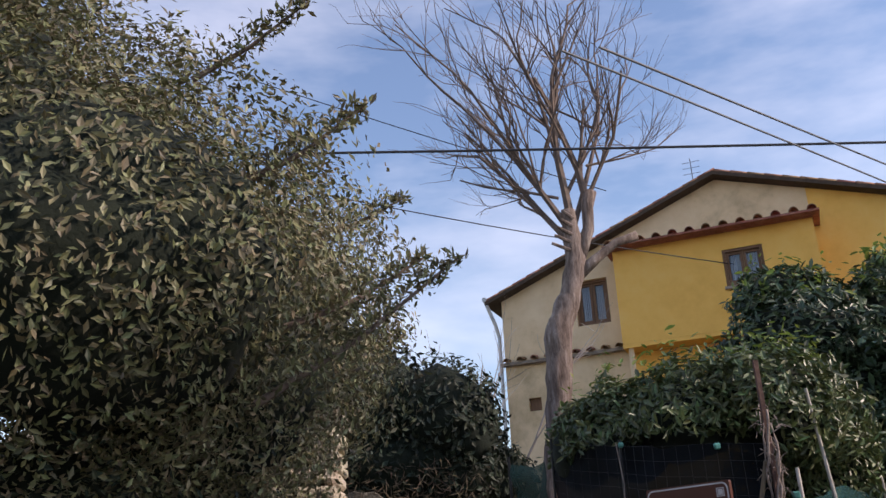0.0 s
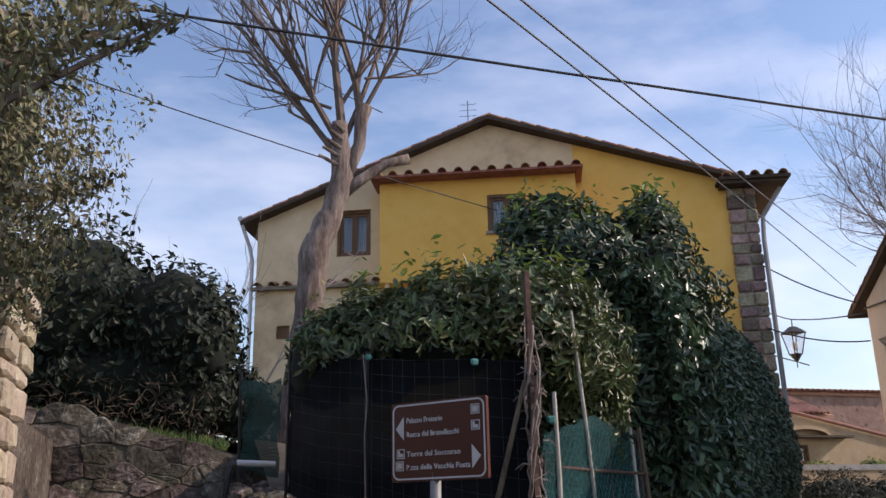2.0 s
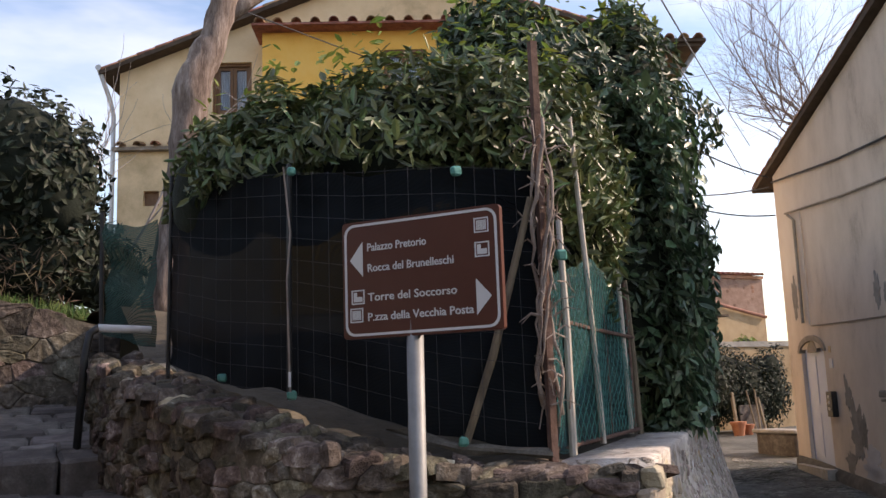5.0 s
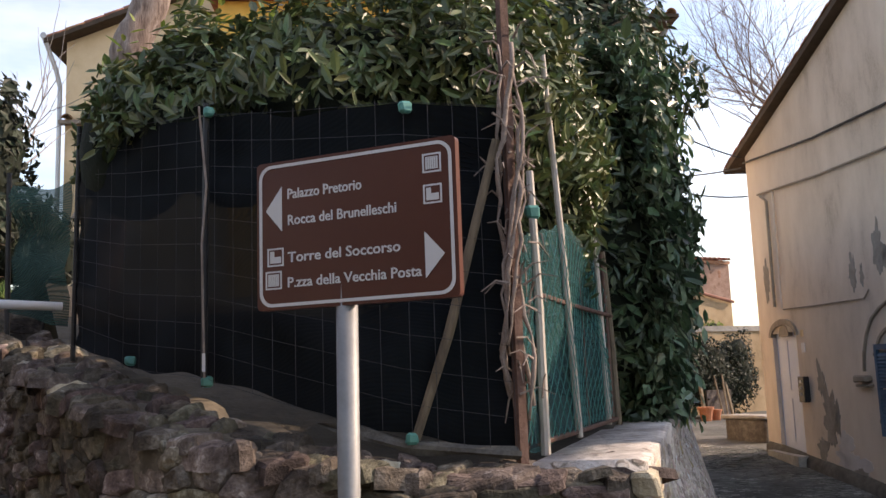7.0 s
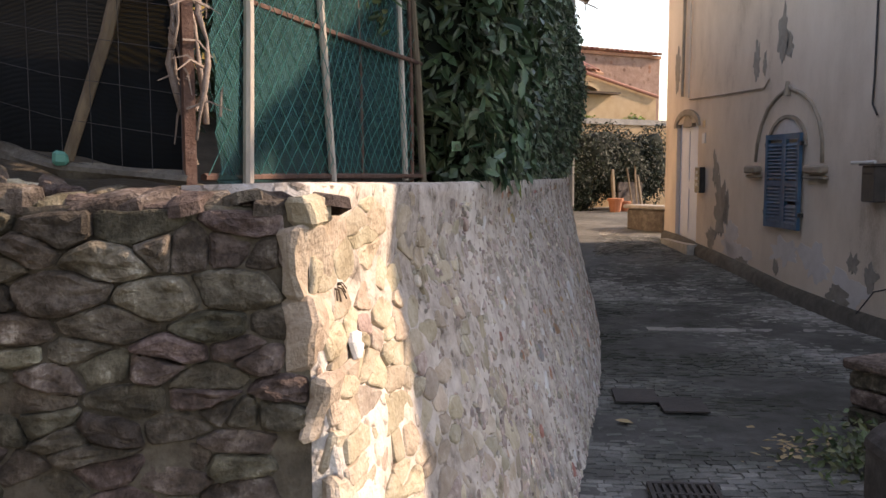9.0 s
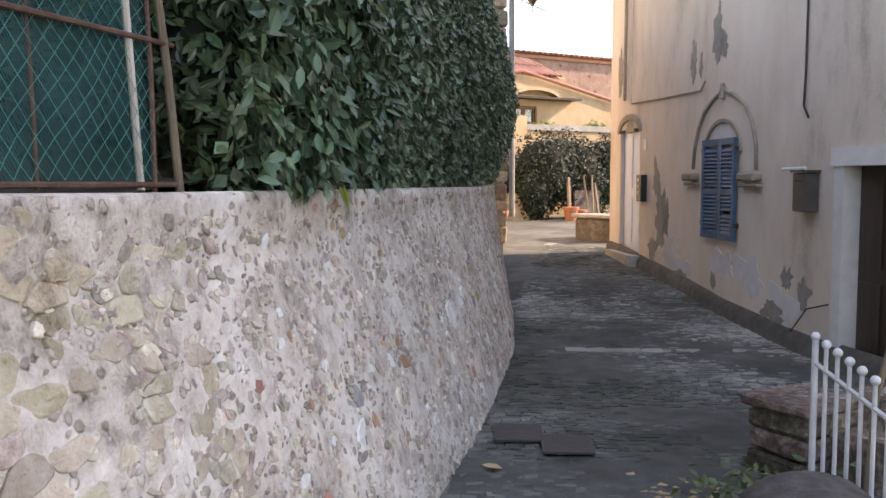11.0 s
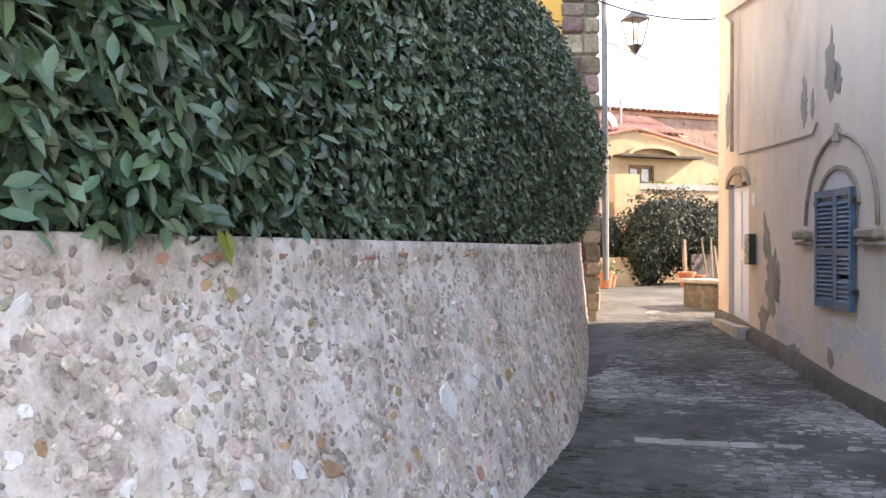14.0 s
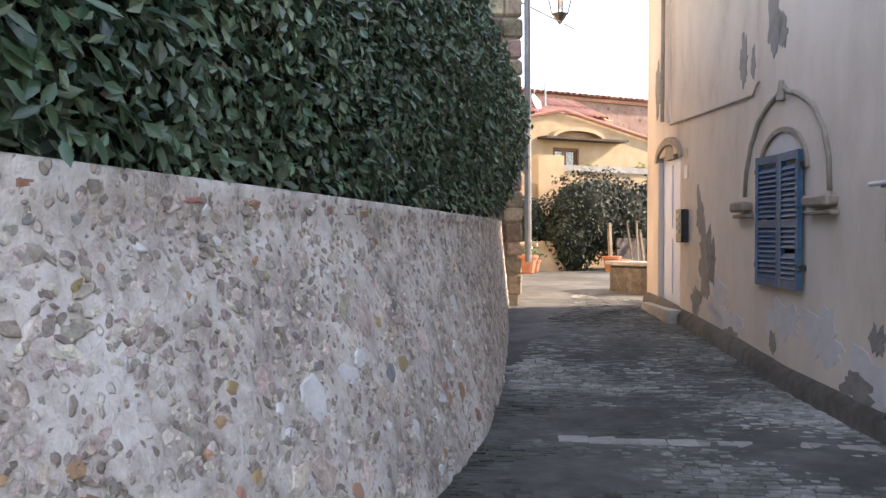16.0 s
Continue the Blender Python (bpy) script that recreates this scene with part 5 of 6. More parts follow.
    part("sprays", leaf_mesh(P_, [(b - a) * 0.4 + Vector([rs.normal() for _ in range(3)]) for _ in P_], 0.04, 0.34, 0.9, -0.6, False, 90 + bi), M_OLIVE, br)["kind"] = "stuff"

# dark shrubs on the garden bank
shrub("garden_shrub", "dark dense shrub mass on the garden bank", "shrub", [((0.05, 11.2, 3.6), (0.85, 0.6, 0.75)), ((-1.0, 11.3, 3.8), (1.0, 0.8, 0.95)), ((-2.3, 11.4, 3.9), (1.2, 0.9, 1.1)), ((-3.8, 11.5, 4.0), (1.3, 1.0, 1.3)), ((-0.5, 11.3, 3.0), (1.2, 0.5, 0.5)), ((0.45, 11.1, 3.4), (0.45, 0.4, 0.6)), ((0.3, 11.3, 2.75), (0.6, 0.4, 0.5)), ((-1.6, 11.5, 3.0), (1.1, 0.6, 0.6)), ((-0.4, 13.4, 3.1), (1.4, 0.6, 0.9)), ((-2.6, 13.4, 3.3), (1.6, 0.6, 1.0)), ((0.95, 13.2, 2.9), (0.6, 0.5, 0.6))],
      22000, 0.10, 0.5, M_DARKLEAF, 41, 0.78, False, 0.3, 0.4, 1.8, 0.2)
grass = thing("grass_tufts", "sunlit grass and dry stems along the bank edge", "grass", kind="stuff")
P_, N_ = [], []
for k in range(2600):
    x = rs.uniform(-2.5, 0.7)
    y = 10.5 + rs.uniform(0, 0.7)
    P_.append((x, y, 2.08 + 0.12 * (y - 10.5) + max(0, 0.9 - x) * 0.16))
    N_.append((rs.normal(), -1, 0.2))
part("blades", leaf_mesh(P_, N_, 0.13, 0.10, 0.8, -1.6, False, 55), M_GRASS, grass)
dry = thing("dry_stems", "tangle of dry brown stems under the shrubs", "plant", kind="stuff")
P_ = [(rs.uniform(-1.8, 0.6), 10.75 + rs.uniform(0, 0.5), rs.uniform(2.25, 2.9)) for _ in range(900)]
part("stems", leaf_mesh(P_, [(0, -1, 0.2)] * 900, 0.16, 0.09, 1.0, -0.3, False, 56), M_DRYSTEM, dry)


def bare_tree(name, label, base, limbs, seed, depth, mat_t, mat_b, trunk=None, r0=0.1, spread=0.5, shrink=0.72, up=0.25, n_kids=3):
    root = thing(name, label, "tree")
    if trunk:
        tp, tr_ = [], []
        for i in range(41):
            f_ = (len(trunk[0]) - 1) * i / 40
            tp.append([float(np.interp(f_, range(len(trunk[0])), [q[a] for q in trunk[0]])) for a in range(3)])
            tr_.append(float(np.interp(f_, range(len(trunk[1])), trunk[1])) * (1 + 0.14 * noise.noise(Vector((f_ * 2.3, seed, 0)))))
        v, f = tube(tp, tr_, 18)
        v = [q + 0.03 * noise.noise(Vector(q) * 5) * Vector((1, 1, 0)) + 0.012 * noise.noise(Vector((q.x * 22, q.y * 22, q.z * 5))) * Vector((1, -1, 0)) for q in v]
        part("trunk", (v, f), mat_t, root, "pale trunk with peeling bark", smooth=True)
    r = random.Random(seed)
    chunks = []

    def grow(p, d, length, rad, lev):
        pts, q, dd_ = [p], p.copy(), d.copy()
        seg = 4
        for i in range(seg):
            dd_ = (dd_ + Vector((r.gauss(0, 0.13), r.gauss(0, 0.13), r.gauss(0, 0.10) + 0.04 * up))).normalized()
            q = q + dd_ * length / seg
            pts.append(q.copy())
        chunks.append(tube(pts, [rad * (1 - 0.55 * i / seg) for i in range(seg + 1)], 5 if lev < 2 else 3, False))
        if lev < depth:
            for k in range(n_kids + (1 if lev == 0 else 0)):
                j = r.randint(1, seg)
                nd = (dd_ + Vector((r.gauss(0, spread), r.gauss(0, spread), r.gauss(0, spread * 0.7) + up))).normalized()
                grow(pts[j], nd, length * shrink * r.uniform(0.7, 1.1), rad * 0.5, lev + 1)
    for p, d, L, rr in limbs:
        grow(Vector(p), Vector(d).normalized(), L, rr, 0)
    part("crown", merge(*chunks), mat_b, root)["kind"] = "stuff"
    return root


# bare tree in front of the yellow house
TB = 11.7
tree = bare_tree("bare_tree", "tall pollarded bare tree with pale peeling bark", None,
                 [((2.07, TB, 6.1), (-0.05, 0, 1), 2.6, 0.07), ((2.0, TB, 6.0), (-0.75, 0, 0.85), 2.3, 0.05), ((2.3, TB, 6.6), (0.12, 0, 1), 2.2, 0.06), ((2.33, TB, 6.7), (0.55, -0.1, 0.85), 1.9, 0.035), ((1.95, TB, 6.3), (-0.5, 0.1, 1), 2.6, 0.05),
                  ((2.1, TB, 6.3), (0.3, 0.2, 1), 2.7, 0.045), ((2.0, TB, 6.2), (-0.25, -0.2, 1), 2.6, 0.045), ((1.9, TB, 6.7), (-1, 0, 0.1), 1.6, 0.025), ((2.35, TB, 7.2), (1, 0, 0.35), 1.2, 0.022)],
                 7, 3, M_BARK, M_TWIG, ([(1.42, TB, 2.2), (1.58, TB, 3.3), (1.68, TB, 4.1), (1.72, TB, 4.75), (1.93, TB, 5.2), (2.06, TB, 5.75), (2.03, TB, 6.1), (2.02, TB, 6.5)], [0.19, 0.16, 0.17, 0.19, 0.15, 0.14, 0.12, 0.09]), up=0.32, spread=0.46, n_kids=4)
part("limb", tube([(2.04, TB, 5.5), (2.35, TB, 5.75), (2.65, TB, 5.98), (2.95, TB - 0.05, 6.05)], [0.10, 0.07, 0.06, 0.075], 10), M_BARK, tree, "sawn-off side limb", smooth=True)
part("limb", tube([(2.08, TB, 5.7), (2.28, TB, 6.2), (2.30, TB, 6.55), (2.36, TB, 6.78)], [0.10, 0.085, 0.09, 0.10], 10), M_BARK, tree, "sawn-off upper limb", smooth=True)
for k in range(5):
    part("stub", tube([(1.98 + 0.02 * k, TB - 0.1, 5.85 + 0.12 * k), (1.72 + 0.05 * k, TB - 0.15, 5.95 + 0.12 * k)], [0.03, 0.02], 6), M_BARK, tree)
bare_tree("bare_shrub", "pale bare bushes behind the garden shrubs", None, [((x, 13.5, 3.2), (rs.normal() * 0.3, 0, 1), 1.5, 0.02) for x in np.arange(-3.2, 1.4, 0.45)], 9, 2, M_PALETWIG, M_PALETWIG, up=0.3, spread=0.5)
bare_tree("bare_tree", "large bare tree behind the alley house", None, [((24.5, 21.6, 6.0), (-0.45, 0, 0.95), 5.0, 0.06), ((24.5, 21.6, 6.0), (-0.15, 0, 1), 6.0, 0.08), ((24.5, 21.6, 6.5), (-0.75, -0.1, 0.7), 4.5, 0.05), ((24.5, 21.6, 6.0), (0.2, 0, 1), 5.5, 0.07), ((24.5, 21.6, 6.6), (-0.6, 0, 0.8), 4.2, 0.05)], 13, 4, M_BARK, M_TWIG,
          ([(24.5, 21.6, -0.2), (24.4, 21.6, 3.0), (24.5, 21.6, 6.2)], [0.32, 0.27, 0.2]), up=0.22, spread=0.45, n_kids=4)

# ---------- net fence and sign ----------
fence = thing("net_fence", "garden fence of dark shade net on wire mesh", "fence")
NET = [(1.965, 5.325), (1.71, 5.51), (1.45, 5.85), (1.265, 6.167), (1.09, 6.74), (0.93, 7.3)]
NB, NT = [1.20, 1.25, 1.36, 1.45, 1.50, 1.62], [2.22, 2.26, 2.30, 2.36, 2.46, 2.56]


def sheet(pts, zb, zt, n, m_, wav=0.02, seed=0.0):
    c = [0.0]
    for p, q in zip(pts, pts[1:]):
        c.append(c[-1] + math.hypot(q[0] - p[0], q[1] - p[1]))
    v, f = [], []
    for i in range(n + 1):
        s = c[-1] * i / n
        x, y = float(np.interp(s, c, [p[0] for p in pts])), float(np.interp(s, c, [p[1] for p in pts]))
        b, t_ = float(np.interp(s, c, zb)), float(np.interp(s, c, zt))
        for j in range(m_ + 1):
            o = wav * noise.noise(Vector((s * 3, j * 0.4, seed)))
            v.append((x + o, y + o, b + (t_ - b) * j / m_ + (0.02 * noise.noise(Vector((s * 5, j, seed + 4))) if j in (0, m_) else 0)))
    for i in range(n):
        for j in range(m_):
            a = i * (m_ + 1) + j
            f.append((a, a + m_ + 1, a + m_ + 2, a + 1))
    return v, f


part("shade_net", sheet(NET, NB, NT, 60, 16, 0.03), M_NETDARK, fence, "almost black shade net", smooth=True)
wires = []
for k in range(22):
    s = k / 21
    i = s * (len(NET) - 1)
    x, y, b, t_ = [float(np.interp(i, range(len(NET)), q)) for q in ([p[0] for p in NET], [p[1] for p in NET], NB, NT)]
    wires.append(tube([(x - 0.025, y - 0.03, b), (x - 0.025, y - 0.03, t_ + 0.01)], 0.0009, 4, False))
for k in range(11):
    f_ = k / 10
    wires.append(tube([(p[0] - 0.025, p[1] - 0.03, b + (t_ - b) * f_) for p, b, t_ in zip(NET, NB, NT)], 0.0009, 4, False))
part("wire_mesh", merge(*wires), M_WIRE, fence)
for x, y, zb, zt in ((1.24, 6.13, 1.42, 2.40), (0.92, 7.28, 1.55, 2.6)):
    part("post", tube([(x, y, zb), (x + 0.005, y, zt)], 0.011, 8), M_BLACK, fence)
part("tie_strip", tube([(1.235, 6.10, 1.45), (1.225, 6.10, 1.9), (1.24, 6.10, 2.1), (1.215, 6.11, 2.38)], 0.004, 6), M_VINE, fence)
part("tie_strip", block((1.225, 6.085, 1.47), (1.235, 6.09, 1.53)), M_SIGNWHITE, fence)
part("corner_post", merge(block((1.945, 5.285, 1.16), (1.972, 5.312, 2.72))), M_RUST, fence, "rusty iron corner post")
part("strut", tube([(1.70, 5.48, 1.22), (1.80, 5.42, 1.55), (1.925, 5.31, 2.12)], [0.014, 0.016, 0.013], 8), M_BAMBOO, fence, "leaning wooden stake")
part("net_hem", sheet([(1.955, 5.29), (1.69, 5.475), (1.5, 5.75)], [1.185, 1.215, 1.29], [1.222, 1.247, 1.31], 40, 3, 0.02, 6.0), M_STEP, fence, "frayed pale hem of the net")
RF = [(2.02, 5.38), (2.62, 5.97), (3.30, 6.65)]
part("green_net", sheet([(2.06, 5.42), (2.62, 5.98), (3.30, 6.66)], [1.19, 1.19, 1.19], [1.85, 2.02, 1.96], 50, 16, 0.04, 3.0), M_NETGREEN, fence, "torn blue-green shade net", smooth=True)
for (xa, ya, za), (xb, yb, zb), r_, mt in (((2.17, 5.50, 1.17), (2.20, 5.56, 2.10), 0.016, M_CANE), ((2.62, 5.95, 1.18), (2.46, 5.83, 2.64), 0.014, M_CANE), 
                                           ((3.24, 6.58, 1.17), (3.13, 6.50, 2.64), 0.014, M_CANE), ((3.42, 6.74, 1.15), (3.32, 6.66, 2.02), 0.017, M_BAMBOO), ((2.86, 6.22, 1.18), (2.83, 6.20, 1.98), 0.007, M_RUST), ((3.30, 6.63, 1.16), (3.28, 6.62, 2.0), 0.010, M_RUST)):
    part("stake", tube([(xa, ya, za), ((xa + xb) / 2 + 0.006, (ya + yb) / 2, (za + zb) / 2), (xb, yb, zb)], [r_, r_ * 0.95, r_ * 0.8], 8), mt, fence)
part("rail", tube([(2.02, 5.40, 1.205), (2.62, 5.96, 1.20), (3.40, 6.72, 1.19)], 0.010, 6), M_RUST, fence)
part("rail", tube([(2.02, 5.40, 1.72), (2.2, 5.57, 1.69), (2.65, 6.0, 1.69), (3.40, 6.72, 1.70)], 0.010, 6), M_RUST, fence)
cw = []
for k in range(-9, 34):
    for lean_ in (-0.36, 0.36):
        pts = []
        for i in range(13):
            f_ = k / 24 + lean_ * i / 12
            if 0.0 <= f_ <= 1.0:
                h_ = 1.21 + (0.64 + 0.10 * math.sin(math.pi * f_)) * i / 12
                o_ = 0.03 * noise.noise(Vector((f_ * 4, h_ * 3, 1)))
                pts.append((2.03 + 1.3 * f_ + 0.7 * o_, 5.375 + 1.28 * f_ - 0.7 * o_, h_))
        if len(pts) > 2:
            cw.append(tube(pts, 0.0015, 3, False))
part("chicken_wire", merge(*cw), M_GREENWIRE, fence)["kind"] = "stuff"
for k, (x, y, z_) in enumerate(((1.70, 5.46, 2.24), (1.25, 6.10, 2.36), (1.25, 6.13, 1.44), (1.08, 6.70, 1.53), (1.69, 5.46, 1.25), (2.11, 5.42, 1.93))):
    bm = bmesh.new()
    box(bm, (x, y, z_), (0.04, 0.03, 0.035), None, 0.008, 0.006)
    part("net_clip", bm, M_GREENWIRE, fence, "bright green plastic clip")
# dry vine round the corner post
vine = thing("dry_vine", "dry climbing vine twisted round the corner post", "vine")
rv_ = random.Random(4)
for k in range(6):
    ph, hgt = rv_.uniform(0, 6.28), rv_.uniform(2.05, 2.5)
    pts, rad = [], []
    z_ = rv_.uniform(1.2, 1.6)
    while z_ < hgt:
        R_ = 0.024 + 0.026 * rv_.random()
        pts.append((1.958 + R_ * math.cos(ph + z_ * 5), 5.298 + R_ * math.sin(ph + z_ * 5), z_))
        rad.append(0.003 + 0.006 * rv_.random())
        z_ += 0.06
    if len(pts) > 2:
        part("stem", tube(pts, rad, 6), M_VINE, vine, smooth=True)
for k in range(90):
    p = Vector((1.962 + rv_.gauss(0, 0.035), 5.295 + rv_.gauss(0, 0.03), rv_.uniform(1.35, 2.45)))
    d = Vector((rv_.gauss(0, 1), rv_.gauss(0, 1), rv_.gauss(0, 0.8))).normalized()
    q = p + d * rv_.uniform(0.04, 0.12)
    part("tendril", tube([p, p.lerp(q, 0.5) + Vector((0, 0, 0.02)), q], [0.004, 0.003, 0.0015], 4, False), M_VINE, vine)

# direction sign
SX = Vector((1.555 - 1.206, 4.905 - 5.339, 0)).normalized()
SYV = Vector((SX.y, -SX.x, 0)) * -1.0          # away from the viewer
SM = Matrix.Translation((1.198, 5.298, 1.604)) @ Matrix((SX, Vector((0, 0, 1)), Vector((SX.y, -SX.x, 0)))).transposed().to_4x4()
SW, SH = 0.557, 0.378
sign = thing("direction_sign", "brown tourist direction sign with white lettering on a steel pole", "sign", at=SM)


def rounded(x0, y0, x1, y1, r, n=6):
    out = []
    for cx, cy, a0 in ((x1 - r, y1 - r, 0), (x0 + r, y1 - r, 90), (x0 + r, y0 + r, 180), (x1 - r, y0 + r, 270)):
        for k in range(n + 1):
            a = radians(a0 + 90 * k / n)
            out.append((cx + r * math.cos(a), cy + r * math.sin(a)))
    return out


def plate(outline, z0, z1):
    n = len(outline)
    v = [(x, y, z0) for x, y in outline] + [(x, y, z1) for x, y in outline]
    return v, [tuple(range(n - 1, -1, -1)), tuple(range(n, 2 * n))] + [(k, (k + 1) % n, n + (k + 1) % n, n + k) for k in range(n)]


def band(o, i, z0, z1):
    n = len(o)
    v = [(x, y, z1) for x, y in o] + [(x, y, z1) for x, y in i] + [(x, y, z0) for x, y in o] + [(x, y, z0) for x, y in i]
    return v, [(k, (k + 1) % n, n + (k + 1) % n, n + k) for k in range(n)] + [(2 * n + k, 2 * n + (k + 1) % n, (k + 1) % n, k) for k in range(n)] + [(n + k, n + (k + 1) % n, 3 * n + (k + 1) % n, 3 * n + k) for k in range(n)]


part("panel", plate(rounded(0, 0, SW, SH, 0.012), -0.022, 0.0), M_SIGN, sign, "brown sign panel")
part("border", band(rounded(0.008, 0.008, SW - 0.010, SH - 0.008, 0.036), rounded(0.016, 0.016, SW - 0.018, SH - 0.016, 0.030), 0.0, 0.0015), M_SIGNWHITE, sign, "thin white border line")
part("arrow", plate([(0.028, 0.253), (0.076, 0.198), (0.076, 0.312)][::1], 0.0, 0.0015), M_SIGNWHITE, sign, "white arrow pointing left")
part("arrow", plate([(SW - 0.035, 0.103), (SW - 0.085, 0.158), (SW - 0.085, 0.048)], 0.0, 0.0015), M_SIGNWHITE, sign, "white arrow pointing right")
for x0, y0 in ((SW - 0.085, 0.296), (SW - 0.085, 0.222), (0.032, 0.110), (0.026, 0.052)):
    pic = part("pictogram", band([(x0, y0), (x0 + 0.048, y0), (x0 + 0.048, y0 + 0.046), (x0, y0 + 0.046)], [(x0 + 0.004, y0 + 0.004), (x0 + 0.044, y0 + 0.004), (x0 + 0.044, y0 + 0.042), (x0 + 0.004, y0 + 0.042)], 0.0, 0.0015), M_SIGNWHITE, sign, "white building pictogram")
    if y0 in (0.222, 0.110):
        part("symbol", plate([(x0 + 0.008, y0 + 0.008), (x0 + 0.040, y0 + 0.008), (x0 + 0.040, y0 + 0.024), (x0 + 0.020, y0 + 0.024), (x0 + 0.020, y0 + 0.038), (x0 + 0.008, y0 + 0.038)], 0.0, 0.0015), M_SIGNWHITE, pic)
    else:
        part("symbol", merge(*[plate([(x0 + 0.008 + 0.0055 * k, y0 + 0.008), (x0 + 0.012 + 0.0055 * k, y0 + 0.008), (x0 + 0.012 + 0.0055 * k, y0 + 0.038), (x0 + 0.008 + 0.0055 * k, y0 + 0.038)], 0.0, 0.0015) for k in range(6)]), M_SIGNWHITE, pic)


def lettering(text, x, y, width, size, parent):
    cu = bpy.data.curves.new("lettering", "FONT")
    cu.body, cu.size, cu.extrude, cu.resolution_u, cu.offset = text, size, 0.0008, 3, size * 0.012
    tmp = new("lettering", cu)
    bpy.context.view_layer.update()
    me = bpy.data.meshes.new_from_object(tmp.evaluated_get(bpy.context.evaluated_depsgraph_get()))
    bpy.data.objects.remove(tmp)
    wide = max(v.co.x for v in me.vertices)
    me.materials.clear()
    me.materials.append(M_SIGNWHITE)
    ob = part("lettering", me, M_SIGNWHITE, parent, "white words " + text)
    ob.matrix_basis = Matrix.Translation((x, y, 0.0009)) @ Matrix.Diagonal((width / wide, 1, 1, 1))


lettering("Palazzo Pretorio", 0.092, 0.279, 0.215, 0.036, sign)
lettering("Rocca del Brunelleschi", 0.092, 0.212, 0.308, 0.036, sign)
lettering("Torre del Soccorso", 0.093, 0.118, 0.315, 0.036, sign)
lettering("P.zza della Vecchia Posta", 0.090, 0.055, 0.372, 0.036, sign)
inv = SM.inverted()
pole = part("pole", tube([inv @ Vector((1.355, 5.12, -0.15)), inv @ Vector((1.375, 5.125, 1.94))], 0.027, 16), M_STEEL, sign, "grey galvanised pole", smooth=True)
part("bracket", merge(block((0.20, 0.06, -0.045), (0.36, 0.10, -0.022)), block((0.20, 0.28, -0.045), (0.36, 0.32, -0.022))), M_STEEL, sign)

# green net and bent pipe at the head of the steps
gn = thing("green_net_screen", "sagging green net screen at the top of the steps", "net")
part("net", sheet([(0.95, 8.05), (0.82, 8.25), (0.68, 8.4)], [1.75, 1.8, 1.85], [2.52, 2.5, 2.55], 14, 10, 0.05, 7.0), M_NETPALE, gn, smooth=True)
part("post", tube([(0.68, 8.42, 1.5), (0.66, 8.42, 2.62)], 0.014, 8), M_BLACK, gn)
hr = thing("handrail", "bent handrail pipe with a pale worn top", "handrail")
part("pipe", tube([(0.53, 7.95, 1.15), (0.56, 7.98, 1.7), (0.585, 8.0, 1.83), (0.63, 8.0, 1.86)], 0.022, 10), M_BLACK, hr, smooth=True)
part("grip", tube([(0.63, 8.0, 1.86), (0.92, 8.02, 1.85)], 0.024, 10), M_SIGNWHITE, hr, "white painted rail", smooth=True)

# ---------- wires overhead, street lantern ----------
for nm, pts, r_, mt in (("cable", sag((-7, 8.2, 5.95), (9.82, 8.17, 5.55), 0.06), 0.014, M_WIRE), ("cable", sag((1.0, 5.4, 5.05), (18.4, 21.06, 7.2), -0.10), 0.010, M_PALEWIRE), ("cable", sag((1.25, 5.3, 5.0), (18.4, 20.8, 8.0), 0.06), 0.010, M_PALEWIRE),
                        ("cable", sag((-9.0, 11.5, 9.0), (6.6, 17.95, 7.75), 0.25), 0.011, M_WIRE), ("cable", sag((-7.0, 11.3, 10.6), (3.0, 13.5, 7.6), 0.1), 0.008, M_WIRE)):
    w_ = tagged(part(nm, tube(pts, r_, 6), mt), "thin overhead cable strung between houses", "cable")
lantern = thing("street_lantern", "black iron street lantern hung from a cable", "street lamp", at=pose(14.15, 18.5, 4.93))
for k in range(4):
    a = radians(45 + 90 * k)
    part("bar", tube([(0.14 * math.cos(a), 0.14 * math.sin(a), 0.0), (0.27 * math.cos(a), 0.27 * math.sin(a), 0.52)], 0.014, 6), M_BLACK, lantern)
    b = radians(45 + 90 * (k + 1))
    part("pane", ([(0.135 * math.cos(a), 0.135 * math.sin(a), 0.02), (0.135 * math.cos(b), 0.135 * math.sin(b), 0.02), (0.26 * math.cos(b), 0.26 * math.sin(b), 0.5), (0.26 * math.cos(a), 0.26 * math.sin(a), 0.5)], [(0, 1, 2, 3)]), M_GLASS, lantern)
bm = bmesh.new()
bmesh.ops.create_cone(bm, cap_ends=True, segments=4, radius1=0.31, radius2=0.08, depth=0.16, matrix=Matrix.Translation((0, 0, 0.60)) @ Matrix.Rotation(radians(45), 4, "Z"))
part("cap", bm, M_BLACK, lantern)
part("base", merge(tube([(0, 0, -0.16), (0, 0, 0.02)], [0.03, 0.15], 8), tube([(0, 0, -0.3), (0, 0, -0.1)], 0.012, 6)), M_BLACK, lantern)
part("hanger", tube([(0, 0, 0.68), (0, 0, 0.86)], 0.015, 6), M_BLACK, lantern)
part("bulb", tube([(0, 0, 0.12), (0, 0, 0.3)], [0.03, 0.05], 8), M_WHITEFRAME, lantern)
E1 = RM @ Vector((12.0, -0.1, 5.2))
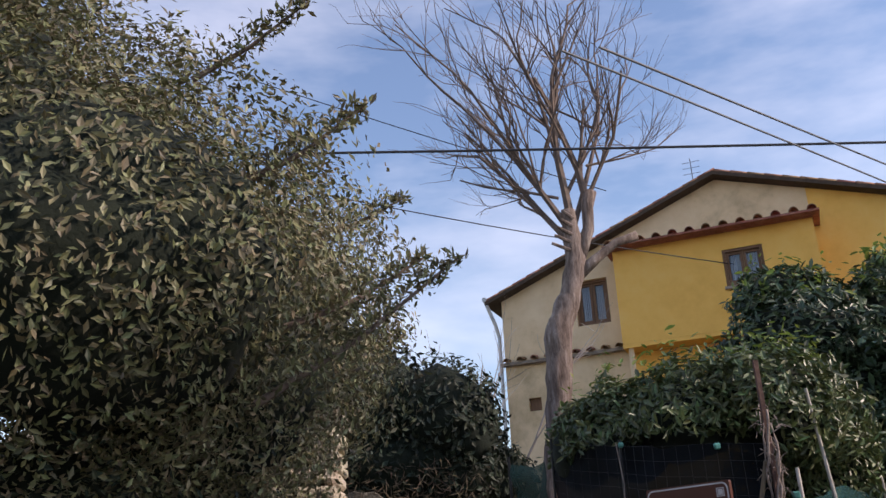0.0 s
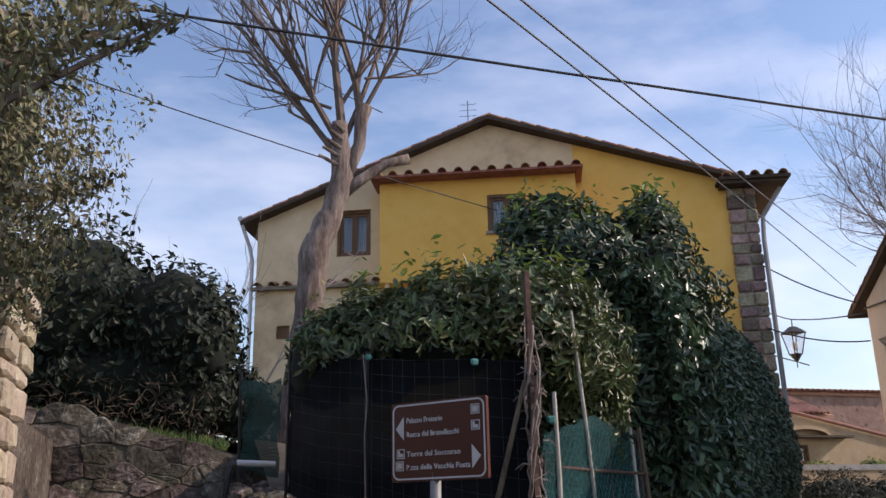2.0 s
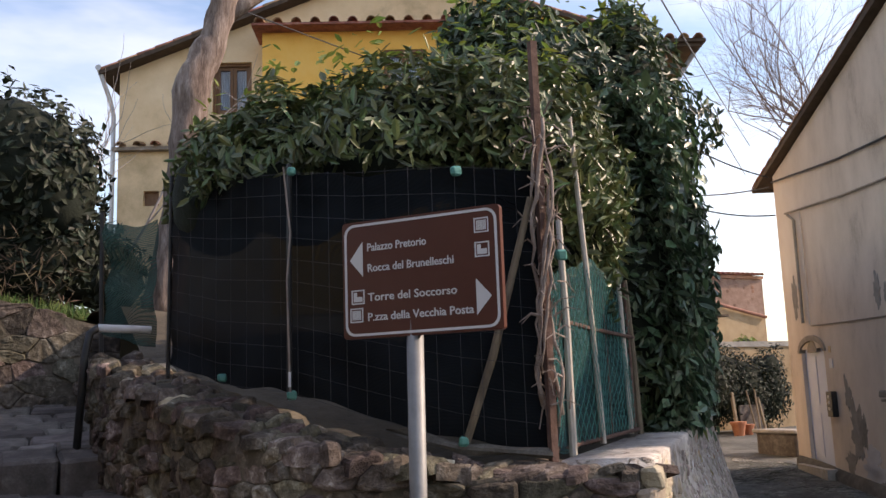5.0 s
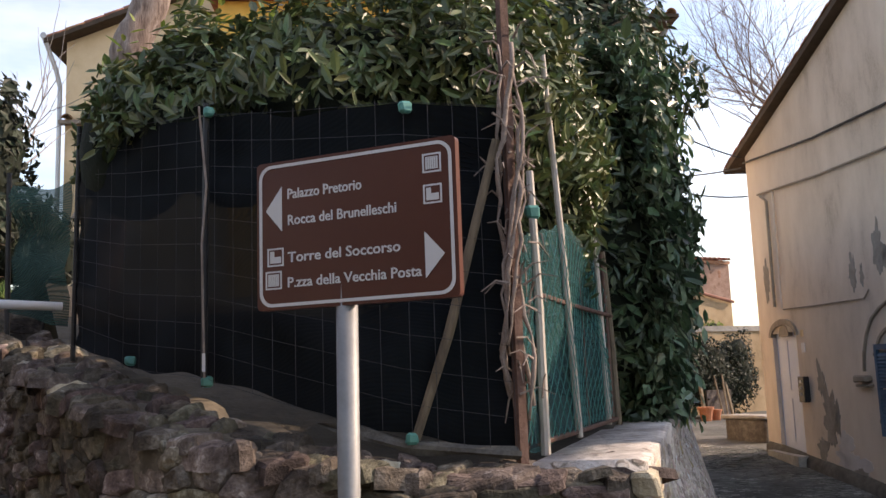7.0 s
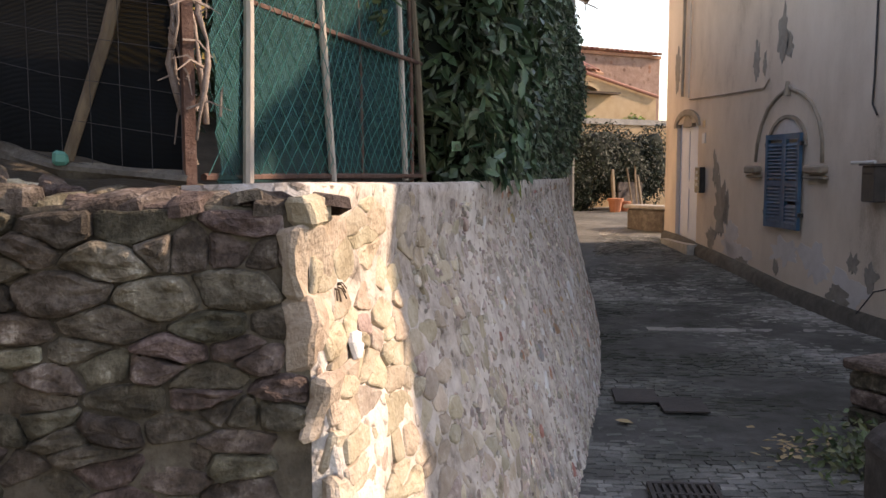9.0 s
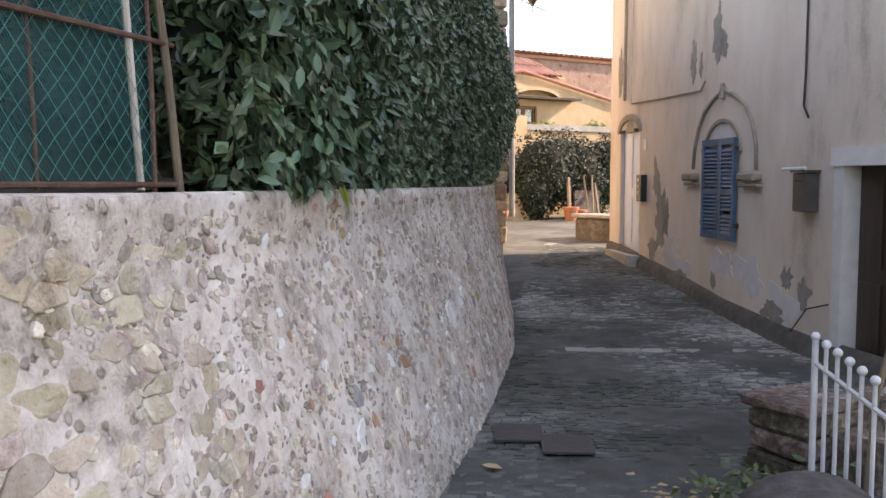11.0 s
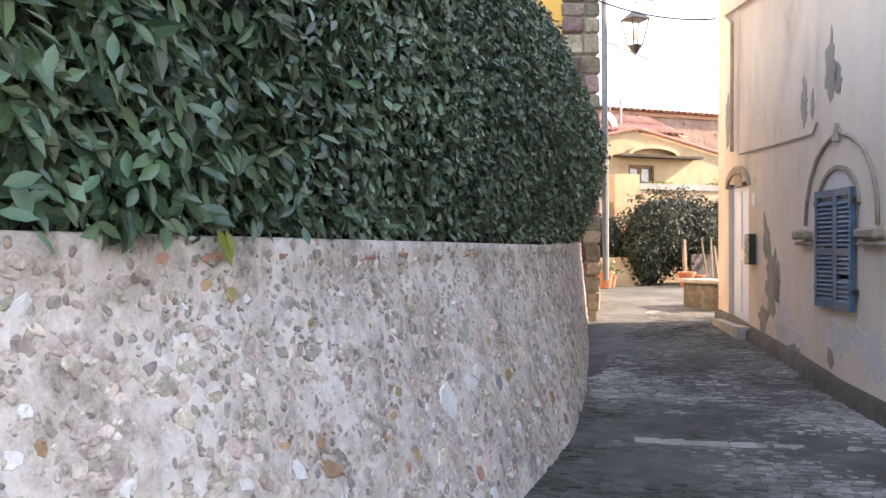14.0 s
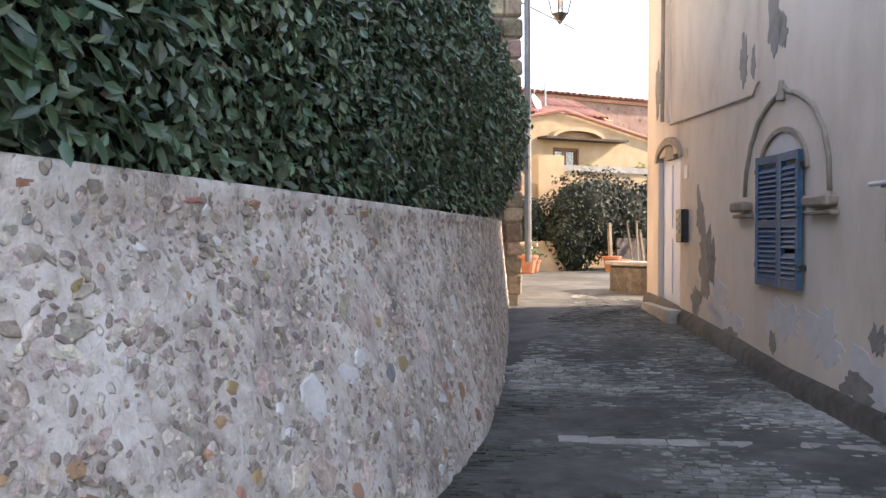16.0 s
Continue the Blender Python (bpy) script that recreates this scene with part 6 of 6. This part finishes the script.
for a, b, d in (((11.6, 16.1, 5.35), (14.15, 18.5, 5.79), 0.02), ((14.15, 18.5, 5.79), tuple(E1), 0.05), ((11.6, 16.1, 5.0), tuple(RM @ Vector((11.8, -0.1, 4.6))), 0.12), ((11.7, 16.2, 6.4), tuple(RM @ Vector((12.0, -0.1, 5.4))), 0.1), ((12.2, 17.1, 4.68), (14.4, 18.4, 4.68), 0.0)):
    tagged(part("cable", tube(sag(a, b, d), 0.014, 6), M_WIRE), "dark street cable across the alley", "cable")

# ---------- far end of the alley ----------
fh = thing("house", "yellow gabled cottage with a red tile roof at the alley end", "house")
FY = 28.0


def cells_far(us, zs, holes, topf):
    return cells(us, zs, holes, topf, FY, FY + 0.3)


part("wall", cells_far([19.0, 20.69, 21.7, 22.9, 23.2, 23.5, 25.5], [-0.2, 2.94, 3.0, 3.61, 6], [(20.69, 21.7, 2.94, 3.61)], lambda u: 4.75 - 0.20 * (u - 20.97) if u > 20.97 else 4.75 + 0.22 * (u - 20.97)), M_COTTAGE, fh, "sunlit yellow plaster gable")
wood_window(fh, 20.75, 21.64, 3.0, 3.55, FY + 0.05, 2)
part("verge", merge(tube([(18.9, FY - 0.1, 4.33), (20.97, FY - 0.1, 4.78), (23.3, FY - 0.1, 4.30), (25.5, FY - 0.1, 3.85)], 0.06, 6)), M_TILE_FAR, fh)
part("awning", merge(block((20.1, FY - 0.5, 3.83), (23.3, FY, 3.90))), M_EAVE, fh, "dark canopy board over the window")
part("canopy_dome", arc_band(21.5, 3.88, 0.9, 0.25, 0, 180, 0.12, FY - 0.3, FY), M_COTTAGE, fh)
part("wall", block((18.5, FY + 3, 0), (24.8, FY + 3.4, 5.0)), M_COTTAGE, fh)
rr = part("roof", ([(18.3, FY + 2.4, 4.95), (25.0, FY + 2.4, 4.95), (24.5, FY + 4.6, 5.88), (18.3, FY + 4.6, 5.88), (18.3, FY + 2.4, 4.85), (25.0, FY + 2.4, 4.85), (24.5, FY + 4.6, 5.78), (18.3, FY + 4.6, 5.78)],
                   [(0, 1, 2, 3), (7, 6, 5, 4), (0, 4, 5, 1), (1, 5, 6, 2), (2, 6, 7, 3), (3, 7, 4, 0)]), M_TILE_FAR, fh, "red clay tile roof")
for k in range(25):
    for j in range(2):
        t_ = new("roof_tile", TILE_FAR)
        t_.parent = rr
        t_.matrix_basis = pose(18.4 + 0.26 * k, FY + 2.35 + j * 1.1, 4.97 + j * 0.465, 22.9, 0, 0)
part("antenna", merge(tube([(22.0, FY + 3, 5.0), (22.0, FY + 3, 6.3)], 0.025, 5), tube([(22.6, FY + 3.2, 5.0), (22.6, FY + 3.2, 6.3)], 0.04, 5)), M_STEEL, fh)
part("dish", tube([(22.05, FY + 2.9, 5.45), (22.12, FY + 2.8, 5.5)], [0.35, 0.02], 12), M_WHITEFRAME, fh, "white satellite dish")
far2 = thing("house", "old stone house with a brick-edged tile roof beyond the alley", "house")
part("wall", block((21.0, FY + 6, 0), (31.5, FY + 6.4, 6.22)), M_OLDWALL, far2)
part("cornice", block((21.0, FY + 5.9, 6.22), (31.5, FY + 6.3, 6.36)), M_TILE_FAR, far2)
for k in range(36):
    t_ = new("roof_tile", TILE_FAR)
    t_.parent = far2
    t_.matrix_basis = pose(21.1 + 0.29 * k, FY + 5.7, 6.37, 6, 0, 0)
ys = tagged(new("wall_garden"), "low ochre garden wall with a flat coping", "wall", kind="structure")
part("low_wall", block((15.4, 22.8, -0.1), (17.4, 23.1, 0.72)), M_COTTAGE, ys)
part("upper_wall", block((15.0, 24.2, -0.1), (17.6, 24.5, 2.2)), M_COTTAGE, ys)
part("coping", block((17.8, 24.2, 2.55), (23.5, 24.6, 2.72)), M_KERB, ys)
part("upper_wall", block((17.8, 24.25, -0.1), (23.5, 24.55, 2.55)), M_COTTAGE, ys)
part("pier", block((17.5, 24.1, 0), (18.3, 24.6, 2.95)), M_COTTAGE, ys)
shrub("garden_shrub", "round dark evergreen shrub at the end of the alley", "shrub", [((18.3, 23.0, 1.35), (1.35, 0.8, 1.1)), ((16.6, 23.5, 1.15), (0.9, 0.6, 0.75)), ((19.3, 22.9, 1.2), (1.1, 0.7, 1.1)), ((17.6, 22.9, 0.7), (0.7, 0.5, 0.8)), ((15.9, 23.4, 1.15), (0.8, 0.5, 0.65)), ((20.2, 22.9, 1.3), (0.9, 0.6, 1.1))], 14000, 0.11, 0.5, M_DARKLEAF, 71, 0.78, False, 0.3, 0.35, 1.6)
shrub("flower_bush", "low flowering bushes by the cottage window", "shrub", [((20.9, 26.5, 2.6), (0.9, 0.4, 0.35)), ((23.0, 26.5, 2.7), (0.6, 0.4, 0.35)), ((19.8, 26.5, 2.3), (0.7, 0.4, 0.4))], 1800, 0.12, 0.5, M_YOUNG, 73, 0.7)


def pot(at, s=1.0, plant=True):
    pt = thing("flower_pot", "terracotta flower pot on the paving", "pot", "pots at the alley end", at=at)
    v, f = tube([(0, 0, 0), (0, 0, 0.30 * s), (0, 0, 0.30 * s), (0, 0, 0.36 * s)], [0.13 * s, 0.19 * s, 0.215 * s, 0.215 * s], 14)
    part("body", (v, f), M_POT, pt)
    if plant:
        P_ = [(rs.normal() * 0.12, rs.normal() * 0.12, 0.38 * s + abs(rs.normal()) * 0.12) for _ in range(140)]
        part("plant", leaf_mesh(P_, [(0, 0, 1)] * 140, 0.10, 0.4, 1.0, -0.5, False, 12), M_LAUREL, pt)["kind"] = "stuff"


pot(pose(15.9, 22.2, 0.0), 1.15)
pot(pose(16.2, 22.4, 0.0), 0.8)
pot(pose(17.95, 21.7, 0.0), 1.05, False)
pot(pose(18.4, 21.8, 0.0), 0.8, False)
tools = thing("garden_tools", "wooden boards and tools leaning by the shrub", "tools", at=pose(0, 0, 0))
for k, (a, b, r_) in enumerate((((18.0, 21.8, 0.1), (18.35, 22.3, 1.15), 0.06), ((18.7, 21.8, 0), (18.9, 22.3, 1.2), 0.03), ((18.85, 21.8, 0), (19.2, 22.3, 1.25), 0.03), ((19.05, 21.8, 0), (19.3, 22.3, 1.0), 0.05))):
    part("handle", tube([a, b], r_, 6), M_BAMBOO, tools)
part("board", block((18.6, 22.3, 0), (19.5, 22.36, 0.8)), M_STEP, tools)
bench = thing("stone_bench", "low block of rough grey stone beside the house corner", "bench")
bm = bmesh.new()
box(bm, (14.62, 16.75, 0.12), (0.6, 1.1, 0.50), Matrix.Rotation(0, 4, "Z"), 0.04, 0.02)
part("block", bm, M_STEP, bench)
bm = bmesh.new()
box(bm, (14.62, 16.75, 0.405), (0.68, 1.2, 0.07), None, 0.02, 0.01)
part("slab", bm, M_KERB, bench)

# ---------- gate side of the alley: piers, railing, drain covers ----------
pier = thing("stone_pier", "low rough stone pier with a flat cap", "pier")
z = -0.62
while z < -0.12:
    h = 0.13
    for x0 in (6.66, 6.90):
        bm = bmesh.new()
        box(bm, (x0 + 0.12 + random.uniform(-0.02, 0.02), 6.54, z + h / 2), (0.235, 0.40, h - 0.012), None, 0.02, 0.014)
        part("stone", bm, M_FSTONE, pier)
    z += h
bm = bmesh.new()
box(bm, (6.90, 6.54, -0.075), (0.54, 0.46, 0.07), None, 0.015, 0.012)
part("cap", bm, M_FSTONE, pier)
garden_wall = tagged(part("wall_low", merge(block((7.16, 6.45, -0.7), (8.6, 6.75, -0.15)), block((6.9, 5.0, -0.7), (7.1, 6.45, -0.2))), M_FSTONE), "low stone wall beside the gate", "wall", kind="structure")
cop = thing("rounded_coping", "round-topped dark cement wall end", "wall end")
cv_, cf_ = [], []
for i in range(13):
    a = math.pi * i / 12
    for y_ in (-0.55, 0.35):
        cv_.append((0.28 * math.cos(a), y_, 0.16 * math.sin(a)))
for i in range(12):
    cf_.append((2 * i, 2 * i + 1, 2 * i + 3, 2 * i + 2))
cf_ += [tuple(range(0, 26, 2)), tuple(range(25, 0, -2))]
o_ = part("top", (cv_, cf_), M_STEP, cop, smooth=False)
o_.matrix_basis = pose(5.56, 5.42, -0.20, 0, 0, -35)
o_ = part("base", block((-0.27, -0.54, -0.6), (0.27, 0.34, 0.0)), M_STEP, cop)
o_.matrix_basis = pose(5.56, 5.42, -0.20, 0, 0, -35)
rail = thing("railing", "white painted iron railing with ball finials", "railing")
R0, R1 = Vector((6.48, 6.18, 0)), Vector((6.02, 5.30, 0))
for k in range(10):
    p = R0.lerp(R1, k / 9)
    zt = 0.38 - 0.02 * k
    part("bar", tube([(p.x, p.y, -0.55), (p.x, p.y, zt)], 0.011 if k else 0.017, 8), M_WHITEBAR, rail)
    bm = bmesh.new()
    bmesh.ops.create_uvsphere(bm, u_segments=10, v_segments=6, radius=0.024, matrix=Matrix.Translation((p.x, p.y, zt + 0.015)))
    part("finial", bm, M_WHITEBAR, rail, smooth=True)
for z_ in (-0.35, 0.26):
    part("cross_rail", tube([(R0.x, R0.y, z_), (R1.x, R1.y, z_ - 0.17)], 0.012, 6), M_WHITEBAR, rail)
cane = thing("cane_stake", "yellowed cane leaning on the railing", "stake")
part("cane", tube([(6.25, 5.75, -0.6), (6.28, 5.72, 0.2), (6.42, 5.62, 0.95)], 0.016, 8), M_BAMBOO, cane)
weeds = thing("weeds", "ivy and weeds at the foot of the pier", "plant", kind="stuff")
P_ = [(6.05 + rs.normal() * 0.22, 6.15 + rs.normal() * 0.18, -0.5 + abs(rs.normal()) * 0.10) for _ in range(700)]
part("leaves", leaf_mesh(P_, [(-0.3, -0.5, 1)] * 700, 0.06, 0.6, 1.0, 0.1, False, 33), M_LAUREL, weeds)
P_ = [(5.75 + rs.normal() * 0.16, 6.45 + rs.normal() * 0.12, -0.41) for _ in range(40)]
part("dead_leaves", leaf_mesh(P_, [(0, 0, 1)] * 40, 0.06, 0.6, 0.3, 0.0, False, 34), M_LEAFDEAD, weeds)


def on_alley(x, y, up=0.0):
    return Vector((x, y, gz(x, y) + up))


AM = Matrix((CR, AL, Vector((0, 0, 1)))).transposed().to_4x4()
gr = thing("drain_grate", "rectangular cast-iron drain grate", "drain", at=Matrix.Translation(on_alley(4.70, 6.28, 0.012)) @ AM)
part("frame", merge(block((-0.18, -0.17, 0), (0.18, -0.145, 0.022)), block((-0.18, 0.145, 0), (0.18, 0.17, 0.022)), block((-0.18, -0.145, 0), (-0.155, 0.145, 0.022)), block((0.155, -0.145, 0), (0.18, 0.145, 0.022)), block((-0.155, -0.012, 0), (0.155, 0.012, 0.022))), M_GRATE, gr)
for k in range(8):
    x = -0.155 + 0.31 * (k + 0.5) / 8
    part("bar", block((x - 0.010, -0.145, 0.001), (x + 0.010, 0.145, 0.020)), M_GRATE, gr)
# flat black plate standing for the unlit shaft below the bars
part("dark_shaft_plate", block((-0.16, -0.15, -0.004), (0.16, 0.15, 0.0005)), M_BLACK, gr)
for x, y in ((5.95, 8.0), (6.05, 7.62)):
    mc = thing("manhole_cover", "small rusty iron manhole cover in the paving", "manhole", at=Matrix.Translation(on_alley(x, y, 0.018)) @ AM)
    part("plate", block((-0.16, -0.19, 0), (0.16, 0.19, 0.012)), M_GRATE, mc)
dl = thing("fallen_leaf", "single dry fallen leaf on the paving", "leaf", at=Matrix.Translation(on_alley(5.35, 7.55, 0.03)))
part("blade", leaf_mesh([(0, 0, 0)], [(0, 0, 1)], 0.16, 0.6, 0.1, 0.0, True, 2), M_LEAFDEAD, dl)
bag = thing("paper_scrap", "small white paper scrap on the wall foot", "paper", at=pose(0.72, 4.6, 0.62, 20, 10, 30))
part("sheet", sheet([(0, 0), (0.05, 0.02), (0.10, 0.0)], [0, 0.01, 0], [0.08, 0.09, 0.08], 6, 4, 0.02, 2), M_SIGNWHITE, bag)

# ---------- pieces: paving, kerb strip, wall stones ----------
kerb = tagged(new("kerb_strip"), "pale worn stone strip across the alley", "kerb", kind="structure")
ka, kb = Vector((8.30, 10.33, 0)), Vector((10.1, 9.02, 0))
f0 = 0.0
while f0 < 1.0:
    f1 = min(1.0, f0 + random.uniform(0.05, 0.12))
    c = ka.lerp(kb, (f0 + f1) / 2) + AL * random.uniform(-0.015, 0.015)
    bm = bmesh.new()
    box(bm, (0, 0, 0), ((f1 - f0) * (kb - ka).length + 0.012, random.uniform(0.15, 0.20), 0.08), None, 0.012, 0.008)
    o_ = part("kerb_stone", bm, M_KERB, kerb)
    o_.matrix_basis = Matrix.Translation((c.x, c.y, gz(c.x, c.y) - 0.032)) @ AM @ Matrix.Rotation(random.uniform(-0.06, 0.06), 4, "Z")
    f0 = f1


def sett(seed):
    r = random.Random(seed)
    bm = bmesh.new()
    box(bm, (0, 0, 0), (1, 1, 1), None, 0.0)
    for v in bm.verts:
        if v.co.z > 0:
            v.co.x *= 0.94
            v.co.y *= 0.86
        v.co.x += r.uniform(-0.05, 0.05)
        v.co.y += r.uniform(-0.09, 0.09)
        v.co.z += r.uniform(-0.08, 0.08)
    me = bpy.data.meshes.new("sett")
    bm.to_mesh(me)
    bm.free()
    me.materials.append(M_SETT)
    return me


SETTS = [sett(k) for k in range(8)]
rp = random.Random(12)
many_v, many_f = [], []
count = 0
a_ = 5.2
cube_f = [tuple(p.vertices) for p in SETTS[0].polygons]
while a_ < 22.0:
    wrow = rp.uniform(0.050, 0.085)
    c_ = -6.0
    while c_ < 6.0:
        lw = rp.uniform(0.06, 0.15)
        p = AL * (a_ + wrow / 2) + CR * (c_ + lw / 2)
        s_left = (p - Vector((2.12, 4.95, 0))).dot(Vector((0.735, -0.677, 0)))
        s_right = (p - RO).dot(RY)
        if s_left > 0.12 and s_right < -0.02 and not (p.x > 5.8 and p.y < 6.3) and (p - Vector((4.70, 6.28, 0))).length > 0.26:
            m_ = Matrix.Translation((p.x, p.y, gz(p.x, p.y) - 0.026 + rp.uniform(-0.006, 0.004))) @ AM @ Matrix.Rotation(rp.uniform(-0.2, 0.2), 4, "Z") @ Matrix.Diagonal((lw - 0.006, wrow - 0.004, 0.05, 1))
            me = SETTS[rp.randrange(8)]
            if 8.6 < a_ < 12.5 and count < 300:
                o_ = new("sett", me)
                o_.parent = ground
                o_.matrix_basis = m_
                count += 1
            else:
                b0 = len(many_v)
                many_v += [m_ @ v.co for v in me.vertices]
                many_f += [tuple(i + b0 for i in q) for q in cube_f]
        c_ += lw
    a_ += wrow
part("paving_setts", (many_v, many_f), M_SETT_J, ground)["kind"] = "stuff"


def proto_meshes(protos_, mat, smooth=True):
    return [mesh_from("stone", v, f, mat, smooth) for v, f in protos_]


SM_ = {m.name: proto_meshes(PROTO_CHIP, m, False) for m in (M_PEBBLE, M_QUARTZ, M_OCHRE, M_BRICK, M_SLATE)}
rq = random.Random(21)
placed = []
tries = 0
while len(placed) < 300 and tries < 9000:
    tries += 1
    s = 1.8 + 6.8 * rq.random()
    z_ = rq.uniform(-0.45, 1.02)
    w = rq.choice((0.07, 0.08, 0.10, 0.12, 0.15, 0.18, 0.22) if s > 4.3 and z_ < 0.65 else (0.05, 0.06, 0.07, 0.08, 0.09, 0.11, 0.14))
    if z_ > 0.6:
        w *= 0.7
    if any(math.hypot(s - a, z_ - b) < 0.52 * (w + c) for a, b, c in placed):
        continue
    placed.append((s, z_, w))
    kind_ = rq.random()
    mt = M_PEBBLE if kind_ < 0.58 else M_QUARTZ if kind_ < 0.74 else M_OCHRE if kind_ < 0.79 else M_BRICK if kind_ < 0.90 else M_SLATE
    p, nrm = wall_face(s, z_, 0.0)
    st = new("stone", SM_[mt.name][rq.randrange(12)])
    st.parent = wall_alley
    st.matrix_basis = facing(p, nrm, w * rq.uniform(0.9, 1.45), w * rq.uniform(0.6, 1.0), rq.uniform(0.008, 0.020), rq.uniform(-0.6, 0.6))
# brick course at the wall head
for k in range(26):
    s = 3.0 + 0.27 * k + rq.uniform(-0.02, 0.02)
    if rq.random() < 0.55:
        p, nrm = wall_face(s, wall_top(s) - 0.075, -0.006)
        st = new("brick", SM_[M_BRICK.name][rq.randrange(10)])
        st.parent = wall_alley
        st.matrix_basis = facing(p, nrm, rq.uniform(0.10, 0.22), 0.045, 0.022, 0)
sv, sf = [], []
for k in range(11000):
    s = 0.9 + (WALL_LEN - 1.0) * rq.random()
    z_ = rq.uniform(-0.5, 1.08)
    w = 0.020 + 0.065 * rq.random() ** 2.2
    if s > 8.5:
        w *= 1.6
    p, nrm = wall_face(s, z_, -0.002)
    m_ = facing(p, nrm, w * rq.uniform(0.9, 1.7), w * rq.uniform(0.5, 1.0), rq.uniform(0.006, 0.016), rq.uniform(-0.7, 0.7))
    v, f = PROTO_CHIP[rq.randrange(12)]
    b0 = len(sv)
    sv += [m_ @ Vector(q) for q in v]
    sf += [tuple(i + b0 for i in q) for q in f]
part("small_stones", (sv, sf), M_PEBBLE_S, wall_alley)["kind"] = "stuff"

# big stones of the corner: pale on the alley side, front browned to hold shade
FCAP = proto_meshes(PROTO_SLAB, M_FSTONE, False)
CCAP = proto_meshes(PROTO_SLAB[:3], M_CSTONE, False)


def front_face(u, z_, o):
    p, d, nrm = front_at(u)
    k = 0.06 * max(0.0, 0.9 - z_) * min(1.0, u / 0.5 + 0.25) + 0.035 * noise.noise(Vector((u * 2.2, z_ * 2.2, 9.3))) * min(1.0, u * 4) + o
    return Vector((p.x + nrm.x * k, p.y + nrm.y * k, z_))


rest = []
placed_front = 0
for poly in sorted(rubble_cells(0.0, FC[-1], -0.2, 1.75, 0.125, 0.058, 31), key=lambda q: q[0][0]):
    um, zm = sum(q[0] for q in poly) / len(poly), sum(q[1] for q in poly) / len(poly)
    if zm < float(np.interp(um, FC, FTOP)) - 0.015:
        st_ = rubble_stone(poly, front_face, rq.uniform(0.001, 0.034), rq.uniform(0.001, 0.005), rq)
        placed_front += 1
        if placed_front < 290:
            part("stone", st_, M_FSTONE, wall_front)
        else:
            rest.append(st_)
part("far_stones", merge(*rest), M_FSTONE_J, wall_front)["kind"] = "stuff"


def alley_face(u, z_, o):
    p, nrm = wall_face(u, z_, 0.0)
    return p + nrm * o


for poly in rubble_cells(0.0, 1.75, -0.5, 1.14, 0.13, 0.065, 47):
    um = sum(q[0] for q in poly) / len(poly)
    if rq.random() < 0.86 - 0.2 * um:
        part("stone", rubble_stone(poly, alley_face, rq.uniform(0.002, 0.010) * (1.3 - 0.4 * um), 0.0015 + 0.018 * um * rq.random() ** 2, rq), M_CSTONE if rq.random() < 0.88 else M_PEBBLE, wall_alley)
p, nrm = wall_face(0.22, 0.80, 0.012)
st = new("stone", SM_[M_QUARTZ.name][4])
st.parent = wall_alley
st.matrix_basis = facing(p, nrm, 0.10, 0.09, 0.014, 0.3)
wire_end = thing("rusty_wire", "tuft of rusty wire sticking out of the wall", "wire")
p, nrm = wall_face(0.17, 0.95, 0.0)
for k in range(7):
    q = p + nrm * rq.uniform(0.01, 0.025) + Vector((rq.uniform(-0.02, 0.02), rq.uniform(-0.02, 0.02), rq.uniform(-0.045, 0.01)))
    part("strand", tube([p - nrm * 0.01, p.lerp(q, 0.6) + Vector((0, 0, 0.012)), q], 0.0022, 4), M_EAVE, wire_end)
# quoins that bind the two faces
z_ = -0.45
while z_ < 1.12:
    h = min(rq.uniform(0.07, 0.19), 1.17 - z_)
    qp, qn = wall_face(0.0, z_ + h / 2, 0.0)
    qd = wall_at(0.1)[1]
    bm = bmesh.new()
    lw = rq.uniform(0.10, 0.26)
    dp = rq.uniform(0.04, 0.08)
    box(bm, (0, 0, 0), (lw, dp, h * 0.98), None, 0.012, 0.016)
    bmesh.ops.subdivide_edges(bm, edges=bm.edges[:], cuts=2, use_grid_fill=True)
    for v in bm.verts:
        v.co += 0.035 * Vector((noise.noise(v.co * 8 + Vector((z_ * 7, 0, 0))), noise.noise(v.co * 8 + Vector((0, z_ * 7, 4))), 0.3 * noise.noise(v.co * 8 + Vector((5, 0, z_ * 7)))))
    o_ = part("corner_stone", bm, M_CSTONE, wall_alley)
    qc = qp + qd * (lw / 2 - 0.045 + rq.uniform(-0.025, 0.02)) - qn.normalized() * (dp / 2 - 0.006)
    o_.matrix_basis = Matrix.Translation((qc.x, qc.y, z_ + h / 2)) @ Matrix((qd, Vector((-qd.y, qd.x, 0)), Vector((0, 0, 1)))).transposed().to_4x4() @ Matrix.Rotation(rq.uniform(-0.2, 0.2), 4, "Z")
    z_ += h
# loose capping stones along the front wall
for k in range(64):
    s = FC[-1] * (k + 0.4) / 64
    p, d, nrm = front_at(s)
    top = float(np.interp(s, FC, FTOP))
    for row_ in range(2):
        st = new("stone", (FCAP + CCAP)[rq.randrange(11)])
        st.parent = wall_front
        c = p - nrm * (0.05 + 0.2 * row_ + rq.uniform(-0.04, 0.03))
        st.matrix_basis = Matrix.Translation((c.x, c.y, top + 0.005)) @ Matrix.Rotation(math.atan2(d.y, d.x) + rq.uniform(-0.5, 0.5), 4, "Z") @ Matrix.Rotation(rq.uniform(-0.3, 0.3), 4, "X") @ Matrix.Rotation(rq.uniform(-0.25, 0.25), 4, "Y") @ Matrix.Diagonal((rq.uniform(0.04, 0.13), rq.uniform(0.04, 0.10), rq.uniform(0.035, 0.075) if s > 0.6 else 0.03, 1))
